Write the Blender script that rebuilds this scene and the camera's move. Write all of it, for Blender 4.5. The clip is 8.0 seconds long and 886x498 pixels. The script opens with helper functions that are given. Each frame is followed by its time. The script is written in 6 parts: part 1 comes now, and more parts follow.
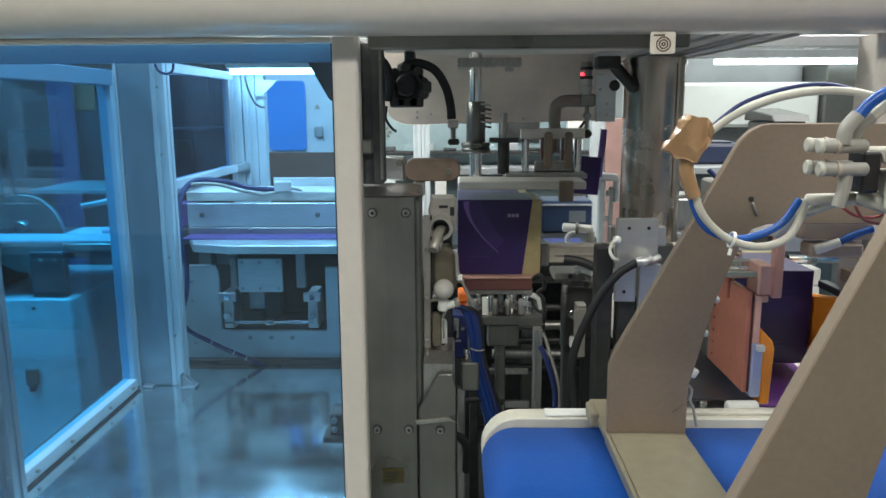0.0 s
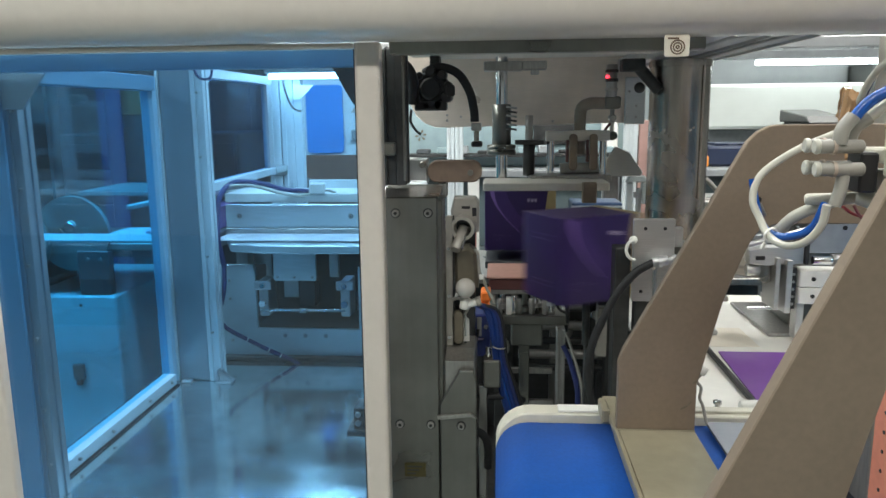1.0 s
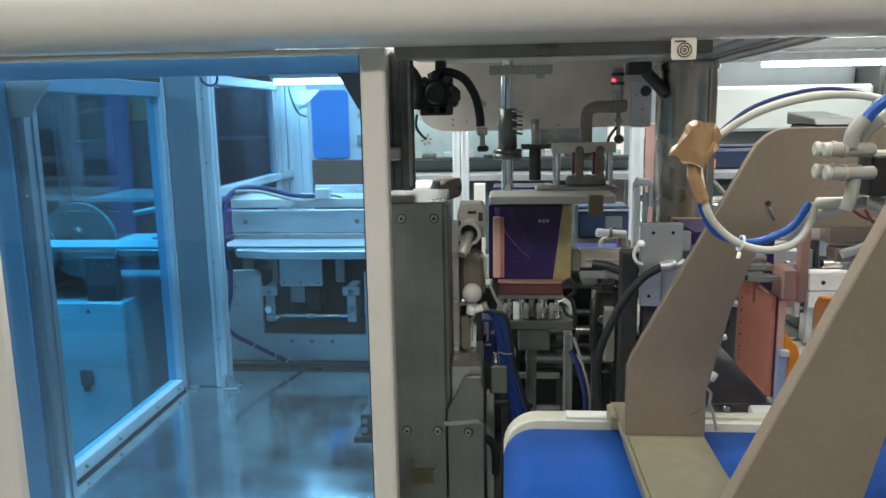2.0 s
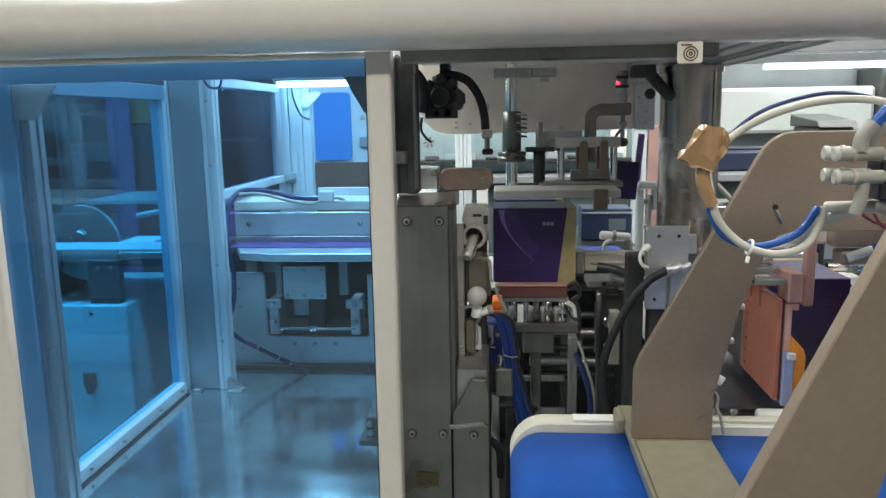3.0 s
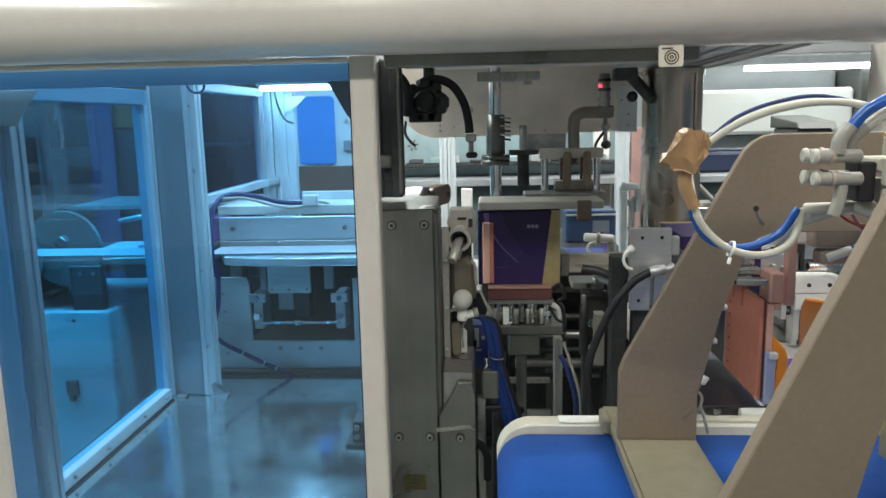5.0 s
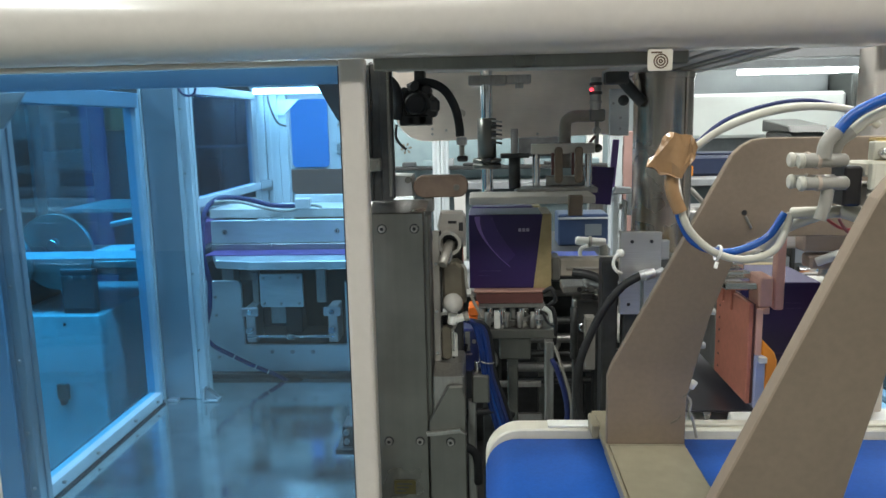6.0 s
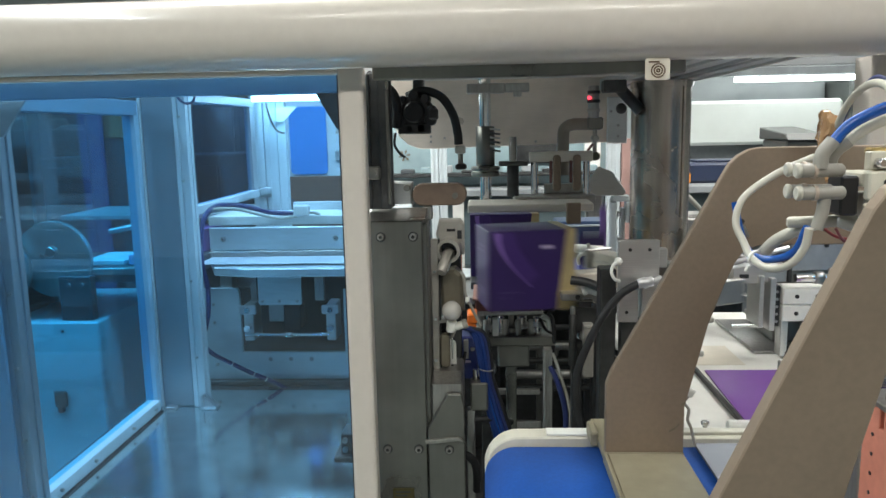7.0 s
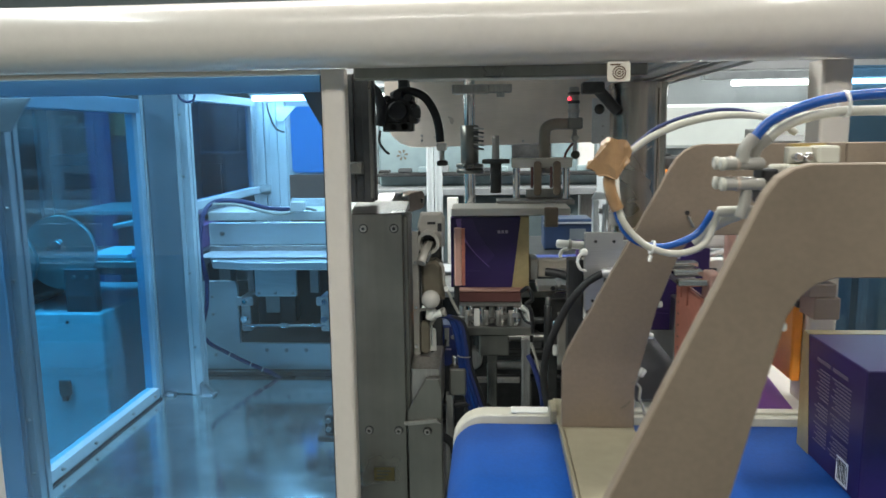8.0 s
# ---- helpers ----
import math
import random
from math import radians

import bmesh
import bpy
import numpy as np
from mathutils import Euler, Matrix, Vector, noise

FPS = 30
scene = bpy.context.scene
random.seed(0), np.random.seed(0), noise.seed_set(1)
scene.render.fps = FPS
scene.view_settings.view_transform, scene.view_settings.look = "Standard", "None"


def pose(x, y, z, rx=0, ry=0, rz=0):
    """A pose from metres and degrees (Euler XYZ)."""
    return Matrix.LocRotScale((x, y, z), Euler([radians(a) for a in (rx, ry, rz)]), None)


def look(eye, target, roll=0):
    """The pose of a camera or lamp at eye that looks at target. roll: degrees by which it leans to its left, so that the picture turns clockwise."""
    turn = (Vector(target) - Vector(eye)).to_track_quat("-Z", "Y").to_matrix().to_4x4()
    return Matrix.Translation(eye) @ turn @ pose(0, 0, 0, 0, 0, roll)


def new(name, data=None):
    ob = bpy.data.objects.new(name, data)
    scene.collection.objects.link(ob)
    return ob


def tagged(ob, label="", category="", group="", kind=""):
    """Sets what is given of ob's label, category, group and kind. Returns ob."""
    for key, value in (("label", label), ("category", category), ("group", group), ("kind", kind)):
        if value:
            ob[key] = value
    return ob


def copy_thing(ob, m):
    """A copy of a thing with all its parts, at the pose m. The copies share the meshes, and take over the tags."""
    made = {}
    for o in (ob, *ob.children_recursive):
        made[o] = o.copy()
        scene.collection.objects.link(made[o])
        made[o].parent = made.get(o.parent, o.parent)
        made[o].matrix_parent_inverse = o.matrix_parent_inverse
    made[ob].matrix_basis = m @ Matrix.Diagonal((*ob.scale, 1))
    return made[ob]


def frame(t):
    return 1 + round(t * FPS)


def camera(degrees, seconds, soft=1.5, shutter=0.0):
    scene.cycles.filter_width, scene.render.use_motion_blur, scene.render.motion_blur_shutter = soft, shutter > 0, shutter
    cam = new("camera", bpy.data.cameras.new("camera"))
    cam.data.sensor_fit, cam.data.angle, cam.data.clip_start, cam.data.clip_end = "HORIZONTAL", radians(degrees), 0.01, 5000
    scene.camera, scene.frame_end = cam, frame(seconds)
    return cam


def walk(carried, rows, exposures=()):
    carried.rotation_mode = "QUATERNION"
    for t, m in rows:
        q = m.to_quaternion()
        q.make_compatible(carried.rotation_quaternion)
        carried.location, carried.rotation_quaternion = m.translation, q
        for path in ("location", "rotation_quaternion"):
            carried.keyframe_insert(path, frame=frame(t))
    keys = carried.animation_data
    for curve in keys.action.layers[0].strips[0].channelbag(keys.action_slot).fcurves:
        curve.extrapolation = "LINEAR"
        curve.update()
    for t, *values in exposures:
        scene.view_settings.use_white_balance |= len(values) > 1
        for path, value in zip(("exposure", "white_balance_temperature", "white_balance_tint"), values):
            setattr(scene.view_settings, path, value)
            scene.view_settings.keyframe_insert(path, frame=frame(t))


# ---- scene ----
cam = camera(61.1, 8.0, shutter=0.4)
METRES, EYE, TILT, LEAN, TURN = 0.22, 1.4, 0.0, 0.0, 0.8
PATH = [
    (0, (0.014, 0.048, 1.39), (-0.025, 2.013, 1.022), -0.3),
    (0.5, (0.039, 0.023, 1.387), (-0.072, 1.985, 1.019), -0.5),
    (1, (0.052, 0.017, 1.39), (-0.099, 1.979, 1.03), -0.6),
    (1.5, (0.053, 0.023, 1.391), (-0.111, 1.985, 1.038), -0.9),
    (3, (0.043, 0.022, 1.394), (-0.126, 1.985, 1.049), -1.0),
    (3.5, (0.039, 0.019, 1.396), (-0.126, 1.983, 1.057), -1.0),
    (4, (0.034, 0.016, 1.398), (-0.127, 1.982, 1.067), -1.0),
    (4.5, (0.037, 0.014, 1.398), (-0.116, 1.981, 1.066), -1.1),
    (5, (0.043, 0.019, 1.396), (-0.086, 1.986, 1.057), -1.3),
    (6.5, (0.053, 0.023, 1.398), (-0.061, 1.993, 1.074), -1.2),
    (7, (0.051, 0.02, 1.4), (-0.06, 1.992, 1.085), -1.2),
    (7.5, (0.056, 0.004, 1.399), (-0.061, 1.977, 1.092), -1.1),
    (8, (0.108, -0.054, 1.392), (-0.023, 1.917, 1.082), -0.8),
]
walk(cam, [(t, look(eye, target, roll)) for t, eye, target, roll in PATH])

# ---- light: a factory hall under fluorescent tubes ----
world = bpy.data.worlds.new("hall_air")
scene.world = world
world.use_nodes = True
world.node_tree.nodes["Background"].inputs[0].default_value = (0.75, 0.82, 0.9, 1)
world.node_tree.nodes["Background"].inputs[1].default_value = 0.4


def area_lamp(name, m, sx, sy, watts, colour):
    lamp = bpy.data.lights.new(name, "AREA")
    lamp.shape, lamp.size, lamp.size_y, lamp.energy, lamp.color = "RECTANGLE", sx, sy, watts, colour
    ob = new(name, lamp)
    ob.matrix_world = m
    return ob


COOL = (0.93, 1.0, 0.98)
# rows of ceiling tubes, over the aisle and over the machine
area_lamp("aisle_tubes", pose(0.1, -1.0, 3.2), 4.0, 0.3, 84, (1.0, 0.96, 0.88))
area_lamp("line_tubes", pose(-0.2, 2.1, 3.1), 3.6, 0.3, 92, (1.0, 0.97, 0.93))
area_lamp("far_tubes", pose(0.8, 5.4, 3.2), 6.0, 0.4, 70, COOL)
# unseen fill lamp, added to light the cabinet beyond the cell
area_lamp("west_fill", pose(-2.6, 1.6, 3.2), 0.3, 3.0, 92, COOL)
# unseen fill lamp, added to brighten the slide table
area_lamp("east_fill", pose(2.0, 2.0, 3.2), 0.3, 3.0, 62, (1.0, 0.97, 0.93))
# the tube inside the glazed cell
area_lamp("cell_tube_light", pose(-0.52, 2.93, 1.515, 0, 0, 0), 0.6, 0.03, 2.2, (0.85, 0.97, 1.0))
scene.view_settings.exposure = 0.0


# ---- materials ----
def mat(name, colour, rough=0.5, metal=0.0, grain=0.0, scale=30.0, bump=0.0, stretch=(1, 1, 1), stain=0.0, stain_scale=4.0,
        rough_var=0.0, coat=0.0, alpha_colour=None, emit=None, power=0.0):
    m = bpy.data.materials.new(name)
    m.use_nodes = True
    nt = m.node_tree
    b = nt.nodes["Principled BSDF"]
    b.inputs["Base Color"].default_value = (*colour, 1)
    b.inputs["Roughness"].default_value = rough
    b.inputs["Metallic"].default_value = metal
    b.inputs["Coat Weight"].default_value = coat
    if emit:
        b.inputs["Emission Color"].default_value = (*emit, 1)
        b.inputs["Emission Strength"].default_value = power
    if not (grain or bump or stain or rough_var):
        return m
    co = nt.nodes.new("ShaderNodeTexCoord")
    mp = nt.nodes.new("ShaderNodeMapping")
    mp.inputs["Scale"].default_value = stretch
    nt.links.new(co.outputs["Object"], mp.inputs["Vector"])
    n1 = nt.nodes.new("ShaderNodeTexNoise")
    n1.inputs["Scale"].default_value, n1.inputs["Detail"].default_value = scale, 6
    nt.links.new(mp.outputs[0], n1.inputs["Vector"])
    n2 = nt.nodes.new("ShaderNodeTexNoise")
    n2.inputs["Scale"].default_value, n2.inputs["Detail"].default_value = stain_scale, 4
    nt.links.new(co.outputs["Object"], n2.inputs["Vector"])
    col = None
    for src, amount in ((n1, grain), (n2, stain)):
        if not amount:
            continue
        r = nt.nodes.new("ShaderNodeMapRange")
        r.inputs[1].default_value, r.inputs[2].default_value = 0.3, 0.7
        r.inputs[3].default_value, r.inputs[4].default_value = 1 - amount, 1 + amount * 0.6
        nt.links.new(src.outputs[0], r.inputs[0])
        mx = nt.nodes.new("ShaderNodeMix")
        mx.data_type, mx.blend_type = "RGBA", "MULTIPLY"
        mx.inputs[0].default_value = 1
        if col is None:
            mx.inputs[6].default_value = (*colour, 1)
        else:
            nt.links.new(col, mx.inputs[6])
        nt.links.new(r.outputs[0], mx.inputs[7])
        col = mx.outputs[2]
    if col is not None:
        nt.links.new(col, b.inputs["Base Color"])
    if rough_var:
        r = nt.nodes.new("ShaderNodeMapRange")
        r.inputs[1].default_value, r.inputs[2].default_value = 0.3, 0.7
        r.inputs[3].default_value, r.inputs[4].default_value = max(0.03, rough - rough_var), rough + rough_var
        nt.links.new(n2.outputs[0], r.inputs[0])
        nt.links.new(r.outputs[0], b.inputs["Roughness"])
    if bump:
        bp = nt.nodes.new("ShaderNodeBump")
        bp.inputs["Strength"].default_value, bp.inputs["Distance"].default_value = bump, 0.001
        nt.links.new(n1.outputs[0], bp.inputs["Height"])
        nt.links.new(bp.outputs[0], b.inputs["Normal"])
    return m


def tinted(name, colour, gloss=0.06):
    """Clear coloured sheet: it dyes what is behind it and mirrors a little."""
    m = bpy.data.materials.new(name)
    m.use_nodes = True
    nt = m.node_tree
    nt.nodes.remove(nt.nodes["Principled BSDF"])
    out = nt.nodes["Material Output"]
    tr = nt.nodes.new("ShaderNodeBsdfTransparent")
    tr.inputs[0].default_value = (*colour, 1)
    gl = nt.nodes.new("ShaderNodeBsdfGlossy")
    gl.inputs["Roughness"].default_value = 0.03
    mx = nt.nodes.new("ShaderNodeMixShader")
    mx.inputs[0].default_value = gloss
    nt.links.new(tr.outputs[0], mx.inputs[1])
    nt.links.new(gl.outputs[0], mx.inputs[2])
    nt.links.new(mx.outputs[0], out.inputs[0])
    return m


BEIGE = mat("beige_enamel", (0.66, 0.61, 0.55), 0.34, grain=0.03, scale=60, stain=0.05, stain_scale=3, bump=0.05, coat=0.3)
ALU = mat("anodised_aluminium", (0.62, 0.63, 0.64), 0.38, 0.85, grain=0.1, scale=25, stretch=(40, 40, 1), stain=0.08, stain_scale=6)
ALU_H = mat("milled_aluminium", (0.62, 0.62, 0.61), 0.36, 0.85, grain=0.12, scale=25, stretch=(1, 40, 40), stain=0.1, stain_scale=7)
STEEL = mat("machine_steel", (0.42, 0.41, 0.39), 0.36, 0.9, grain=0.16, scale=30, stretch=(6, 6, 1), stain=0.2, stain_scale=9, rough_var=0.1)
# blotches and vertical grain also imitate streaky reflections on the cover
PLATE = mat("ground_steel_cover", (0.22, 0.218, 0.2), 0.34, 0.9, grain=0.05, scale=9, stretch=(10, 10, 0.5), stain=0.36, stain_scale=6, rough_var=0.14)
# dark steel; low in the machine it also stands for shade
DARK = mat("dark_steel_and_shade", (0.07, 0.072, 0.072), 0.45, 0.7, grain=0.2, scale=40, stain=0.25, stain_scale=10)
CHROME = mat("chromed_rod", (0.75, 0.75, 0.75), 0.12, 1.0, grain=0.04, scale=40)
# brown streaks and blotches: dirt, and reflections of the guard put into the colour
ROLLED = mat("galvanised_duct", (0.52, 0.46, 0.41), 0.25, 0.92, grain=0.3, scale=9, stretch=(4, 4, 0.35), stain=0.3, stain_scale=7, rough_var=0.05)
TABLE = mat("polished_steel_top", (0.72, 0.8, 0.8), 0.13, 0.93, grain=0.09, scale=16, stretch=(1.4, 2.2, 1), stain=0.24, stain_scale=9, bump=0.035, rough_var=0.05)
HOUSING = mat("brushed_stainless", (0.66, 0.64, 0.6), 0.42, 0.15, grain=0.12, scale=18, stretch=(1, 20, 20), stain=0.14, stain_scale=4)
TAUPE = mat("bead_blasted_guard", (0.25, 0.195, 0.145), 0.5, 0.3, grain=0.06, scale=160, stain=0.17, stain_scale=6, bump=0.08, rough_var=0.08)
CREAM = mat("cream_rail", (0.62, 0.6, 0.51), 0.4, grain=0.06, scale=50, stain=0.16, stain_scale=9, rough_var=0.08)
BELT = mat("blue_belt", (0.001, 0.095, 0.46), 0.75, grain=0.1, scale=220, stain=0.1, stain_scale=7, bump=0.12, rough_var=0.06)
BLACK = mat("black_plastic", (0.018, 0.018, 0.02), 0.42, grain=0.2, scale=60)
RUBBER = mat("black_sleeve", (0.011, 0.012, 0.014), 0.6, grain=0.3, scale=160, bump=0.2)
WHITE = mat("white_plastic", (0.78, 0.78, 0.74), 0.36, grain=0.04, scale=60, stain=0.06, stain_scale=10)
IVORY = mat("ivory_hose", (0.47, 0.46, 0.4), 0.33, grain=0.05, scale=50)
GREYP = mat("grey_fitting", (0.3, 0.29, 0.26), 0.36, grain=0.06, scale=70)
BLUEH = mat("blue_hose", (0.01, 0.08, 0.35), 0.25, grain=0.08, scale=40)
NAVY = mat("navy_hose", (0.018, 0.03, 0.13), 0.35, grain=0.1, scale=50)
SALMON = mat("salmon_pad", (0.62, 0.23, 0.16), 0.55, grain=0.08, scale=110, stain=0.12, stain_scale=12, bump=0.08)
PINK = mat("pale_pink_pad", (0.72, 0.42, 0.34), 0.6, grain=0.06, scale=80)
ORANGE = mat("orange_plastic", (0.9, 0.32, 0.03), 0.38, grain=0.05, scale=50)
LILAC = mat("lilac_plastic", (0.4, 0.45, 0.68), 0.4, grain=0.06, scale=50)
COPPER = mat("brown_pad", (0.13, 0.048, 0.042), 0.5, grain=0.1, scale=70, stain=0.1)
PURPLE = mat("purple_card", (0.024, 0.01, 0.085), 0.42, grain=0.06, scale=200, stain=0.12, stain_scale=12, coat=0.12)
VIOLET = mat("violet_print", (0.2, 0.12, 0.38), 0.3, grain=0.08, scale=90)
GOLD = mat("gold_card", (0.47, 0.38, 0.2), 0.36, 0.5, grain=0.1, scale=70, stain=0.12, stain_scale=20)
PALE = mat("pale_print", (0.36, 0.31, 0.44), 0.5)
TAPE = mat("brown_packing_tape", (0.37, 0.22, 0.11), 0.2, grain=0.15, scale=35, bump=0.15, stain=0.2, stain_scale=40, coat=0.4)
PAPER = mat("white_paper", (0.8, 0.82, 0.84), 0.6, grain=0.03, scale=40)
CONCRETE = mat("painted_floor", (0.24, 0.27, 0.26), 0.4, grain=0.15, scale=8, stain=0.25, stain_scale=1.2, bump=0.1)
HALLW = mat("hall_wall_paint", (0.7, 0.74, 0.74), 0.6, grain=0.05, scale=5, stain=0.1, stain_scale=0.8)
CABINET = mat("pale_cabinet_enamel", (0.62, 0.68, 0.7), 0.32, grain=0.04, scale=30, stain=0.06, stain_scale=3)
GREYM = mat("grey_machine_paint", (0.3, 0.32, 0.33), 0.42, grain=0.1, scale=30, stain=0.15, stain_scale=4)
BLUESHEET = mat("blue_acrylic", (0.05, 0.26, 0.66), 0.2, grain=0.05, scale=8)
RUST = mat("orange_brown_board", (0.62, 0.13, 0.05), 0.6, grain=0.15, scale=20)
HEADER = mat("blue_header_paint", (0.34, 0.54, 0.66), 0.4, grain=0.05, scale=20)
# darkened and mottled to put the shading on the bridge into its colour
BRIDGE = mat("drab_cream_plate", (0.28, 0.25, 0.175), 0.42, grain=0.07, scale=60, stain=0.24, stain_scale=11, rough_var=0.1)
GROUND = mat("pale_ground_steel", (0.66, 0.63, 0.57), 0.4, 0.3, grain=0.08, scale=20, stretch=(1, 20, 20), stain=0.08)
PRINT = mat("grey_violet_print", (0.14, 0.115, 0.16), 0.5)
PAINTG = mat("grey_blue_enamel", (0.36, 0.42, 0.46), 0.34, 0.55, grain=0.05, scale=20, stain=0.08, stain_scale=3)
REDKEY = mat("red_key", (0.6, 0.03, 0.03), 0.35)
GREENKEY = mat("green_key", (0.03, 0.4, 0.12), 0.35)
LID = mat("dark_grey_lid", (0.08, 0.085, 0.08), 0.5, grain=0.1, scale=30)
MIRROR = mat("polished_tray", (0.15, 0.15, 0.18), 0.28, 0.7, grain=0.06, scale=20, stain=0.1)
DULLP = mat("dull_putty_plastic", (0.42, 0.34, 0.28), 0.45, grain=0.06, scale=50)
BRASS = mat("brass", (0.7, 0.5, 0.2), 0.25, 1.0, grain=0.1, scale=60)
STICKER = mat("cream_sticker", (0.75, 0.7, 0.6), 0.4, grain=0.05, scale=40)
INK = mat("brown_ink", (0.12, 0.07, 0.04), 0.5)
GLOW = mat("tube_glow", (1, 1, 1), 0.4, emit=(0.9, 1.0, 1.0), power=11.0)
REDLED = mat("red_led", (0.8, 0.02, 0.03), 0.3, emit=(1, 0.05, 0.08), power=3.0)
GLOBE = mat("frosted_globe", (0.5, 0.48, 0.44), 0.12, grain=0.05, scale=30, coat=0.4)
BLUEPANE = tinted("blue_film_glass", (0.52, 0.78, 1.0), 0.1)
SIDEPANE = tinted("side_blue_film", (0.32, 0.84, 1.0), 0.12)
REARPANE = tinted("rear_blue_film", (0.5, 0.72, 0.92), 0.04)
CELLST = mat("cell_brushed_steel", (0.6, 0.68, 0.7), 0.36, 0.5, grain=0.14, scale=22, stretch=(1, 25, 25), stain=0.16, stain_scale=5, rough_var=0.08)
# dark paint; across the aisle it also stands for the unlit room
DARKM = mat("dark_paint_and_shade", (0.06, 0.065, 0.07), 0.4, grain=0.25, scale=14, stain=0.4, stain_scale=5)
RAILBLUE = mat("blue_rail_paint", (0.13, 0.29, 0.42), 0.45, grain=0.06, scale=20, stain=0.1, stain_scale=3)
CURTAIN = mat("blue_strip_plastic", (0.008, 0.055, 0.15), 0.35, grain=0.1, scale=20)
SHEETP = mat("sheet_paper", (0.6, 0.63, 0.66), 0.5, grain=0.04, scale=40)
DEEPBLUE = mat("deep_blue_hose", (0.006, 0.03, 0.17), 0.3, grain=0.15, scale=50)


# ---- mesh helpers ----
class M:
    """Gathers shapes into one mesh, in world metres."""

    def __init__(self):
        self.v, self.f, self.s = [], [], []

    def add(self, verts, faces, smooth=False):
        k = len(self.v)
        self.v += [tuple(p) for p in verts]
        self.f += [[i + k for i in f] for f in faces]
        self.s += [smooth] * len(faces)
        return self

    def box(self, x0, x1, y0, y1, z0, z1, b=0.0015):
        """A block with chamfered edges."""
        b = min(b, (x1 - x0) * 0.4, (y1 - y0) * 0.4, (z1 - z0) * 0.4)
        bm = bmesh.new()
        bmesh.ops.create_cube(bm, size=1)
        for v in bm.verts:
            v.co = ((x0 + x1) / 2 + v.co.x * (x1 - x0), (y0 + y1) / 2 + v.co.y * (y1 - y0), (z0 + z1) / 2 + v.co.z * (z1 - z0))
        if b > 0:
            bmesh.ops.bevel(bm, geom=bm.edges[:], offset=b, segments=1, affect="EDGES")
        return self.take(bm)

    def take(self, bm, smooth=False):
        bm.verts.ensure_lookup_table()
        self.add([v.co[:] for v in bm.verts], [[v.index for v in f.verts] for f in bm.faces], smooth)
        bm.free()
        return self

    def cyl(self, p, q, r, r2=None, n=20, b=0.0):
        """A rod from p to q, with rounded-off ends where b is given."""
        p, q = Vector(p), Vector(q)
        r2 = r if r2 is None else r2
        d = (q - p).normalized()
        u = d.orthogonal().normalized()
        w = d.cross(u)
        rings = [(p, r - b), (p + d * b, r), (q - d * b, r2), (q, r2 - b)] if b else [(p, r), (q, r2)]
        vs = [c + (u * math.cos(2 * math.pi * i / n) + w * math.sin(2 * math.pi * i / n)) * rad for c, rad in rings for i in range(n)]
        fs = [[j * n + i, j * n + (i + 1) % n, (j + 1) * n + (i + 1) % n, (j + 1) * n + i] for j in range(len(rings) - 1) for i in range(n)]
        self.add(vs, fs, True)
        k = (len(rings) - 1) * n
        return self.add([v for v in vs[:n]], [list(range(n))[::-1]]).add([v for v in vs[k:]], [list(range(n))])

    def ring(self, c, axis, r, r_in, h, n=28):
        """A washer or flange about c, h thick along axis."""
        d = Vector(axis).normalized()
        u = d.orthogonal().normalized()
        w = d.cross(u)
        vs = []
        for rad, k in ((r, -0.5), (r, 0.5), (r_in, 0.5), (r_in, -0.5)):
            vs += [Vector(c) + d * h * k + (u * math.cos(2 * math.pi * i / n) + w * math.sin(2 * math.pi * i / n)) * rad for i in range(n)]
        fs = [[j * n + i, j * n + (i + 1) % n, ((j + 1) % 4) * n + (i + 1) % n, ((j + 1) % 4) * n + i] for j in range(4) for i in range(n)]
        return self.add(vs, fs, False)

    def prism(self, outline, axis, a, b, bevel=0.001):
        """A plate: an outline swept from a to b along axis ('x': outline in y,z; 'y': x,z; 'z': x,y)."""
        def at(p, k):
            return {"x": (k, p[0], p[1]), "y": (p[0], k, p[1]), "z": (p[0], p[1], k)}[axis]
        bm = bmesh.new()
        low = [bm.verts.new(at(p, a)) for p in outline]
        top = [bm.verts.new(at(p, b)) for p in outline]
        n = len(outline)
        bm.faces.new(low[::-1])
        bm.faces.new(top)
        for i in range(n):
            bm.faces.new((low[i], low[(i + 1) % n], top[(i + 1) % n], top[i]))
        bmesh.ops.recalc_face_normals(bm, faces=bm.faces[:])
        if bevel:
            rim = [e for e in bm.edges if (e.verts[0] in low) == (e.verts[1] in low)]
            bmesh.ops.bevel(bm, geom=rim, offset=bevel, segments=1, affect="EDGES")
        return self.take(bm)

    def sphere(self, c, r, n=20, squash=1.0):
        bm = bmesh.new()
        bmesh.ops.create_uvsphere(bm, u_segments=n, v_segments=n // 2 + 2, radius=r)
        for v in bm.verts:
            v.co = (c[0] + v.co.x, c[1] + v.co.y, c[2] + v.co.z * squash)
        return self.take(bm, True)

    def tube(self, points, r, n=12, steps=8):
        """A bent hose through the points."""
        ps = [Vector(p) for p in points]
        ps = [ps[0] * 2 - ps[1]] + ps + [ps[-1] * 2 - ps[-2]]
        line = []
        for i in range(1, len(ps) - 2):
            a, b, c, d = ps[i - 1:i + 3]
            for k in range(steps):
                t = k / steps
                line.append(0.5 * (2 * b + (c - a) * t + (2 * a - 5 * b + 4 * c - d) * t * t + (3 * b - a - 3 * c + d) * t ** 3))
        line.append(ps[-2])
        up, vs = None, []
        for i, p in enumerate(line):
            d = (line[min(i + 1, len(line) - 1)] - line[max(i - 1, 0)]).normalized()
            up = d.orthogonal().normalized() if up is None else (up - d * up.dot(d)).normalized()
            w = d.cross(up)
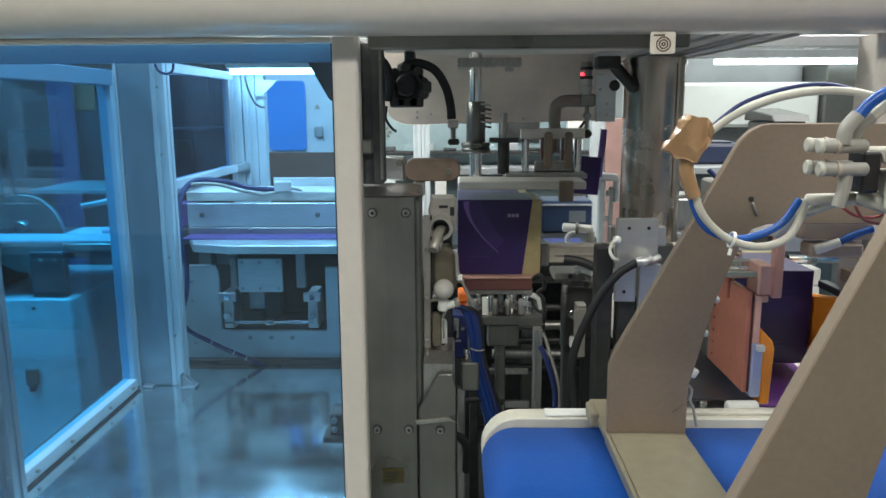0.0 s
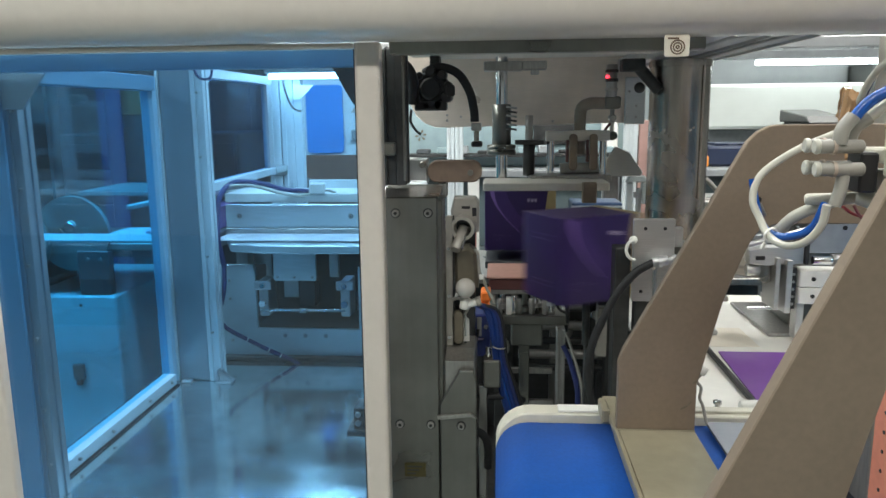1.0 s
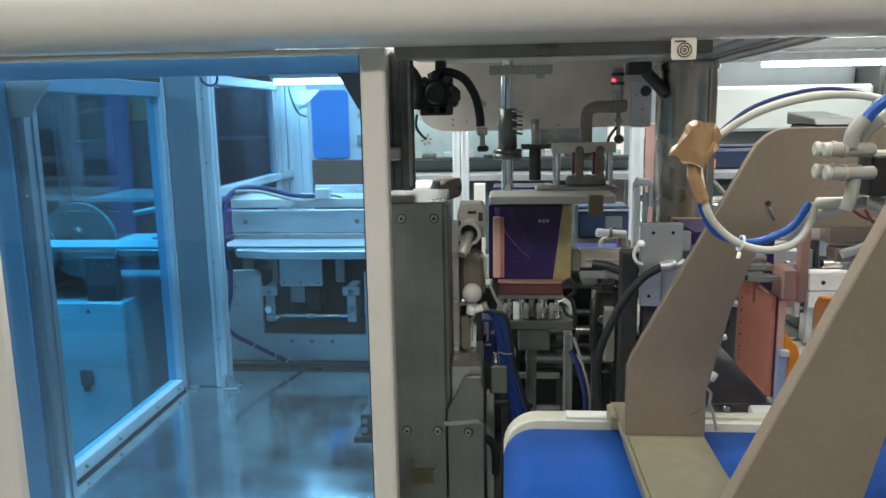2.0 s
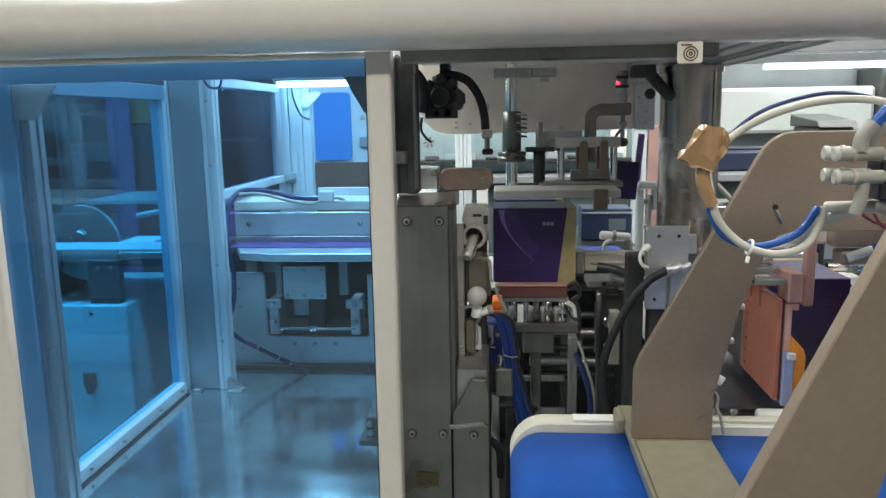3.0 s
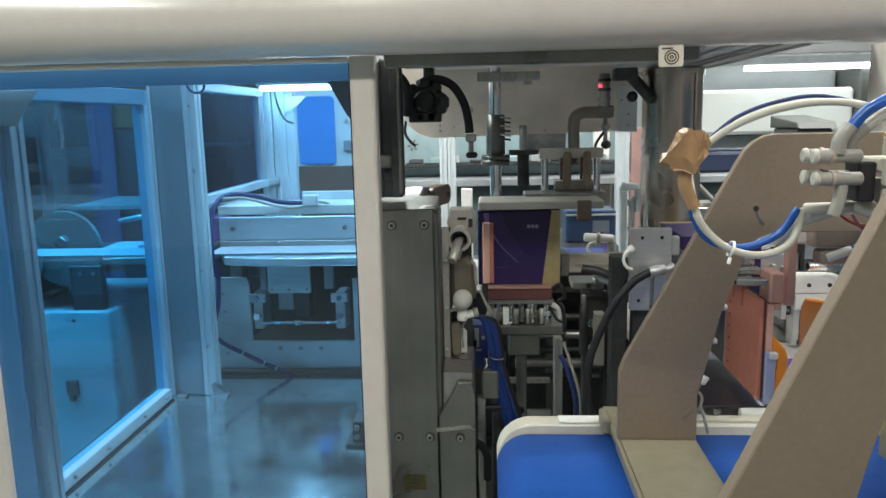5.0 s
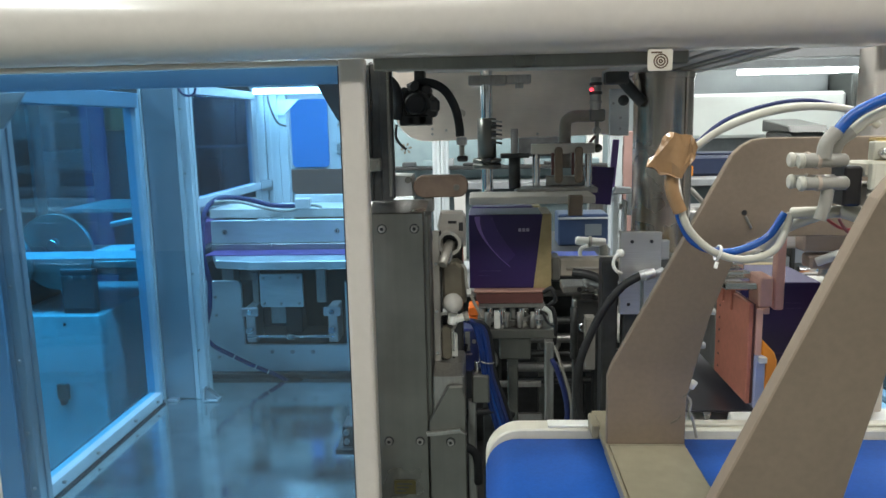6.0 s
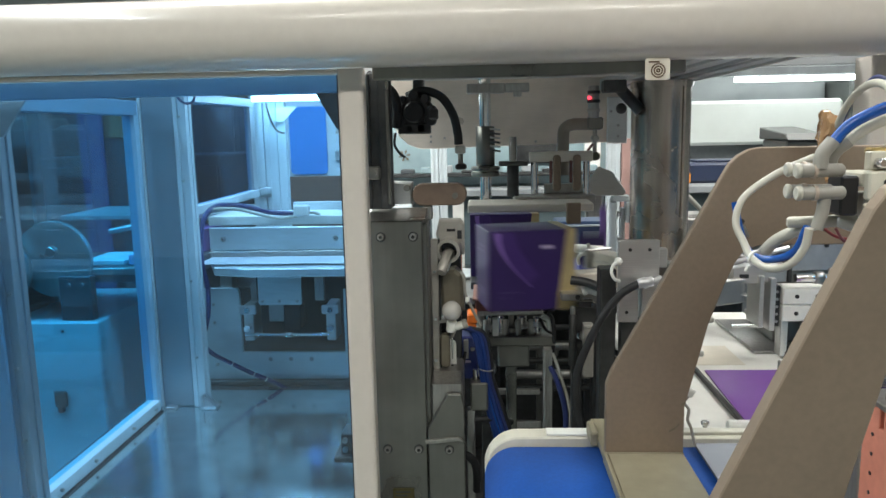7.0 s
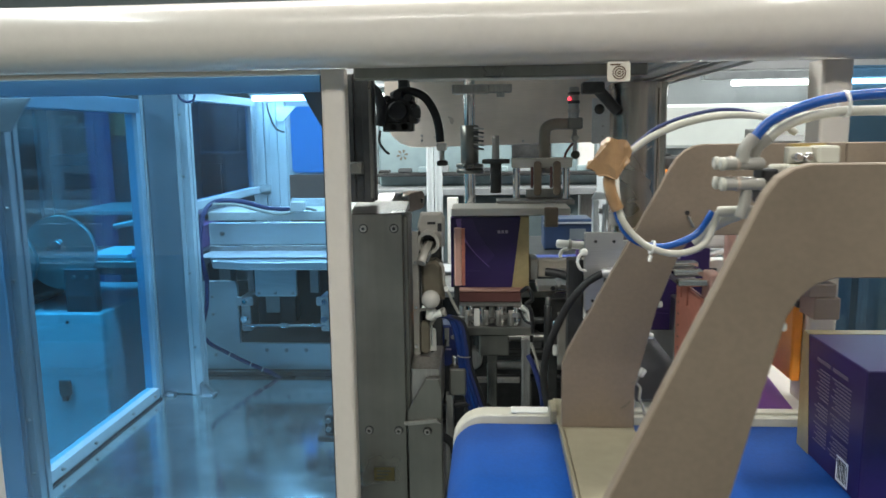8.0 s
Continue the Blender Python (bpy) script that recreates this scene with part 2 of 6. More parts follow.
            vs += [p + (up * math.cos(2 * math.pi * j / n) + w * math.sin(2 * math.pi * j / n)) * r for j in range(n)]
        m = len(line)
        fs = [[i * n + j, i * n + (j + 1) % n, (i + 1) * n + (j + 1) % n, (i + 1) * n + j] for i in range(m - 1) for j in range(n)]
        return self.add(vs, fs, True).add(vs[:n], [list(range(n))[::-1]]).add(vs[-n:], [list(range(n))])

    def mesh(self, name, material, base=(0, 0, 0)):
        me = bpy.data.meshes.new(name)
        me.from_pydata([(x - base[0], y - base[1], z - base[2]) for x, y, z in self.v], [], self.f)
        me.polygons.foreach_set("use_smooth", self.s)
        me.materials.append(material)
        me.update()
        return me


def thing(name, label, category, base=(0, 0, 0), group="", kind=""):
    ob = new(name)
    ob.empty_display_size = 0.05
    ob.location = base
    ob["base_x"], ob["base_y"], ob["base_z"] = base
    return tagged(ob, label, category, group, kind)


def part(name, m, material, parent, label=""):
    """One mesh under a thing or part, its shapes given in world metres."""
    top = parent if parent.parent is None else parent.parent
    ob = new(name, m.mesh(name, material, (top["base_x"], top["base_y"], top["base_z"])))
    ob.parent = parent
    return tagged(ob, label)


def solid(name, m, material, label, category, group="", kind="", base=(0, 0, 0)):
    """A thing of one mesh."""
    ob = new(name, m.mesh(name, material, base))
    ob.location = base
    ob["base_x"], ob["base_y"], ob["base_z"] = base
    return tagged(ob, label, category, group, kind)


def rounded(x0, x1, z0, z1, r, n=6):
    """A rectangle's outline with round corners."""
    out = []
    for cx, cz, a in ((x1 - r, z1 - r, 0), (x0 + r, z1 - r, 90), (x0 + r, z0 + r, 180), (x1 - r, z0 + r, 270)):
        out += [(cx + r * math.cos(radians(a + 90 * i / n)), cz + r * math.sin(radians(a + 90 * i / n))) for i in range(n + 1)]
    return out


def bolt(x, y, z, parent, r=0.0065, d=(0, -1, 0), name="bolt"):
    """A socket-head screw whose head stands out along d."""
    d = Vector(d)
    c = Vector((x, y, z))
    ob = part(name, M().cyl(c - d * 0.001, c + d * 0.006, r, n=16, b=r * 0.15), STEEL, parent)
    if r > 0.0055:
        if parent.parent is None:
            part("socket", M().cyl(c + d * 0.0055, c + d * 0.0063, r * 0.52, n=6), BLACK, ob)
            part("washer", M().ring(c + d * 0.0006, d, r * 1.35, r * 0.9, 0.0012, 18), DARK, ob)
    return ob


# ---- the hall ----
solid("floor", M().box(-9, 9, -6, 12, -0.1, 0, 0), CONCRETE, "grey-green painted concrete factory floor", "floor", kind="structure")
solid("ceiling", M().box(-9, 9, -6, 12, 4.2, 4.3, 0), HALLW, "pale painted hall ceiling", "ceiling", kind="structure")
solid("wall_north", M().box(-9, 9, 9.0, 9.2, 0, 4.2, 0), HALLW, "pale grey painted hall wall", "wall", kind="structure")
solid("wall_south", M().box(-9, 9, -6.2, -6, 0, 4.2, 0), HALLW, "pale grey painted hall wall", "wall", kind="structure")
solid("wall_west", M().box(-9.2, -9, -6, 9, 0, 4.2, 0), HALLW, "pale grey painted hall wall", "wall", kind="structure")
solid("wall_east", M().box(9, 9.2, -6, 9, 0, 4.2, 0), HALLW, "pale grey painted hall wall", "wall", kind="structure")


def ceiling_light(x, y, z, length, along_y=False):
    """A hung batten with two tubes; the lamp that stands for its light is just below."""
    t = thing("ceiling_light", "lit twin-tube fluorescent batten hung from the ceiling", "ceiling light", (x, y, z), "ceiling lights")
    h = length / 2
    bx = (x - 0.09, x + 0.09, y - h, y + h) if along_y else (x - h, x + h, y - 0.09, y + 0.09)
    part("housing", M().box(*bx, z + 0.03, z + 0.08, 0.006), WHITE, t)
    for d in (-0.045, 0.045):
        p, q = ((x + d, y - h + 0.05, z + 0.012), (x + d, y + h - 0.05, z + 0.012)) if along_y else ((x - h + 0.05, y + d, z + 0.012), (x + h - 0.05, y + d, z + 0.012))
        part("tube", M().cyl(p, q, 0.015, n=12), GLOW, t)
    for d in (-h * 0.7, h * 0.7):
        cx, cy = (x, y + d) if along_y else (x + d, y)
        part("hanger", M().cyl((cx, cy, z + 0.08), (cx, cy, 4.2), 0.005, n=6), GREYM, t)
    return t


ceiling_light(0.1, -1.0, 3.22, 4.0)
ceiling_light(-0.2, 2.1, 3.12, 3.6)
ceiling_light(0.8, 5.4, 3.22, 6.0)
# unseen battens, added to match the west and east fill lamps
ceiling_light(-2.6, 1.6, 3.22, 3.0, True)
ceiling_light(2.0, 2.0, 3.22, 3.0, True)


def extrusion(m, x0, x1, y0, y1, z0, z1, g=0.004):
    """A slotted aluminium upright: a core with four corner strips and open slots between."""
    wx, wy = (x1 - x0) * 0.36, (y1 - y0) * 0.36
    m.box(x0 + g, x1 - g, y0 + g, y1 - g, z0, z1, 0)
    for a in (x0, x1 - wx):
        for b in (y0, y1 - wy):
            m.box(a, a + wx, b, b + wy, z0, z1, 0.0015)
    return m


# ---- the machine's frame ----
frame_thing = thing("machine_frame", "beige enamelled machine frame with a fat rounded top beam", "machine frame", (-0.15, 1.2, 0))
prof = []
y0, y1, z0, z1, r = 1.115, 1.205, 1.4955, 1.598, 0.046
for cy, cz, a in ((y0 + r, z0 + r, 180), (y1 - 0.01, z0 + 0.01, 270), (y1 - 0.01, z1 - 0.01, 0), (y0 + r, z1 - r, 90)):
    rr = r if cy < 1.17 else 0.01
    prof += [(cy + rr * math.cos(radians(a + 9 * i)), cz + rr * math.sin(radians(a + 9 * i))) for i in range(11)]
beam = M().prism(prof, "x", -1.75, 1.9, 0)
beam.s = [len(f) == 4 for f in beam.f]
part("top_beam", beam, BEIGE, frame_thing, "glossy beige rounded beam")
part("post", M().prism(rounded(-0.1725, -0.133, 1.189, 1.225, 0.006, 3), "z", 0, 1.495, 0), BEIGE, frame_thing)
part("post", M().prism(rounded(-0.87, -0.801, 1.189, 1.2095, 0.006, 3), "z", 0, 1.495, 0), BEIGE, frame_thing)
part("post", M().prism(rounded(0.628, 0.676, 1.191, 1.25, 0.006, 3), "z", 0, 1.495, 0), BEIGE, frame_thing)
part("post", M().prism(rounded(1.55, 1.6, 1.191, 1.25, 0.006, 3), "z", 0, 1.495, 0), BEIGE, frame_thing)
part("door_strip", M().box(-0.80, -0.173, 1.186, 1.2, 1.487, 1.4945, 0.002), BEIGE, frame_thing)
part("door_edge", M().box(-0.1745, -0.173, 1.196, 1.222, 0, 1.486, 0), BLACK, frame_thing, "black rubber edge strip")
# base darkened for the shade beneath the station
part("base_cabinet", M().box(-1.05, 0.0, 1.27, 2.95, 0.0, 0.55, 0.004), DARK, frame_thing, "steel machine base with its shade put into the colour")
part("base_cabinet", M().box(0.0, 1.5, 1.3, 2.95, 0.0, 0.5, 0.004), DARK, frame_thing, "steel machine base with its shade put into the colour")
# rear sheet added over the station to keep ceiling light off it
m = M().box(-0.13, 0.62, 1.262, 2.6, 1.536, 1.546, 0.002).box(-0.13, 0.36, 1.236, 1.6, 1.5, 1.512, 0.002)
part("roof_plate", m, HOUSING, frame_thing, "brushed steel roof plate")
# darker steel than the roof plate, standing for shade below the beam
part("roof_lip", M().box(-0.1205, 0.36, 1.207, 1.235, 1.478, 1.4985, 0.002), PLATE, frame_thing, "steel lip under the beam, shade put into its darker steel")
for x in (0.38, 0.43, 0.5):
    m = M().box(x, x + 0.028, 1.24, 2.6, 1.5, 1.53, 0.002).box(x + 0.034, x + 0.04, 1.24, 2.6, 1.497, 1.503, 0.001)
    part("roof_rail", m, ALU, frame_thing)
part("roof_rail", M().box(-1.0, 1.6, 2.62, 2.66, 1.585, 1.62, 0.002), ALU, frame_thing)
part("roof_rail", M().box(0.36, 1.6, 1.262, 1.3, 1.503, 1.535, 0.002), ALU, frame_thing)
part("cell_header", M().box(-0.80, -0.173, 1.23, 1.25, 1.4615, 1.4945, 0.002), HEADER, frame_thing, "white painted header rail")
part("cell_roof_rail", M().box(-0.95, -0.2, 2.86, 2.99, 1.56, 1.575, 0.002), CABINET, frame_thing)

pane = solid("window_1", M().box(-0.80, -0.1735, 1.204, 1.208, 0.3, 1.486, 0), BLUEPANE, "blue film-coated safety glass door pane", "window", kind="structure")
pane.visible_shadow = False
pane2 = solid("window_2", M().box(0.679, 1.55, 1.204, 1.208, 0.3, 1.486, 0), BLUEPANE, "blue film-coated safety glass pane", "window", kind="structure")
pane2.visible_shadow = False

st = thing("warning_sticker", "small cream sticker with brown rings on the beam", "sticker", (0.304, 1.15, 1.478))
part("backing", M().prism(rounded(0.286, 0.3215, 1.464, 1.4955, 0.004), "y", 1.147, 1.1495, 0.0004), STICKER, st)
for rr in (0.0105, 0.0068, 0.003):
    part("printed_ring", M().ring((0.3045, 1.1465, 1.4775), (0, 1, 0), rr, rr - 0.0019, 0.0006), INK, st)
part("printed_bar", M().box(0.2905, 0.306, 1.1462, 1.1468, 1.4885, 1.491, 0), INK, st)

# ---- the glazed cell ----
solid("cell_table", M().box(-1.0, -0.13, 1.28, 2.45, 0.57, 0.596, 0.002), TABLE, "polished steel table top with dull smears", "table top")
side = thing("side_window_frame", "aluminium side window frame with blue film pane", "window frame", (-0.92, 1.75, 0.6))
part("bottom_rail", M().box(-0.945, -0.905, 1.4445, 2.08, 0.6, 0.632, 0.002), CABINET, side)
part("seal", M().box(-0.952, -0.898, 1.4445, 2.08, 0.5965, 0.5995, 0), BLACK, side)
part("top_rail", M().box(-0.945, -0.905, 1.4445, 2.08, 1.455, 1.495, 0.002), RAILBLUE, side)
part("upright", extrusion(M(), -0.893, -0.862, 1.40, 1.444, 0.597, 1.55), PAINTG, side)
part("upright_face", M().box(-0.955, -0.884, 1.384, 1.3915, 0.597, 1.55, 0.002), RAILBLUE, side, "blue painted face strip")
for z in (0.68, 0.8, 0.95, 1.1, 1.25, 1.4):
    bolt(-0.872, 1.4, z, side, 0.0035, name="screw")
# blue colour stands for the blue light on this far upright
part("upright", M().box(-0.95, -0.913, 2.081, 2.105, 0.6, 1.495, 0.002), HEADER, side)
p = part("pane", M().box(-0.93, -0.926, 1.4445, 2.08, 0.632, 1.455, 0), SIDEPANE, side, "blue film pane")
p.visible_shadow = False
part("gusset", M().prism([(-0.893, 1.468), (-0.796, 1.468), (-0.845, 1.402), (-0.885, 1.402)], "y", 1.392, 1.398), GREYM, side)
for y in (1.55, 1.7, 1.9, 2.04):
    bolt(-0.904, y, 0.618, side, 0.004, (1, 0, 0), "screw")

post = thing("cell_post", "broad slotted aluminium corner post on the steel table", "post", (-0.87, 2.15, 0.596))
part("face", M().box(-0.912, -0.82, 2.12, 2.2, 0.597, 1.56, 0.003), PAINTG, post, "pale painted face")
part("profile", extrusion(M(), -0.819, -0.782, 2.115, 2.16, 0.597, 1.56), CABINET, post)
part("edge_strip", M().box(-0.9185, -0.9125, 2.112, 2.14, 0.597, 1.55, 0.001), CABINET, post)
for z in (0.75, 0.98, 1.27, 1.45):
    bolt(-0.80, 2.115, z, post, 0.0035, name="screw")
br = thing("foot_bracket", "small cast aluminium foot bracket on the table", "bracket", (-0.79, 2.13, 0.597))
part("angle", M().box(-0.789, -0.745, 2.09, 2.13, 0.5965, 0.603, 0.001).box(-0.7892, -0.783, 2.09, 2.13, 0.603, 0.64, 0.001), ALU, br)
for y in (2.1, 2.12):
    part("rib", M().prism([(-0.783, 0.603), (-0.748, 0.603), (-0.783, 0.636)], "y", y, y + 0.004, 0), ALU, br)
br2 = thing("foot_bracket", "small cast aluminium foot bracket on the table", "bracket", (-0.88, 2.1, 0.597))
part("angle", M().box(-0.9, -0.87, 2.095, 2.118, 0.5965, 0.604, 0.001), ALU, br2)

rear = thing("rear_side_frame", "slim aluminium window frame behind the corner post", "window frame", (-0.86, 2.65, 1.17))
part("bottom_rail", M().box(-0.88, -0.845, 2.2, 2.98, 1.15, 1.178, 0.002), CABINET, rear)
part("top_rail", M().box(-0.88, -0.845, 2.2, 2.98, 1.5, 1.53, 0.002), CABINET, rear)
p = part("pane", M().box(-0.865, -0.861, 2.2, 2.98, 1.178, 1.5, 0), REARPANE, rear, "blue film pane")
p.visible_shadow = False
part("upright", M().box(-0.875, -0.85, 2.93, 2.979, 1.178, 1.5, 0.002), ALU, rear)
rp = thing("rear_post", "pair of slotted aluminium rear posts", "post", (-0.8, 3.02, 0.55))
part("profile", extrusion(M(), -0.872, -0.822, 2.99, 3.04, 0.55, 1.56), CABINET, rp)
part("profile", extrusion(M(), -0.818, -0.768, 2.995, 3.04, 0.55, 1.56), CABINET, rp)
part("profile", M().box(-0.767, -0.735, 3.0, 3.04, 0.55, 1.56, 0.002), CABINET, rp)
part("gusset", M().prism([(-0.766, 1.5), (-0.68, 1.5), (-0.74, 1.44), (-0.766, 1.44)], "y", 2.99, 2.996), CABINET, rp)
part("joint_plate", M().box(-0.845, -0.8, 2.984, 2.989, 1.145, 1.185, 0.001), CHROME, rp)
solid("hanging_wire", M().tube([(-0.79, 2.95, 1.56), (-0.785, 2.94, 1.49), (-0.76, 2.94, 1.42), (-0.735, 2.94, 1.40), (-0.72, 2.94, 1.398)], 0.004), BLACK, "loose black wire hanging by the rear post", "wire")
solid("wire_loop", M().tube([(-0.80, 2.1, 1.555), (-0.79, 2.095, 1.5), (-0.765, 2.095, 1.485), (-0.745, 2.095, 1.5), (-0.75, 2.095, 1.555)], 0.0035), NAVY, "small loop of dark wire under the cell roof", "wire")
lamp = thing("tube_lamp", "lit white fluorescent tube lamp under the cell roof", "lamp", (-0.62, 3.0, 1.54))
part("housing", M().box(-0.85, -0.2, 2.9, 2.96, 1.542, 1.559, 0.002), WHITE, lamp)
part("tube", M().cyl((-0.84, 2.93, 1.53), (-0.21, 2.93, 1.53), 0.011, b=0.002), GLOW, lamp)
solid("corner_gusset", M().prism([(-0.218, 1.4612), (-0.174, 1.4612), (-0.174, 1.398), (-0.186, 1.404)], "y", 1.24, 1.246), DARK, "dark triangular gusset plate beside the door post", "gusset")

# sheet-forming unit
unit = thing("forming_unit", "stainless sheet forming unit with a cut-out front panel", "machine unit", (-0.55, 2.35, 0.596))
front = [(-0.86, 0.597), (-0.2, 0.597), (-0.2, 0.905), (-0.40, 0.905), (-0.40, 0.70), (-0.735, 0.70), (-0.735, 0.895), (-0.742, 0.912), (-0.85, 0.912), (-0.86, 0.9)]
panel = part("front_panel", M().prism(front, "y", 2.33, 2.345), CELLST, unit, "pale brushed front panel")
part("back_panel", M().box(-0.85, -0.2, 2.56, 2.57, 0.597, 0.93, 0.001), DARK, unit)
part("foot_rail", M().box(-0.87, -0.2, 2.305, 2.3295, 0.5965, 0.612, 0.002), DARK, unit)
for x in (-0.645, -0.578, -0.511):
    part("hole", M().cyl((x, 2.329, 0.677), (x, 2.332, 0.677), 0.007, n=16), GREYM, panel)
for z in (0.86, 0.8, 0.66):
    bolt(-0.82, 2.33, z, unit, 0.0045, name="screw")
slab = [(-0.83, 2.36), (-0.77, 2.22), (-0.66, 2.19), (-0.2, 2.19), (-0.2, 2.5), (-0.83, 2.5)]
part("bed", M().prism(slab, "z", 0.974, 1.0, 0.003), CELLST, unit, "polished bed with chamfered corner")
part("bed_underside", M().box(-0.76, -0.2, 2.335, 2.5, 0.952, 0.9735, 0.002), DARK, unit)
part("back_guard", M().box(-0.62, -0.2, 2.6205, 2.64, 1.095, 1.158, 0.002), CABINET, unit, "pale guard plate")
part("rail_bracket", M().box(-0.80, -0.76, 2.346, 2.4, 0.9, 0.951, 0.002).box(-0.76, -0.70, 2.4, 2.43, 0.9, 0.96, 0.002), STEEL, unit)
bar = part("top_bar", M().box(-0.845, -0.2, 2.40, 2.42, 1.022, 1.098, 0.002), CELLST, unit, "bright aluminium cross bar")
part("guide_strip", M().box(-0.84, -0.2, 2.38, 2.399, 1.0015, 1.022, 0.001), STEEL, unit)
for x in (-0.80, -0.43):
    bolt(x, 2.4, 1.06, unit, 0.006)
part("back_shelf", M().box(-0.86, -0.2, 2.44, 2.62, 1.10, 1.13, 0.002), WHITE, unit)
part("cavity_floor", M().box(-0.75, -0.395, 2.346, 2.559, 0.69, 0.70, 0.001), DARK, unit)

car = thing("press_carriage", "steel press carriage with guide blocks inside the cut-out", "machine part", (-0.57, 2.4, 0.71))
part("pusher_plate", M().prism(rounded(-0.668, -0.53, 0.83, 0.936, 0.004, 2), "y", 2.312, 2.324), CELLST, car, "grey square pusher plate")
part("pusher_block", M().box(-0.655, -0.6, 2.373, 2.42, 0.76, 0.9, 0.002), STEEL, car)
part("actuator", M().box(-0.60, -0.545, 2.35, 2.41, 0.735, 0.83, 0.003), BLACK, car)
part("rod", M().cyl((-0.72, 2.32, 0.731), (-0.44, 2.32, 0.731), 0.0055), CHROME, car)
part("collar", M().cyl((-0.59, 2.32, 0.731), (-0.565, 2.32, 0.731), 0.011, b=0.002), CHROME, car)
for x in (-0.72, -0.455):
    part("guide_block", M().box(x, x + 0.032, 2.315, 2.4, 0.712, 0.83, 0.003), ALU_H, car)
    part("guide_block", M().box(x - 0.012, x + 0.045, 2.305, 2.314, 0.80, 0.83, 0.003), ALU, car)
    part("nut", M().cyl((x + 0.016, 2.29, 0.758), (x + 0.016, 2.315, 0.758), 0.012, n=6), CHROME, car)
    part("pin", M().cyl((x + 0.016, 2.298, 0.815), (x + 0.016, 2.305, 0.815), 0.009, b=0.002), CHROME, car)
for x in (-0.655, -0.6, -0.543):
    for z in (0.842, 0.925):
        bolt(x, 2.312, z, car, 0.0042, name="screw")
part("upright_strip", M().box(-0.71, -0.69, 2.37, 2.39, 0.83, 0.93, 0.001).box(-0.5, -0.47, 2.37, 2.39, 0.83, 0.94, 0.001), STEEL, car)

sheet_w = solid("white_sheet", M().prism([(-0.83, 2.24), (-0.26, 2.24), (-0.2, 2.375), (-0.83, 2.375)], "z", 1.0045, 1.0062, 0), SHEETP, "white paper sheet on the polished bed", "paper sheet", base=(-0.62, 2.28, 1.0015))
sheet_n = copy_thing(sheet_w, pose(-1.6, 2.28, 1.0))
sheet_l = copy_thing(sheet_w, pose(-1.6, 2.28, 0.998))
solid("purple_sheet", M().box(-0.83, -0.2, 2.29, 2.379, 1.0005, 1.003, 0), VIOLET, "violet printed sheet lying against the guide strip", "paper sheet")
solid("spiral_cable", M().tube([(-0.80, 2.24, 0.93), (-0.79, 2.2, 0.86), (-0.812, 2.21, 0.78), (-0.80, 2.22, 0.735), (-0.74, 2.24, 0.69), (-0.68, 2.26, 0.65), (-0.62, 2.28, 0.615), (-0.585, 2.285, 0.59)], 0.0068, steps=10), NAVY, "navy spiral-wrapped cable running into the table", "cable")
for k, (x, z) in enumerate(((-0.74, 0.69), (-0.68, 0.65), (-0.645, 0.63))):
    solid("cable_tie", M().ring((x, 2.24 + (x + 0.74) * 0.333, z), (1, 0.3, -0.6), 0.0086, 0.007, 0.003, 16), WHITE, "white tie on the navy spiral cable", "cable tie", "ties on the spiral cable")
solid("cable_slot", M().prism(rounded(-0.64, -0.54, 2.272, 2.302, 0.012), "z", 0.594, 0.5968, 0), BLACK, "black cable slot in the table top", "slot")
solid("blue_cable", M().tube([(-0.80, 2.24, 0.93), (-0.815, 2.24, 1.02), (-0.818, 2.28, 1.13), (-0.79, 2.33, 1.175), (-0.72, 2.38, 1.17), (-0.65, 2.42, 1.145), (-0.58, 2.46, 1.135)], 0.008, steps=10), NAVY, "navy cable arching over the forming unit", "cable")
solid("white_cable", M().tube([(-0.79, 2.30, 1.17), (-0.73, 2.34, 1.165), (-0.66, 2.38, 1.14), (-0.6, 2.42, 1.125), (-0.52, 2.44, 1.14), (-0.49, 2.46, 1.13)], 0.005, steps=10), IVORY, "thin white cable arching over the forming unit", "cable")
solid("cable_clip", M().box(-0.57, -0.52, 2.42, 2.45, 1.13, 1.165, 0.004), WHITE, "white plastic cable clip on the unit", "clip")
hb = thing("hinge_block", "black hinge block with bright screws by the door post", "hinge", (-0.21, 1.3, 0.62))
part("plate", M().box(-0.222, -0.17, 1.27, 1.33, 0.815, 0.827, 0.002), BLACK, hb)
part("plate", M().box(-0.21, -0.17, 1.28, 1.33, 0.827, 0.866, 0.002), BLACK, hb)
for z in (0.838, 0.855):
    bolt(-0.202, 1.28, z, hb, 0.005)
part("bracket", M().box(-0.19, -0.17, 1.29, 1.33, 0.5965, 0.815, 0.002), DARK, hb)

# what stands beyond the cell
cab = thing("pale_cabinet", "pale blue-white enamelled steel cabinet", "cabinet", (-1.55, 2.8, 0))
part("body", M().box(-1.8, -1.354, 2.6, 3.2, 0, 0.734, 0.006), CABINET, cab)
part("latch", M().box(-1.54, -1.495, 2.585, 2.599, 0.415, 0.475, 0.003), LID, cab, "dark recessed latch")
part("latch", M().box(-1.528, -1.508, 2.58, 2.598, 0.395, 0.42, 0.002), BLACK, cab)
part("hole", M().cyl((-1.49, 2.597, 0.70), (-1.49, 2.601, 0.70), 0.006), BLACK, cab)
for z in range(9):
    part("vent_slot", M().box(-1.3545, -1.3525, 2.95, 3.08, 0.3 + 0.022 * z, 0.31 + 0.022 * z, 0), BLACK, cab)
feeder = thing("rotary_feeder", "dark steel feeder with a round side disc on the cabinet", "feeder", (-1.5, 2.85, 0.735))
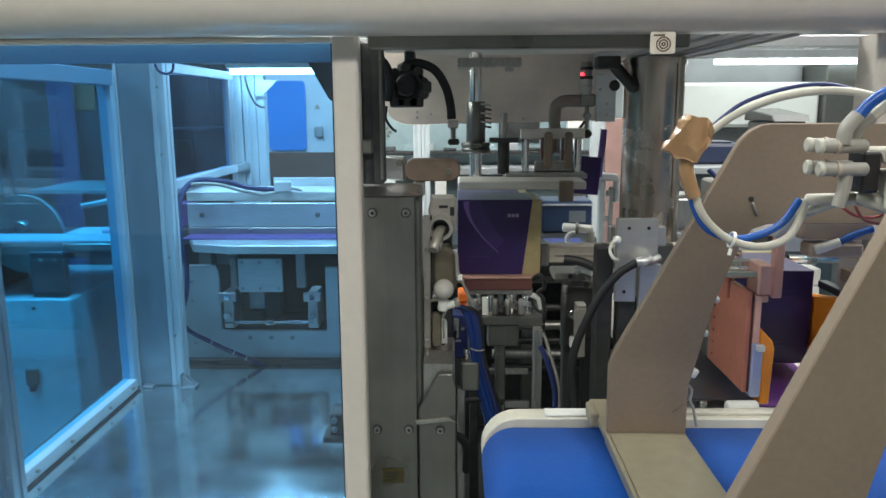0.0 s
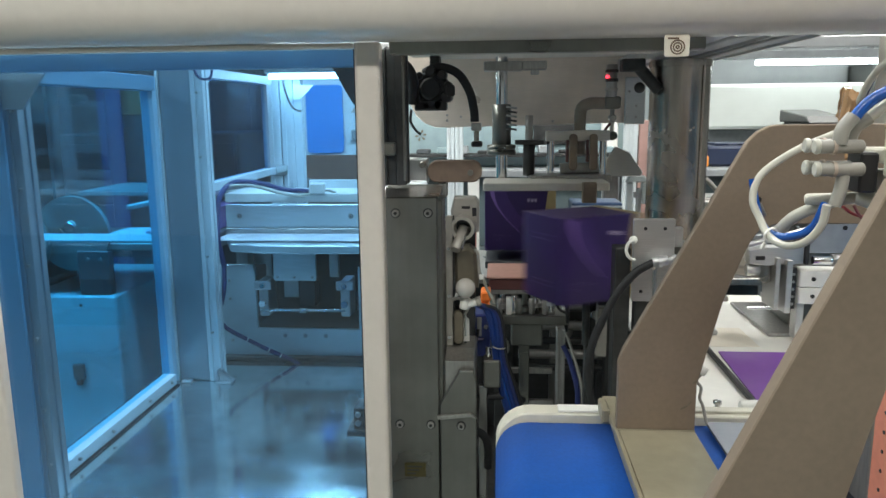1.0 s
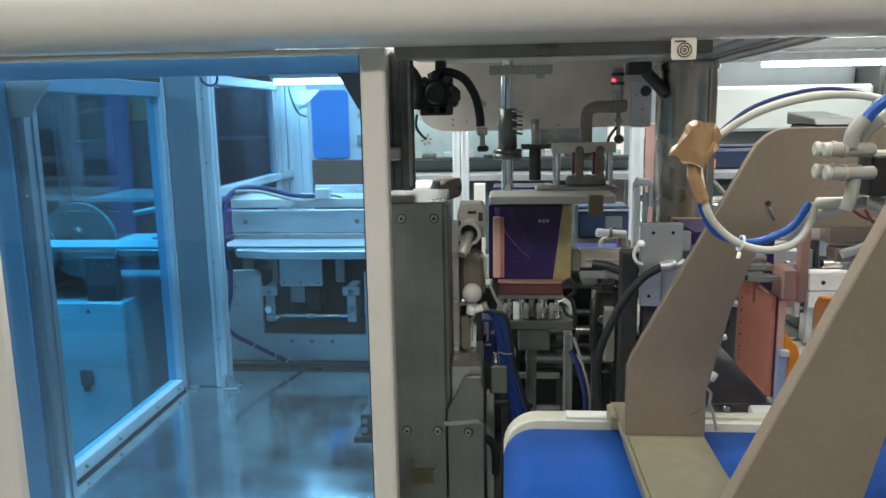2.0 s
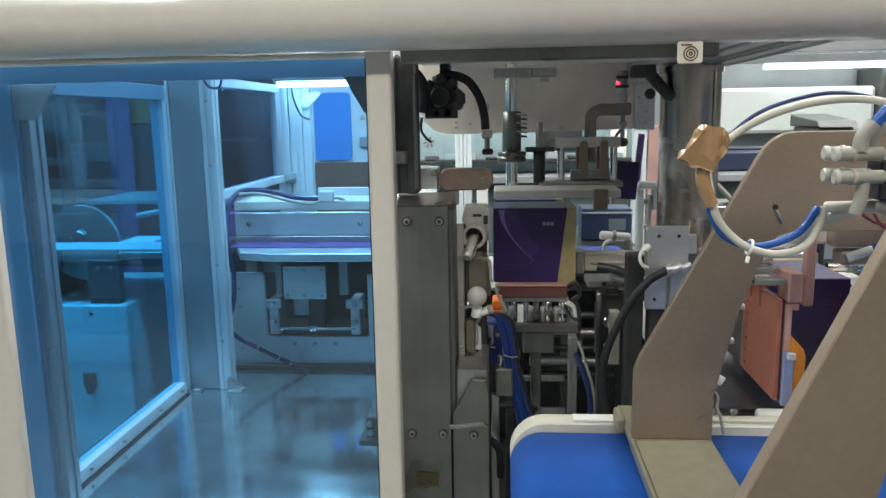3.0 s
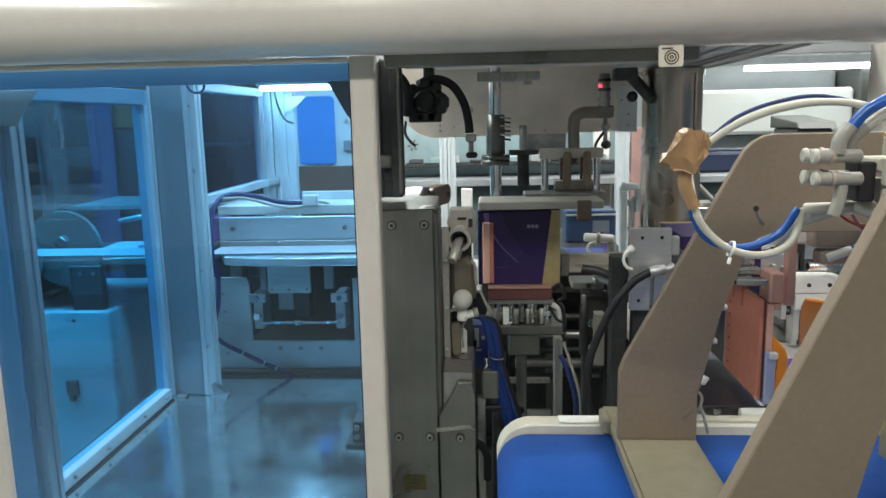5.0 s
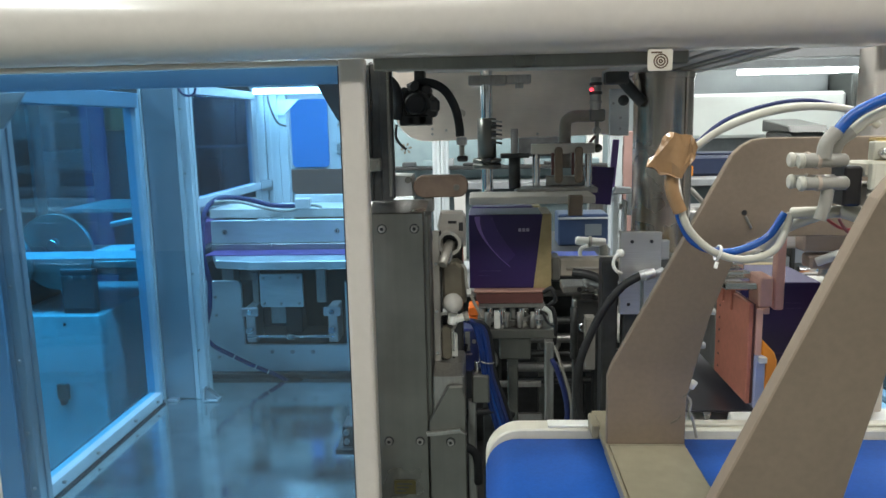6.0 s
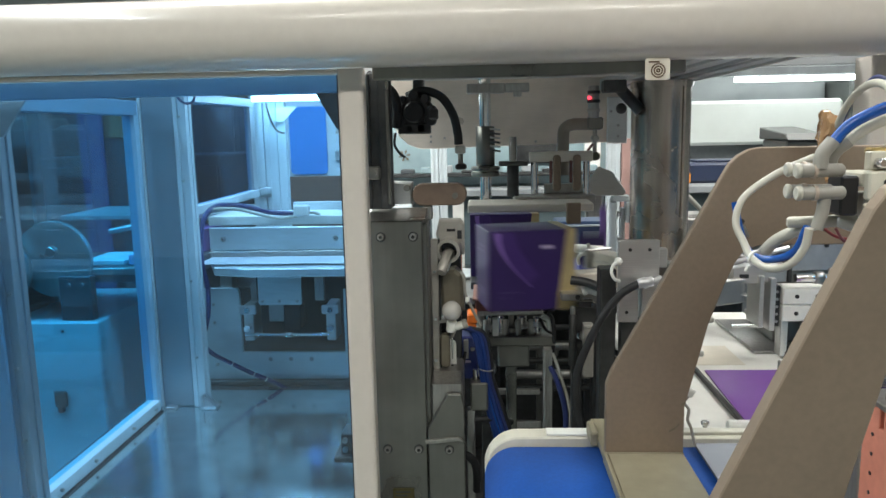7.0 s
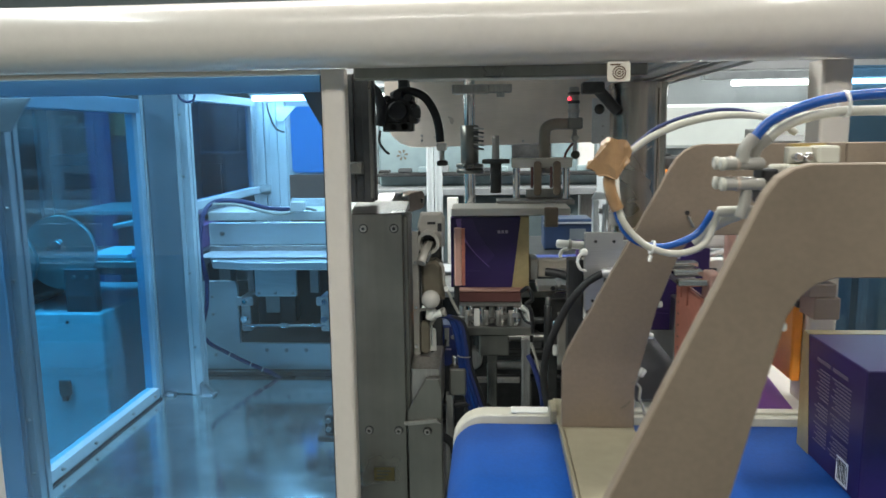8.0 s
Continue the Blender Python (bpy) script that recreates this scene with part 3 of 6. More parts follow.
part("disc", M().cyl((-1.515, 2.63, 0.962), (-1.515, 2.65, 0.962), 0.14, n=48, b=0.002), STEEL, feeder, "grey round disc")
part("disc", M().cyl((-1.72, 2.60, 0.93), (-1.72, 2.62, 0.93), 0.13, n=48, b=0.002), STEEL, feeder, "grey round disc")
part("hub", M().cyl((-1.515, 2.61, 0.99), (-1.515, 2.63, 0.99), 0.02, b=0.003), CHROME, feeder)
part("bed", M().box(-1.9, -1.05, 2.66, 3.0, 0.87, 0.93, 0.003), DARKM, feeder)
part("block", M().box(-1.5, -1.38, 2.62, 2.658, 0.735, 0.9, 0.003), DARKM, feeder)
for x in (-1.46, -1.41):
    part("screw", M().cyl((x, 2.612, 0.87), (x, 2.62, 0.87), 0.007, n=12, b=0.001), STEEL, feeder)
part("rail", M().box(-1.68, -1.2, 2.64, 2.659, 0.9, 0.925, 0.002), STEEL, feeder)
part("leg", M().box(-1.78, -1.7, 2.68, 2.95, 0.735, 0.87, 0.003), DARK, feeder)
part("leg", M().box(-1.2, -1.1, 2.68, 2.95, 0.0, 0.87, 0.003), DARK, feeder)
for i, (x, w) in enumerate(((-1.44, 0.16), (-1.26, 0.14))):
    solid("paper_stack", M().box(x, x + w, 2.68, 2.9, 0.931, 0.945 + 0.02 * i, 0.001), PAPER if i == 0 else LILAC, "flat stack of pale printed sheets on the feeder", "paper stack")
solid("card_pile", M().box(-1.33, -1.08, 2.92, 3.2, 0.931, 1.02, 0.002), VIOLET, "pile of violet cards on the feeder", "card pile")
solid("feed_board", M().box(-1.75, -1.0, 3.1, 3.5, 1.05, 1.07, 0.002), GREYM, "flat blue-grey feed board behind the feeder", "board")
solid("feed_rod", M().tube([(-1.46, 2.95, 1.02), (-1.25, 2.95, 1.06), (-0.98, 2.95, 1.11)], 0.012), ALU, "thin bright aluminium feed rod over the feeder", "rod")


def far_machine(x0, x1, y0, y1, h, material, label, tops=()):
    """A distant cabinet with doors, feet and what lies on it."""
    t = thing("distant_machine", label, "machine", ((x0 + x1) / 2, (y0 + y1) / 2, 0))
    part("body", M().box(x0, x1, y0, y1, 0.06, h, 0.01), material, t)
    part("foot", M().box(x0 + 0.05, x1 - 0.05, y0 + 0.05, y1 - 0.05, 0, 0.06, 0), BLACK, t)
    n = max(1, int((x1 - x0) / 0.5))
    for i in range(n):
        a = x0 + (x1 - x0) * i / n
        part("door", M().box(a + 0.02, a + (x1 - x0) / n - 0.02, y0 - 0.012, y0 - 0.001, 0.12, h - 0.06, 0.004), material, t)
        part("handle", M().box(a + 0.05, a + 0.065, y0 - 0.03, y0 - 0.012, h * 0.55, h * 0.55 + 0.12, 0.003), CHROME, t)
    return t


# machines painted dark to imitate the unlit room beyond the side window
far_machine(-2.6, -1.5, 4.4, 5.0, 1.28, DARKM, "dark grey machine with doors across the aisle")
oc = far_machine(-2.05, -1.62, 3.95, 4.35, 1.62, DARKM, "dark cabinet with a brown upper panel across the aisle")
part("upper_panel", M().box(-2.02, -1.84, 3.925, 3.936, 1.39, 1.56, 0.003), RUST, oc, "rust-brown panel")
# made-up rack that darkens what is seen through the side window
bk = far_machine(-3.3, -1.1, 5.2, 5.8, 1.9, DARKM, "tall dark rack added to darken the view across the aisle")
for i in range(9):
    part("stored_roll", M().cyl((-2.9 + 0.19 * i, 5.1, 1.02 + 0.05 * (i % 3)), (-2.76 + 0.19 * i, 5.1, 1.03 + 0.06 * (i % 2)), 0.035, n=12, b=0.006), (GREYM, CABINET, STEEL)[i % 3], bk)
far_machine(-3.4, -2.7, 4.0, 4.6, 1.75, DARKM, "tall dark grey machine across the aisle")
wc = far_machine(-0.93, -0.45, 3.62, 4.1, 1.75, CABINET, "white enamelled switch cabinet behind the cell")
part("blue_cover", M().prism(rounded(-0.872, -0.695, 1.2, 1.52, 0.02), "y", 3.598, 3.608), BLUESHEET, wc, "bright blue plastic cover")
part("lower_cover", M().box(-0.93, -0.45, 3.6, 3.608, 0.7, 1.19, 0.003), mat("dark_brown_board", (0.16, 0.085, 0.06), 0.6, grain=0.15, scale=20), wc, "brown board")
part("warning_label", M().prism([(-0.655, 1.39), (-0.625, 1.39), (-0.64, 1.415)], "y", 3.605, 3.61, 0), DULLP, wc)
part("switch", M().box(-0.655, -0.615, 3.59, 3.607, 1.26, 1.31, 0.004), GREYM, wc)
curt = thing("blue_curtain", "hanging blue plastic strip curtain", "curtain", (-2.0, 3.9, 0.0))
part("rail", M().box(-2.32, -1.9, 3.86, 3.9, 1.75, 1.77, 0.002).box(-2.34, -2.32, 3.86, 3.9, 0, 1.77, 0.002), DARKM, curt)
for i in range(3):
    part("strip", M().box(-2.06 + 0.045 * i, -2.018 + 0.045 * i, 3.88 + 0.006 * (i % 2), 3.883 + 0.006 * (i % 2), 0.01, 1.75, 0), CURTAIN, curt)


# ---- the packing station ----
OLIVE = mat("olive_brown_cast", (0.17, 0.15, 0.11), 0.5, 0.3, grain=0.12, scale=50, stain=0.15, stain_scale=12)
CAST = mat("pale_cast_alloy", (0.42, 0.4, 0.36), 0.42, 0.4, grain=0.08, scale=60, stain=0.1, stain_scale=12)
cover = thing("drive_cover", "grey ground steel drive cover beside the post", "machine cover", (-0.1, 1.35, 0.5))
part("front_plate", M().box(-0.155, -0.058, 1.324, 1.336, 0.55, 1.243, 0.0025), PLATE, cover)
part("top_cap", M().prism([(1.322, 1.243), (1.40, 1.258), (1.40, 1.243)], "x", -0.157, -0.053, 0.001), STEEL, cover)
part("side_plate", M().box(-0.062, -0.0505, 1.337, 1.42, 0.55, 1.236, 0.002), PLATE, cover)
for x, z in ((-0.132, 1.2145), (-0.0745, 1.2145), (-0.132, 0.819), (-0.0745, 0.819)):
    bolt(x, 1.324, z, cover, 0.0065)
part("lower_plate", M().prism([(-0.057, 0.86), (-0.02, 0.925), (0.005, 0.925), (0.011, 0.9), (0.011, 0.55), (-0.057, 0.55)], "y", 1.319, 1.329, 0.002), PLATE, cover)
# slim steel strip stands for the curved highlight along the lower plate
part("lip_highlight", M().prism([(-0.062, 0.84), (0.0, 0.846), (0.012, 0.836), (0.0, 0.84), (-0.06, 0.833)], "y", 1.311, 1.3185, 0.0005), STEEL, cover)
part("upper_box", M().prism([(1.332, 0.94), (1.37, 0.953), (1.45, 0.953), (1.45, 0.86), (1.332, 0.845)], "x", -0.05, 0.008, 0.003), STEEL, cover)
bolt(-0.018, 1.319, 0.82, cover, 0.0065)
part("slot_rail", M().box(-0.0485, -0.036, 1.385, 1.40, 0.90, 1.2, 0.001), CAST, cover)
part("slot_rail", M().box(-0.0355, -0.0325, 1.39, 1.4, 0.9, 1.2, 0.001), DARK, cover)
for z in (1.14, 1.05, 0.97):
    part("rail_pin", M().cyl((-0.0425, 1.38, z), (-0.0425, 1.386, z), 0.003), CHROME, cover)

part("rating_plate", M().box(-0.125, -0.085, 1.3215, 1.3238, 0.715, 0.742, 0), mat("green_brown_plate", (0.1, 0.085, 0.03), 0.45, 0.4, grain=0.2, scale=60), cover, "small dull brass rating plate")
for k in range(3):
    part("plate_bar", M().box(-0.12, -0.092 - 0.006 * k, 1.3208, 1.3214, 0.734 - 0.007 * k, 0.737 - 0.007 * k, 0), DARK, cover)
up = thing("upper_profile", "dark slotted aluminium upright above the drive cover", "post", (-0.13, 1.37, 1.26))
part("profile", extrusion(M(), -0.165, -0.113, 1.34, 1.39, 1.262, 1.498, 0.006), DARK, up)
part("stripe", M().box(-0.118, -0.1125, 1.335, 1.3395, 1.27, 1.498, 0.001), PLATE, up)
part("latch", M().box(-0.155, -0.13, 1.326, 1.3395, 1.315, 1.338, 0.003).cyl((-0.14, 1.322, 1.327), (-0.14, 1.327, 1.327), 0.005, n=12), PLATE, up)

arm = thing("swing_arm", "brown-grey rounded swing arm with a pale clevis", "machine arm", (-0.1, 1.42, 1.28))
part("lever", M().prism(rounded(-0.081, 0.019, 1.262, 1.302, 0.0185), "y", 1.39, 1.42, 0.002), mat("brown_cast", (0.2, 0.145, 0.11), 0.5, 0.3, grain=0.15, scale=60, stain=0.15), arm, "brown cast lever")
part("pivot", M().cyl((-0.002, 1.385, 1.28), (-0.002, 1.3905, 1.28), 0.0055), PLATE, arm)
part("clevis", M().prism([(-0.165, 1.262), (-0.082, 1.262), (-0.082, 1.304), (-0.118, 1.306), (-0.135, 1.296)], "y", 1.40, 1.44, 0.003), ALU, arm, "pale machined clevis")
part("bracket", M().box(-0.062, -0.045, 1.395, 1.42, 1.235, 1.2615, 0.002), STEEL, arm)
part("pin", M().cyl((-0.09, 1.386, 1.295), (-0.09, 1.40, 1.295), 0.006, b=0.001), PLATE, arm)

mot = thing("black_servo", "black servo motor with a thick black cable", "motor", (-0.08, 1.52, 1.42))
part("body", M().cyl((-0.08, 1.475, 1.433), (-0.08, 1.56, 1.433), 0.034, n=28, b=0.006), BLACK, mot)
for k in range(9):
    a = radians(40 * k + 12)
    c = (-0.08 + 0.033 * math.cos(a), 1.433 + 0.033 * math.sin(a))
    part("lobe", M().cyl((c[0], 1.47, c[1]), (c[0], 1.53, c[1]), 0.0075 + 0.0015 * (k % 3), n=10, b=0.002), BLACK, mot)
part("end_cap", M().cyl((-0.08, 1.462, 1.433), (-0.08, 1.475, 1.433), 0.021, n=20, b=0.004), RUBBER, mot)
part("plug", M().box(-0.052, -0.034, 1.462, 1.475, 1.418, 1.44, 0.003), BLACK, mot)
part("flange", M().prism(rounded(-0.112, -0.05, 1.392, 1.412, 0.004), "y", 1.47, 1.5, 0.002), BLACK, mot)
part("bracket", M().box(-0.09, -0.07, 1.5605, 1.61, 1.42, 1.5355, 0.003), DARK, mot)
part("cable", M().tube([(-0.166, 1.46, 1.503), (-0.145, 1.455, 1.49), (-0.12, 1.455, 1.468), (-0.112, 1.46, 1.44), (-0.117, 1.465, 1.405)], 0.0105), RUBBER, mot)
part("cable", M().tube([(-0.095, 1.5, 1.464), (-0.065, 1.49, 1.474), (-0.03, 1.49, 1.462), (-0.008, 1.49, 1.43), (0.001, 1.49, 1.395), (0.003, 1.49, 1.37)], 0.0085), RUBBER, mot)
part("cable", M().tube([(-0.12, 1.49, 1.395), (-0.122, 1.49, 1.372), (-0.112, 1.49, 1.355), (-0.102, 1.49, 1.347)], 0.0026), RUBBER, mot)
sens = thing("proximity_sensor", "small dark sensor block hanging on a cable", "sensor", (0.003, 1.49, 1.35))
part("clamp", M().box(-0.004, 0.016, 1.475, 1.5, 1.353, 1.368, 0.002), STEEL, sens)
part("stem", M().cyl((0.006, 1.487, 1.33), (0.006, 1.487, 1.353), 0.005), GREYP, sens)
part("block", M().box(-0.004, 0.018, 1.475, 1.5, 1.322, 1.333, 0.003), BLACK, sens)

hous = thing("upper_housing", "warm grey brushed steel housing plate above the station", "machine cover", (0.1, 2.2, 1.35))
pts = [(0.455, 1.355), (0.455, 1.55), (-0.21, 1.55), (-0.21, 1.44)] + [(-0.12 + 0.09 * math.cos(radians(a)), 1.44 + 0.095 * math.sin(radians(a))) for a in (200, 220, 240, 260)] + [(-0.1, 1.345), (0.3, 1.352)]
part("plate", M().prism(pts, "y", 2.2, 2.212, 0.002), mat("warm_brushed_plate", (0.76, 0.66, 0.57), 0.36, 0.4, grain=0.05, scale=18, stretch=(1, 20, 20), stain=0.26, stain_scale=5, rough_var=0.12), hous)
part("side_plate", M().box(0.40, 0.455, 2.185, 2.1995, 1.35, 1.48, 0.002), ALU_H, hous)
for x, z in ((-0.1, 1.365), (-0.06, 1.375), (-0.1, 1.38), (0.43, 1.37), (0.43, 1.40), (0.41, 1.44), (0.2, 1.36)):
    bolt(x, 2.2 if x < 0.4 else 2.185, z, hous, 0.0035, name="rivet")

# vertical shaft with its bushing
shaft = thing("lift_shaft", "chromed vertical lift shaft with a spring bushing", "shaft", (0.055, 1.75, 1.2))
part("rod", M().cyl((0.055, 1.75, 1.215), (0.055, 1.75, 1.51), 0.0135, n=24), CHROME, shaft)
part("top_clamp", M().box(0.015, 0.1, 1.735, 1.79, 1.478, 1.499, 0.002), STEEL, shaft)
part("top_flange", M().box(0.1, 0.155, 1.74, 1.78, 1.48, 1.499, 0.002).box(0.12, 0.138, 1.75, 1.77, 1.47, 1.48, 0.001), STEEL, shaft)
part("bushing", M().cyl((0.055, 1.75, 1.315), (0.055, 1.75, 1.405), 0.0215, n=28, b=0.002), PLATE, shaft)
part("flange", M().cyl((0.055, 1.75, 1.305), (0.055, 1.75, 1.3145), 0.033, n=28, b=0.002), PLATE, shaft)
part("flange", M().cyl((0.055, 1.75, 1.292), (0.055, 1.75, 1.3035), 0.033, n=28, b=0.002), PLATE, shaft)
for i in range(6):
    part("spring_coil", M().ring((0.077, 1.735, 1.35 + 0.0095 * i), (0.15, 0, 1), 0.0125, 0.0085, 0.0042, 16), STEEL if i % 2 else BLACK, shaft)
sh2 = thing("guide_post", "short dark guide post on the lift plate", "shaft", (0.117, 1.74, 1.24))
part("rod", M().cyl((0.117, 1.74, 1.245), (0.117, 1.74, 1.38), 0.0085, n=20, b=0.001), STEEL, sh2)
part("sleeve", M().cyl((0.117, 1.74, 1.245), (0.117, 1.74, 1.325), 0.0135, n=20, b=0.001), DARK, sh2)
part("cross_plate", M().box(0.085, 0.15, 1.72, 1.76, 1.315, 1.325, 0.002), DARK, sh2)

# lifting yoke, moves with the stroke
yoke = thing("lift_yoke", "steel lifting yoke with guide rods and finger springs", "machine part", (0.22, 1.75, 1.235))
part("top_bar", M().box(0.155, 0.297, 1.735, 1.765, 1.322, 1.345, 0.002), GROUND, yoke, "pale ground top bar")
part("base_plate", M().box(0.118, 0.302, 1.72, 1.785, 1.235, 1.247, 0.002), STEEL, yoke)
for x in (0.166, 0.283):
    part("guide_rod", M().cyl((x, 1.745, 1.247), (x, 1.745, 1.322), 0.0085), CHROME, yoke)
for x in (0.215, 0.26):
    part("finger", M().prism(rounded(x - 0.009, x + 0.009, 1.257, 1.338, 0.008), "y", 1.722, 1.732, 0.002), TAUPE, yoke)
    part("finger_pad", M().box(x - 0.016, x - 0.01, 1.725, 1.74, 1.275, 1.325, 0.001), COPPER, yoke)
part("bracket", M().box(0.19, 0.28, 1.768, 1.785, 1.247, 1.27, 0.002), STEEL, yoke)
part("drop_block", M().box(0.222, 0.252, 1.585, 1.599, 1.2, 1.243, 0.002), TAUPE, yoke)
el = thing("air_elbow", "dark steel bent pipe with a fitting and red lamp", "pipe", (0.26, 1.78, 1.35))
part("pipe", M().tube([(0.234, 1.775, 1.29), (0.234, 1.775, 1.35), (0.234, 1.775, 1.378), (0.238, 1.775, 1.396), (0.256, 1.775, 1.405), (0.285, 1.775, 1.405), (0.318, 1.775, 1.405)], 0.0135, n=16), mat("putty_grey_pipe", (0.3, 0.26, 0.215), 0.45, 0.2, grain=0.1, scale=40, stain=0.15, stain_scale=10), el)
part("fitting", M().cyl((0.301, 1.765, 1.418), (0.301, 1.765, 1.49), 0.0125, n=16, b=0.002), STEEL, el)
for z in (1.432, 1.452, 1.472):
    part("ring", M().cyl((0.301, 1.765, z), (0.301, 1.765, z + 0.007), 0.0145, n=12, b=0.001), (DARK, CAST, DARK)[int(z * 1000) % 3], el)
part("joint", M().box(0.287, 0.322, 1.757, 1.79, 1.393, 1.42, 0.003), PLATE, el)
part("valve", M().cyl((0.305, 1.77, 1.335), (0.305, 1.77, 1.393), 0.005, n=12, b=0.001).cyl((0.305, 1.755, 1.372), (0.305, 1.785, 1.372), 0.008, n=12, b=0.002), STEEL, el)
part("valve_knob", M().sphere((0.307, 1.77, 1.332), 0.0115, 14, 0.9), mat("dull_olive", (0.1, 0.105, 0.075), 0.4, 0.3, grain=0.1, scale=60), el)
part("copper_tube", M().tube([(0.3, 1.76, 1.36), (0.292, 1.76, 1.35), (0.283, 1.76, 1.335), (0.281, 1.76, 1.322)], 0.0032), COPPER, el)
part("lamp", M().sphere((0.289, 1.752, 1.463), 0.0042, 12), REDLED, el, "small glowing red lamp")
ub = thing("upper_bracket", "dark angled strut with a block beside the duct", "bracket", (0.36, 1.72, 1.42))
part("strut", M().cyl((0.345, 1.73, 1.49), (0.398, 1.72, 1.43), 0.013, n=8), DARK, ub)
part("block", M().box(0.315, 0.365, 1.71, 1.75, 1.472, 1.499, 0.003), DARK, ub)
part("knuckle", M().sphere((0.355, 1.72, 1.437), 0.012, 12), DARK, ub)
part("press_plate", M().box(0.016, 0.28, 1.60, 1.719, 1.224, 1.241, 0.002), GROUND, yoke, "pale ground press plate")
part("plate_web", M().box(0.12, 0.28, 1.7, 1.74, 1.2415, 1.2475, 0.001), STEEL, yoke)

# duct column and turret
CX, CY = 0.4275, 1.6875
DX = 0.4505
CYD = 1.76
col = thing("duct_column", "bright galvanised round column", "column", (DX, CYD, 0.5))
part("tube", M().cyl((DX, CYD, 1.06), (DX, CYD, 1.497), 0.065, n=48), ROLLED, col)
part("lower_tube", M().cyl((DX, CYD, 0.5), (DX, CYD, 1.03), 0.055, n=40), STEEL, col)
part("seam", M().box(DX + 0.035, DX + 0.041, CYD - 0.057, CYD - 0.05, 1.17, 1.497, 0.001), ROLLED, col)
part("screw", M().sphere((DX + 0.012, CYD - 0.064, 1.345), 0.004, 10), CHROME, col)
part("collar", M().ring((DX, CYD, 1.488), (0, 0, 1), 0.0685, 0.0655, 0.012, 40), ROLLED, col)

CREAMCAST = mat("cream_cast_alloy", (0.5, 0.46, 0.39), 0.42, 0.1, grain=0.08, scale=60, stain=0.14, stain_scale=12)
turret = thing("indexing_turret", "pale cast indexing turret with four gripping arms", "turret", (CX, CY, 1.1))
part("hub", M().cyl((CX, CY, 1.045), (CX, CY, 1.1), 0.055, n=40, b=0.004), CREAMCAST, turret)
for k in range(4):
    a = radians(180 + 90 * k)
    rot = Matrix.Translation((CX, CY, 0)) @ Matrix.Rotation(a, 4, "Z") @ Matrix.Translation((-CX, -CY, 0))

    def spun(m):
        m.v = [tuple(rot @ Vector(p)) for p in m.v]
        return m
    part("arm", spun(M().box(CX + 0.05, CX + 0.215, CY - 0.022, CY + 0.022, 1.055, 1.094, 0.003)), CREAMCAST, turret, "pale cast arm")
    part("arm_rib", spun(M().box(CX + 0.07, CX + 0.2, CY - 0.025, CY + 0.025, 1.07, 1.076, 0.001)), CAST, turret)
    part("clamp", spun(M().box(CX + 0.215, CX + 0.234, CY - 0.035, CY + 0.035, 1.05, 1.1, 0.003)), STEEL, turret)

LIGHTER = mat("lighter_purple_print", (0.042, 0.019, 0.125), 0.32, grain=0.08, scale=120)
# the gift box: lid and tray card with print
BW, BD, BH = 0.176, 0.13, 0.161


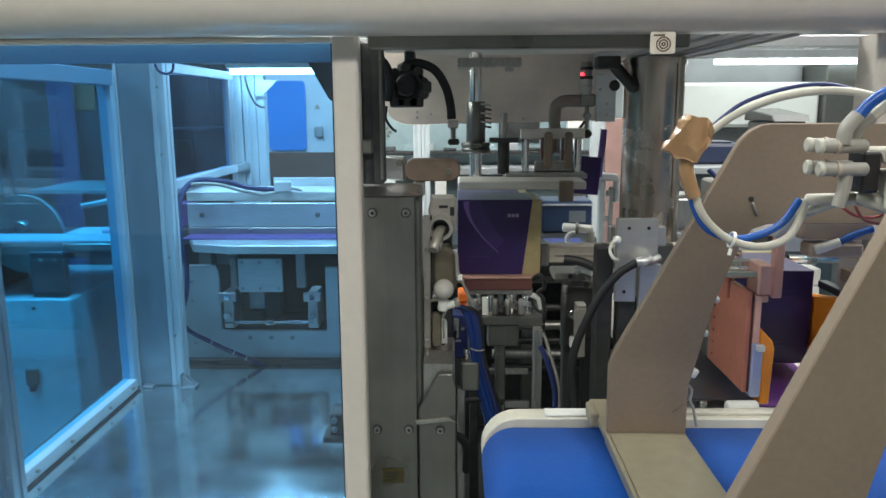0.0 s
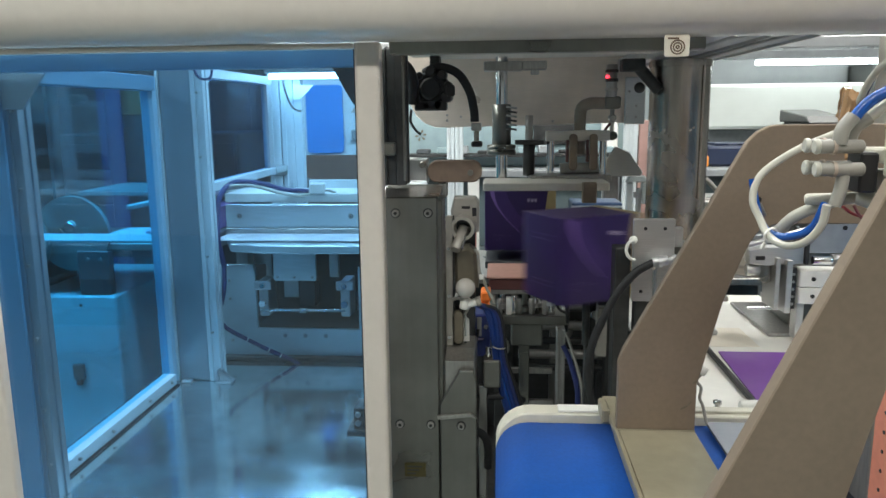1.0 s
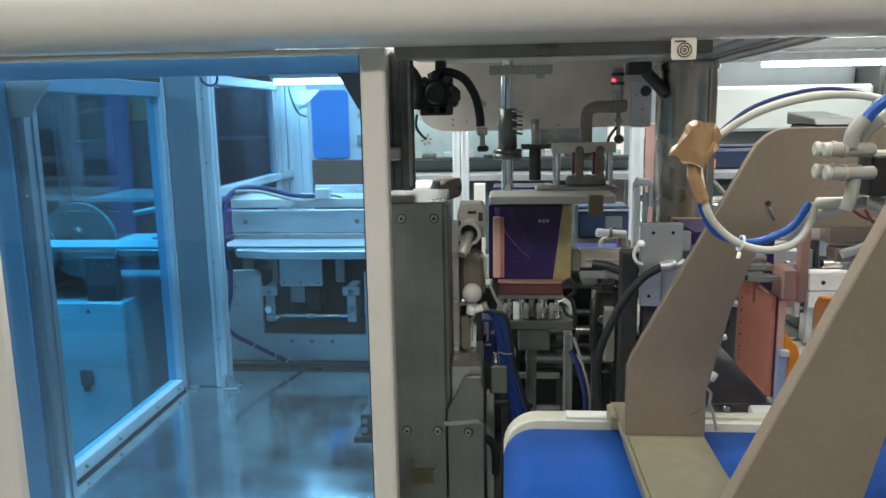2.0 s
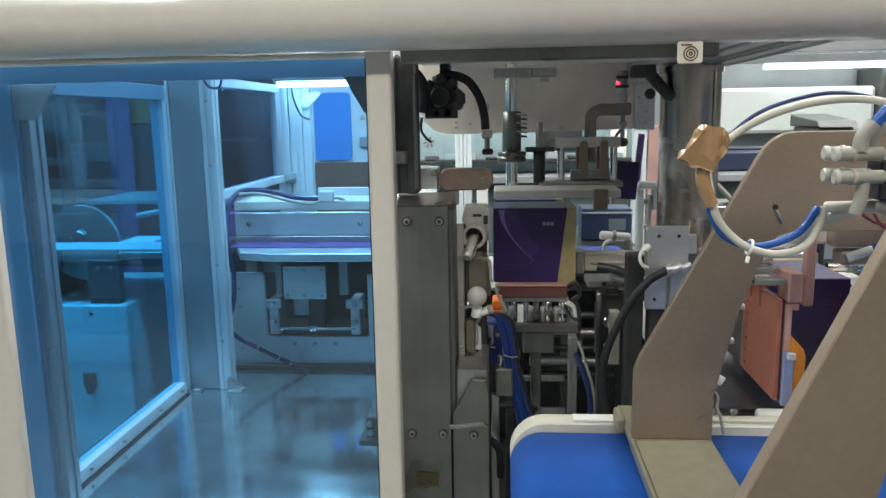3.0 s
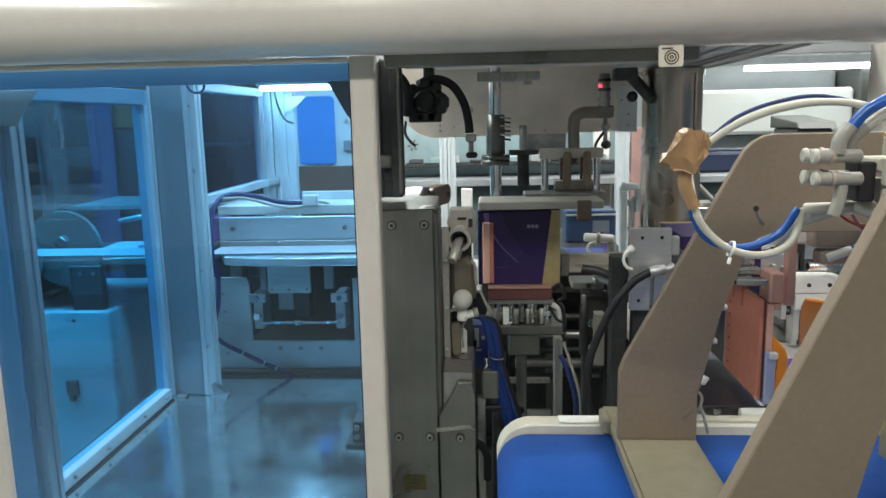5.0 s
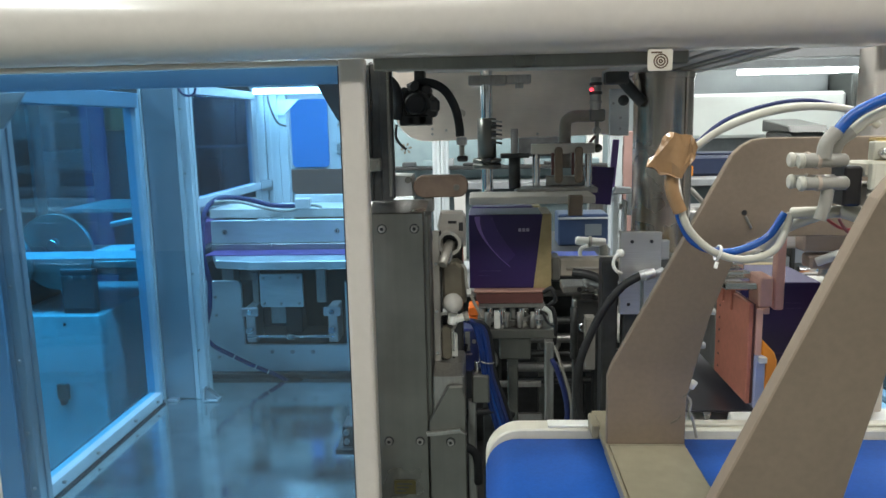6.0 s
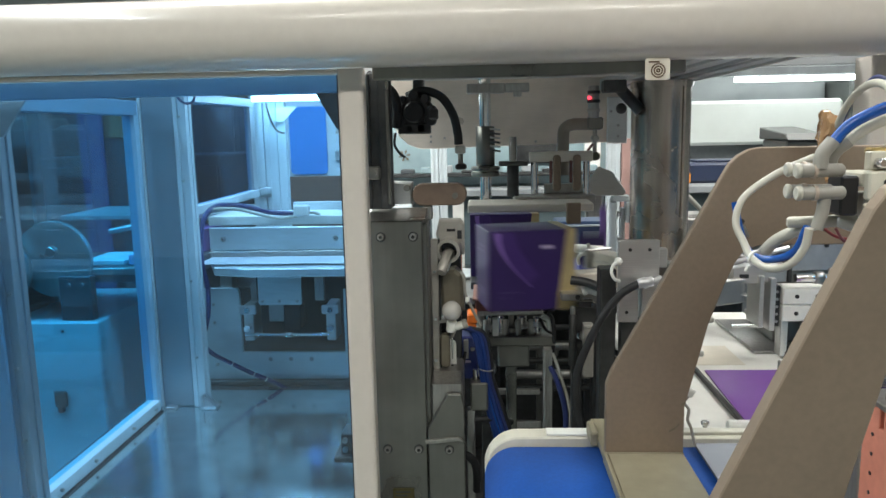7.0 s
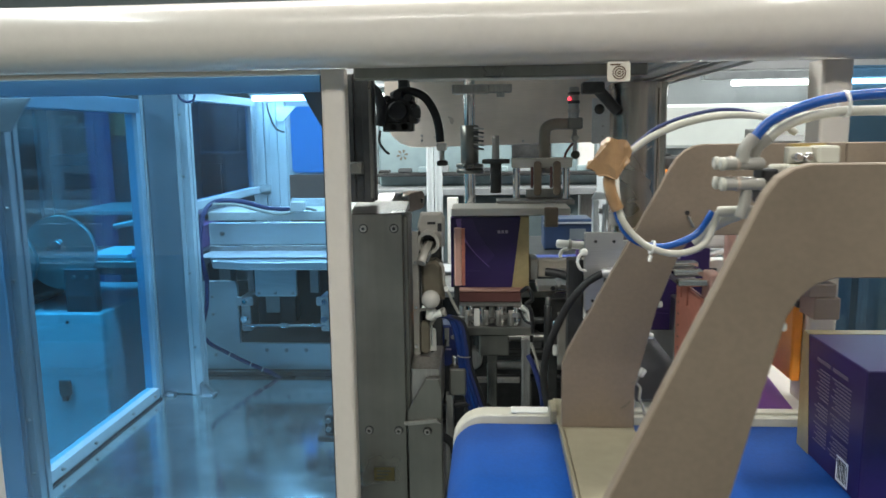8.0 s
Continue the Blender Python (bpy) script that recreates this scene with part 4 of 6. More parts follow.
def gift_box(label):
    """A box with its base in the middle of its underside; the print faces -y, the gold end faces +x."""
    t = thing("gift_box", label, "box", (0, 0, 0), "purple gift boxes")
    w, d, h = BW / 2, BD / 2, BH
    part("carton", M().prism(rounded(-w, w, -d, d, 0.002, 2), "z", 0, h, 0.0012), PURPLE, t)
    e = 0.0006
    for s in (-1, 1):
        m = M().prism([(w - 0.018, h), (w, h), (w, 0), (w - 0.038, 0)], "y", s * (d + e) - 0.0003, s * (d + e) + 0.0003, 0)
        part("gold_band", m, GOLD, t, "gold printed band")
    part("gold_end", M().box(w, w + e, -d, d, 0, h, 0), GOLD, t, "gold printed end")
    part("gold_edge", M().box(w - 0.02, w, -d, d, h, h + e, 0), GOLD, t)
    arc = []
    for i in range(13):
        u = i / 12
        arc.append((-w + 0.012 + 0.075 * u ** 1.7, h - 0.004 - 0.11 * u))
    for i in range(12, -1, -1):
        u = i / 12
        arc.append((-w + 0.012 + 0.075 * u ** 1.7 + 0.0008 + 0.012 * (1 - u) ** 2, h - 0.004 - 0.11 * u + 0.001))
    part("printed_glow", M().prism([(-w + 0.014, h - 0.003), (-w + 0.05, h - 0.003)] + [(-w + 0.05 + 0.05 * u, h - 0.003 - 0.085 * u ** 0.7) for u in (0.2, 0.4, 0.6, 0.8, 1.0)] + [(-w + 0.012 + 0.075 * u ** 1.7, h - 0.004 - 0.11 * u) for u in (0.95, 0.8, 0.6, 0.4, 0.2, 0.05)], "y", -d - e / 2, -d - e / 4, 0), LIGHTER, t)
    part("printed_swirl", M().prism(arc, "y", -d - e, -d - e / 2, 0), VIOLET, t, "pale violet swirl")
    for i in range(3):
        part("printed_mark", M().box(0.018 + 0.0085 * i, 0.0245 + 0.0085 * i, -d - e, -d, h - 0.037, h - 0.030, 0), PALE, t)
    for i in range(2):
        part("printed_bar", M().box(-w - e, -w, -0.035, 0.04, h - 0.045 + 0.009 * i, h - 0.0438 + 0.009 * i, 0), LIGHTER, t)
        part("printed_bar", M().box(-w - e, -w, -0.03, 0.035, 0.03 + 0.008 * i, 0.0312 + 0.008 * i, 0), LIGHTER, t)
    part("printed_line", M().box(-w + 0.02, -w + 0.068, -d - e, -d, 0.0375, 0.0387, 0), LIGHTER, t)
    part("printed_line", M().box(-w + 0.02, -w + 0.04, -d - e, -d, 0.0275, 0.0287, 0), LIGHTER, t)
    # close print on the back
    for c, (x0, x1) in enumerate(((-0.055, -0.005), (0.002, 0.04))):
        part("printed_bar", M().box(x0 if c else x0 + 0.01, x1, d, d + e, 0.134, 0.1385, 0), PRINT, t)
        for i in range(22):
            if i in (9, 15):
                continue
            cut = 0.012 * ((i * 7 + c * 3) % 5) / 4
            part("printed_bar", M().box(x0, x1 - cut, d, d + e, 0.124 - 0.0046 * i, 0.1258 - 0.0046 * i, 0), PRINT, t)
    part("code_label", M().box(-0.06, -0.03, d, d + e, 0.004, 0.036, 0), PAPER, t)
    for i in range(7):
        part("code_bar", M().box(-0.058 + 0.0038 * i, -0.0574 + 0.0038 * i + 0.0004 * (i % 3), d + e, d + 2 * e, 0.008, 0.032, 0), BLACK, t)
    return t


first = gift_box("dark purple gift box with a gold end, clamped at the station")
carried = [first] + [copy_thing(first, pose(0, 0, 0)) for _ in range(4)]

ped = thing("box_pedestal", "brown pad on a steel pedestal under the box", "machine part", (0.1, 1.69, 0.6))
part("pad", M().box(0.028, 0.172, 1.60, 1.75, 1.01, 1.034, 0.002), COPPER, ped, "brown pad with a pink top edge")
part("pad_top", M().box(0.024, 0.178, 1.597, 1.75, 1.0345, 1.0385, 0.001), mat("tan_rubber", (0.36, 0.2, 0.16), 0.6, grain=0.1, scale=80), ped)
part("saddle", M().box(0.03, 0.175, 1.61, 1.74, 0.998, 1.0095, 0.002), STEEL, ped)
for i, (x, r) in enumerate(((0.04, 0.008), (0.058, 0.006), (0.084, 0.0075), (0.107, 0.006), (0.13, 0.011), (0.163, 0.009))):
    part("spacer", M().cyl((x, 1.63 - 0.012 * (i % 3), 0.955), (x, 1.63 - 0.012 * (i % 3), 0.998), r, n=16, b=0.001), CHROME if i % 3 else STEEL, ped)
    part("nut", M().cyl((x, 1.62 - 0.012 * (i % 2), 0.962 + 0.007 * (i % 3)), (x, 1.62 - 0.012 * (i % 2), 0.972 + 0.007 * (i % 3)), r + 0.005, n=6), (PLATE, STEEL, ALU)[i % 3], ped)
part("stop_block", M().box(0.066, 0.078, 1.6, 1.618, 0.955, 0.992, 0.001), WHITE, ped)
part("cable_knot", M().tube([(0.172, 1.6, 1.035), (0.188, 1.59, 1.045), (0.196, 1.59, 1.02), (0.184, 1.592, 1.008), (0.193, 1.59, 0.995), (0.197, 1.59, 0.96), (0.195, 1.6, 0.92)], 0.0045), BLACK, ped)
part("cable_knot", M().tube([(0.168, 1.6, 0.995), (0.18, 1.595, 0.97), (0.195, 1.59, 0.962)], 0.003), BLACK, ped)
part("white_elbow", M().tube([(0.172, 1.6, 1.0), (0.186, 1.6, 0.99), (0.192, 1.6, 0.97)], 0.006), WHITE, ped)
part("cross_plate", M().box(0.03, 0.2, 1.59, 1.72, 0.935, 0.955, 0.002), PLATE, ped)
part("hub_block", M().box(0.077, 0.145, 1.6, 1.66, 0.885, 0.935, 0.003), PLATE, ped)
for x in (0.052, 0.094, 0.121, 0.15):
    part("guide_sleeve", M().cyl((x, 1.605, 0.956), (x, 1.605, 0.99), 0.0065, n=14, b=0.001), STEEL, ped)
part("stem", M().box(0.095, 0.118, 1.62, 1.65, 0.5, 0.885, 0.002), PLATE, ped)
part("leg", extrusion(M(), 0.173, 0.191, 1.56, 1.59, 0.5, 0.935, 0.003), STEEL, ped)
part("tie_bar", M().box(0.04, 0.172, 1.66, 1.672, 0.8, 0.812, 0.001).box(0.116, 0.172, 1.625, 1.637, 0.735, 0.75, 0.001), STEEL, ped)
part("leg", M().box(0.04, 0.06, 1.64, 1.67, 0.5, 0.935, 0.002), DARK, ped)

push = thing("side_pusher", "pale pink side pusher plate beside the box", "machine part", (0.0, 1.55, 1.05))
part("pad", M().box(0.0245, 0.040, 1.578, 1.592, 1.052, 1.182, 0.002), PINK, push, "pale pink pad")
part("pad_edge", M().box(0.0405, 0.0475, 1.582, 1.592, 1.052, 1.18, 0.001), SALMON, push, "salmon rubber edge")
part("carrier", M().box(0.022, 0.034, 1.5925, 1.602, 1.0, 1.17, 0.002), DARK, push)

# roller linkage next to the cover
cyls = thing("roller_linkage", "pale cast roller linkage with dark bores and bright pins", "linkage", (-0.015, 1.42, 0.9))
# upper roller housing
part("housing", M().ring((-0.015, 1.40, 1.178), (0.12, 1, 0.05), 0.0225, 0.0165, 0.032, 28), CAST, cyls, "pale cast ring")
part("housing_back", M().prism([(-0.041, 1.205), (-0.034, 1.232), (0.006, 1.232), (0.013, 1.222), (0.012, 1.165), (-0.03, 1.16)], "y", 1.418, 1.45, 0.004), CAST, cyls)
part("bore", M().cyl((-0.015, 1.412, 1.178), (-0.015, 1.417, 1.178), 0.0163, n=24), BLACK, cyls)
part("cap_slot", M().box(-0.02, -0.004, 1.4165, 1.418, 1.21, 1.215, 0).box(0.0, 0.008, 1.4165, 1.418, 1.196, 1.212, 0), BLACK, cyls)
part("pin", M().cyl((-0.015, 1.41, 1.176), (-0.030, 1.37, 1.140), 0.0098, n=18, b=0.002), CAST, cyls)
part("pin_strip", M().cyl((-0.006, 1.405, 1.176), (-0.019, 1.368, 1.142), 0.0032, n=10), CHROME, cyls)
# body between the rollers
part("body", M().prism([(-0.034, 1.135), (-0.005, 1.14), (0.008, 1.13), (0.012, 1.06), (-0.032, 1.06)], "y", 1.40, 1.45, 0.006), OLIVE, cyls, "olive-brown body")
part("lower_housing", M().ring((-0.024, 1.40, 1.028), (0.12, 1, 0.05), 0.0205, 0.015, 0.03, 28), CAST, cyls, "pale cast ring")
part("lower_bore", M().cyl((-0.024, 1.408, 1.028), (-0.024, 1.413, 1.028), 0.0149, n=24), BLACK, cyls)
part("lever", M().prism(rounded(-0.034, -0.016, 0.957, 1.022, 0.0085), "y", 1.378, 1.394, 0.002), OLIVE, cyls, "rounded brown lever")
part("lever_strip", M().box(-0.0135, -0.0105, 1.38, 1.394, 0.972, 1.015, 0.001), CHROME, cyls)
part("slot_plate", M().prism(rounded(-0.049, -0.006, 0.905, 1.0, 0.008), "y", 1.412, 1.418, 0.001), WHITE, cyls, "white plate")
part("back_bar", M().box(-0.03, 0.004, 1.452, 1.475, 0.86, 1.225, 0.002), DARK, cyls)
part("wire", M().tube([(0.006, 1.385, 1.138), (0.012, 1.38, 1.13), (0.014, 1.38, 1.10), (0.02, 1.38, 1.085), (0.03, 1.385, 1.06), (0.042, 1.39, 1.035)], 0.0028), GREYP, cyls)
part("wire_clip", M().box(0.014, 0.022, 1.376, 1.384, 1.083, 1.093, 0.001), WHITE, cyls)
part("black_wire", M().tube([(-0.045, 1.40, 0.915), (-0.03, 1.4, 0.928), (-0.012, 1.402, 0.955)], 0.0022), BLACK, cyls)
gl = thing("white_globe", "small frosted white ball on a stub fitting", "ball fitting", (-0.011, 1.36, 1.05))
part("ball", M().sphere((-0.011, 1.36, 1.071), 0.0185, 28), GLOBE, gl)
part("stub", M().cyl((-0.012, 1.378, 1.071), (-0.012, 1.40, 1.073), 0.008, n=14), CAST, gl)
part("fitting", M().cyl((-0.014, 1.372, 1.028), (-0.011, 1.372, 1.05), 0.0095, b=0.002).cyl((-0.01, 1.372, 1.036), (0.014, 1.374, 1.043), 0.0075, b=0.001), WHITE, gl)
part("collar", M().cyl((0.008, 1.3735, 1.0413), (0.017, 1.374, 1.0438), 0.009, n=14, b=0.001), GREYP, gl)
bv = thing("blue_valve_block", "dark blue valve block with screws below the linkage", "valve", (0.01, 1.5, 0.9))
part("body", M().box(-0.018, 0.034, 1.49, 1.55, 0.895, 0.985, 0.003), mat("navy_enamel", (0.015, 0.025, 0.12), 0.3, grain=0.1, scale=60), bv)
part("stripe", M().box(0.006, 0.016, 1.486, 1.4895, 0.94, 0.98, 0.001), STEEL, bv)
part("stripe", M().box(-0.012, 0.02, 1.486, 1.4895, 0.932, 0.9355, 0), PALE, bv)
for x, z in ((-0.004, 0.96), (-0.004, 0.945), (0.024, 0.96), (-0.01, 0.915)):
    bolt(x, 1.49, z, bv, 0.004, name="screw")
clip = solid("orange_clip", M().box(0.014, 0.034, 1.48, 1.53, 1.014, 1.034, 0.003).box(0.01, 0.032, 1.485, 1.52, 0.997, 1.012, 0.003), mat("orange_red", (0.85, 0.2, 0.03), 0.4, grain=0.08, scale=50), "orange plastic clip below the pad", "clip")
wb = thing("white_fitting", "pale plastic air fitting on the machine bed", "fitting", (0.015, 1.42, 0.9))
part("block", M().box(0.02, 0.054, 1.40, 1.44, 0.862, 0.918, 0.003), PLATE, wb)
part("nipple", M().cyl((0.031, 1.42, 0.918), (0.031, 1.42, 0.94), 0.006, b=0.001), CHROME, wb)
part("stem", M().box(0.012, 0.028, 1.41, 1.43, 0.5, 0.862, 0.002), STEEL, wb)
for i, (dx, r, mt) in enumerate(((0, 0.0042, DEEPBLUE), (0.003, 0.0026, BLUEH), (0.007, 0.005, DEEPBLUE), (0.013, 0.0048, NAVY), (-0.004, 0.004, DEEPBLUE), (0.018, 0.004, RUBBER))):
    solid("air_hose", M().tube([(0.008, 1.378, 1.035), (0.03 + dx, 1.39, 1.02), (0.042 + dx, 1.4, 0.97), (0.047 + dx, 1.41, 0.92), (0.058 + dx * 1.4, 1.42, 0.86), (0.075 + dx * 1.5, 1.43, 0.79), (0.085 + dx * 1.5, 1.44, 0.7)], r), mt, "blue air hose hanging beside the pedestal", "hose", "air hoses")
solid("hose_tie", M().ring((0.051, 1.405, 0.945), (0.1, 0, 1), 0.0135, 0.012, 0.002), GREYP, "white cable tie round the air hoses", "cable tie")
solid("thin_tube", M().tube([(0.192, 1.55, 0.93), (0.205, 1.54, 0.89), (0.222, 1.53, 0.83), (0.226, 1.53, 0.78), (0.216, 1.53, 0.7)], 0.0032), GREYP, "thin pale tube hanging beside the leg", "tube")
solid("thin_tube", M().tube([(0.186, 1.56, 0.9), (0.2, 1.55, 0.87), (0.217, 1.54, 0.8), (0.212, 1.54, 0.7)], 0.0055), NAVY, "thin navy tube hanging beside the leg", "tube")
solid("low_hose", M().tube([(-0.02, 1.42, 0.83), (0.02, 1.42, 0.836), (0.07, 1.43, 0.835), (0.1, 1.45, 0.82)], 0.007), RUBBER, "black hose lying low in the machine", "hose")
solid("low_hose", M().tube([(0.0, 1.35, 0.80), (0.02, 1.36, 0.785), (0.03, 1.37, 0.76), (0.03, 1.4, 0.7)], 0.008), RUBBER, "black hose lying low in the machine", "hose")
solid("low_hose", M().tube([(-0.05, 1.45, 0.89), (0.0, 1.46, 0.93), (0.01, 1.47, 0.96)], 0.003), BLACK, "thin black wire behind the cover", "wire")

# right-hand bracket plate with its black sleeve
pl = thing("clamp_plate", "pale grey drilled clamp plate with a second plate below", "bracket plate", (0.3, 1.23, 1.1))
part("upper_plate", M().prism(rounded(0.2635, 0.328, 1.1445, 1.22, 0.002, 2), "y", 1.21, 1.222, 0.001), ALU_H, pl)
part("lower_plate", M().box(0.266, 0.2985, 1.223, 1.235, 1.083, 1.1435, 0.001), ALU_H, pl)
part("lower_plate", M().box(0.304, 0.34, 1.223, 1.235, 1.06, 1.1435, 0.001), ALU_H, pl)
# stands in dark steel, putting the shade low down into their colour
part("stand", M().box(0.24, 0.266, 1.24, 1.28, 0.5, 1.168, 0.002), DARK, pl)
part("stand", M().box(0.275, 0.345, 1.24, 1.27, 0.5, 1.08, 0.002), DARK, pl)
part("side_block", M().box(0.33, 0.362, 1.24, 1.29, 1.08, 1.175, 0.003), PLATE, pl)
part("side_tab", M().box(0.3295, 0.345, 1.228, 1.2395, 1.172, 1.204, 0.002), ALU_H, pl)
for x, z in ((0.2815, 1.205), (0.312, 1.205), (0.28, 1.10), (0.316, 1.09)):
    part("hole", M().cyl((x, 1.2085 if z > 1.14 else 1.2215, z), (x, 1.2095 if z > 1.14 else 1.2225, z), 0.0028, n=12), BLACK, pl)
sl = thing("black_sleeve", "thick black corrugated cable sleeve with a metal gland", "cable", (0.26, 1.2, 0.9))
part("sleeve", M().tube([(0.293, 1.19, 1.155), (0.278, 1.19, 1.147), (0.262, 1.19, 1.135), (0.237, 1.19, 1.103), (0.216, 1.19, 1.061), (0.199, 1.19, 1.014), (0.195, 1.19, 0.966), (0.205, 1.19, 0.909), (0.215, 1.19, 0.87)], 0.0064, n=14, steps=10), RUBBER, sl)
part("gland", M().cyl((0.29, 1.19, 1.154), (0.314, 1.191, 1.158), 0.0078, n=10, b=0.001).cyl((0.314, 1.191, 1.156), (0.328, 1.192, 1.163), 0.005, n=10, b=0.001), ALU, sl, "pale metal gland")
part("gland_nut", M().cyl((0.298, 1.19, 1.155), (0.304, 1.19, 1.156), 0.0105, n=6), ALU, sl)
solid("white_lead", M().sphere((0.262, 1.203, 1.188), 0.0065, 14).tube([(0.262, 1.2, 1.188), (0.254, 1.2, 1.183), (0.251, 1.2, 1.171), (0.256, 1.2, 1.16), (0.265, 1.207, 1.155)], 0.0026), WHITE, "short bent white lead beside the clamp plate", "lead")
# lower block and columns darkened to stand for shade
cl = thing("clamp_unit", "grey lower clamp unit with studs and a white stop", "machine unit", (0.26, 1.5, 0.9))
part("block", M().box(0.2, 0.262, 1.47, 1.54, 1.062, 1.076, 0.002), STEEL, cl)
part("lever", M().tube([(0.215, 1.44, 1.11), (0.25, 1.43, 1.105), (0.29, 1.4, 1.09)], 0.0085), BLACK, cl)
part("bright_elbow", M().tube([(0.238, 1.45, 1.085), (0.25, 1.45, 1.09), (0.27, 1.44, 1.085)], 0.009), ALU, cl, "bright cast elbow")
part("bore", M().cyl((0.232, 1.469, 1.0695), (0.232, 1.472, 1.0695), 0.005, n=14), BLACK, cl)
part("plunger", M().cyl((0.222, 1.468, 0.93), (0.222, 1.468, 1.035), 0.0075, n=16, b=0.002), DARK, cl)
part("plunger_cap", M().cyl((0.222, 1.468, 1.035), (0.222, 1.468, 1.052), 0.005, n=12, b=0.001), STEEL, cl)
part("block", M().box(0.225, 0.285, 1.485, 1.54, 0.94, 1.0445, 0.002), DARK, cl)
part("slot", M().box(0.235, 0.262, 1.4685, 1.4699, 1.05, 1.06, 0), BLACK, cl)
part("stop", M().box(0.243, 0.262, 1.455, 1.484, 0.91, 1.01, 0.002), CAST, cl, "pale milled stop")
part("stop_cap", M().box(0.243, 0.262, 1.455, 1.484, 1.0105, 1.016, 0.001), GREYP, cl)
part("stop", M().box(0.232, 0.2415, 1.455, 1.465, 0.93, 0.952, 0.002), WHITE, cl)
part("stud", M().cyl((0.243, 1.475, 0.99), (0.243, 1.4849, 0.99), 0.011, b=0.002), CHROME, cl)
part("stud", M().cyl((0.262, 1.46, 1.055), (0.262, 1.4699, 1.055), 0.006), CHROME, cl)
part("column", M().box(0.225, 0.245, 1.5, 1.53, 0.5, 0.94, 0.002), DARK, cl)
part("column", M().box(0.265, 0.285, 1.5, 1.53, 0.5, 0.94, 0.002), DARK, cl)
# every other shaft darkened for the shade low in the machine
for i, z in enumerate((0.905, 0.86, 0.82, 0.785, 0.75)):
    solid("cross_shaft", M().cyl((0.1, 1.85, z), (0.6, 1.85, z), 0.009 + 0.003 * (i % 2), n=14), STEEL if i % 2 else DARK, "dull steel cross shaft low in the machine", "shaft", "cross shafts")
# gearcase darkened to imitate the shade behind the pedestal
back = thing("lower_gearcase", "dark gearcase behind the pedestal, shade put into its colour", "machine unit", (0.2, 2.2, 0.5))
part("case", M().box(-0.3, 0.75, 2.05, 2.4, 0.5, 0.93, 0.004), DARK, back)
for i in range(7):
    x = -0.2 + 0.13 * i
    part("rib", M().box(x, x + 0.03, 2.02, 2.0495, 0.52, 0.9, 0.002), PLATE if i % 2 else DARK, back)
for i in range(5):
    part("cap", M().cyl((-0.12 + 0.17 * i, 2.0, 0.8 - 0.05 * (i % 2)), (-0.12 + 0.17 * i, 2.049, 0.8 - 0.05 * (i % 2)), 0.03, n=20, b=0.003), STEEL, back)
part("deck", M().box(-0.3, 0.75, 2.0, 2.4, 0.931, 0.95, 0.002), STEEL, back)
fd = thing("rear_feed_table", "pale rear feed table with blue and white cards", "table", (0.3, 2.15, 0.95))
part("top", M().box(0.015, 0.42, 1.87, 2.62, 1.0, 1.018, 0.002), DARKM, fd)
part("rail", M().box(0.2, 0.40, 1.84, 1.859, 1.03, 1.04, 0.001), CHROME, fd)
part("leg", M().box(0.04, 0.07, 1.95, 1.99, 0.95, 1.0, 0.001), STEEL, fd)
part("leg", M().box(0.36, 0.39, 1.95, 1.99, 0.95, 1.0, 0.001), STEEL, fd)
solid("white_card", M().box(0.19, 0.36, 1.88, 1.97, 1.0185, 1.026, 0.001), PAPER, "white card at the edge of the rear feed table", "card")
solid("blue_card", M().box(0.2, 0.36, 1.975, 2.16, 1.0185, 1.026, 0.001), mat("blue_card", (0.03, 0.07, 0.4), 0.4, grain=0.05, scale=40), "deep blue card on the rear feed table", "card")
cam_plate = solid("cam_plate", M().prism([(0.30, 1.24), (0.34, 1.30), (0.375, 1.285), (0.41, 1.235), (0.405, 1.225), (0.31, 1.225)], "y", 1.94, 1.945, 0.002), ALU_H, "pale rounded cam plate on the feeder", "cam plate", base=(0.35, 1.94, 1.23))
flap = thing("carton_flap", "dark purple carton flap lifted by a suction arm", "carton flap", (0.33, 1.95, 1.2))
part("panel", M().box(0.30, 0.362, 1.945, 1.949, 1.155, 1.25, 0.001), PURPLE, flap)
part("fold", M().box(0.352, 0.368, 1.95, 1.956, 1.2, 1.32, 0.001), VIOLET, flap)
part("sucker", M().cyl((0.33, 1.95, 1.2), (0.33, 1.99, 1.2), 0.012, b=0.002), GREYP, flap)
vb = thing("white_valve", "white plastic valve with a bent spout behind the turret", "valve", (0.32, 1.9, 1.02))
part("body", M().cyl((0.275, 1.9, 1.098), (0.35, 1.9, 1.092), 0.011, n=18, b=0.003), WHITE, vb)
part("collar", M().cyl((0.306, 1.9, 1.0956), (0.314, 1.9, 1.095), 0.0145, n=18, b=0.001), GREYP, vb)
part("spout", M().tube([(0.304, 1.888, 1.086), (0.29, 1.885, 1.083), (0.284, 1.885, 1.072), (0.286, 1.885, 1.058)], 0.0048), WHITE, vb)
part("drop", M().cyl((0.344, 1.9, 1.087), (0.346, 1.9, 1.019), 0.011, n=14, b=0.002), GREYP, vb)
pf = thing("cast_stand", "pale cast stand beside the column", "stand", (0.4, 1.99, 1.018))
part("upright", M().box(0.378, 0.396, 1.98, 2.0, 1.0185, 1.205, 0.003), CABINET, pf)
part("upright", M().box(0.406, 0.416, 1.98, 2.0, 1.0185, 1.19, 0.003), ALU, pf)
part("cross_piece", M().box(0.3965, 0.4055, 1.985, 1.998, 1.10, 1.112, 0.002), ALU, pf)
part("cross_piece", M().box(0.3965, 0.4055, 1.985, 1.998, 1.165, 1.18, 0.002), ALU, pf)
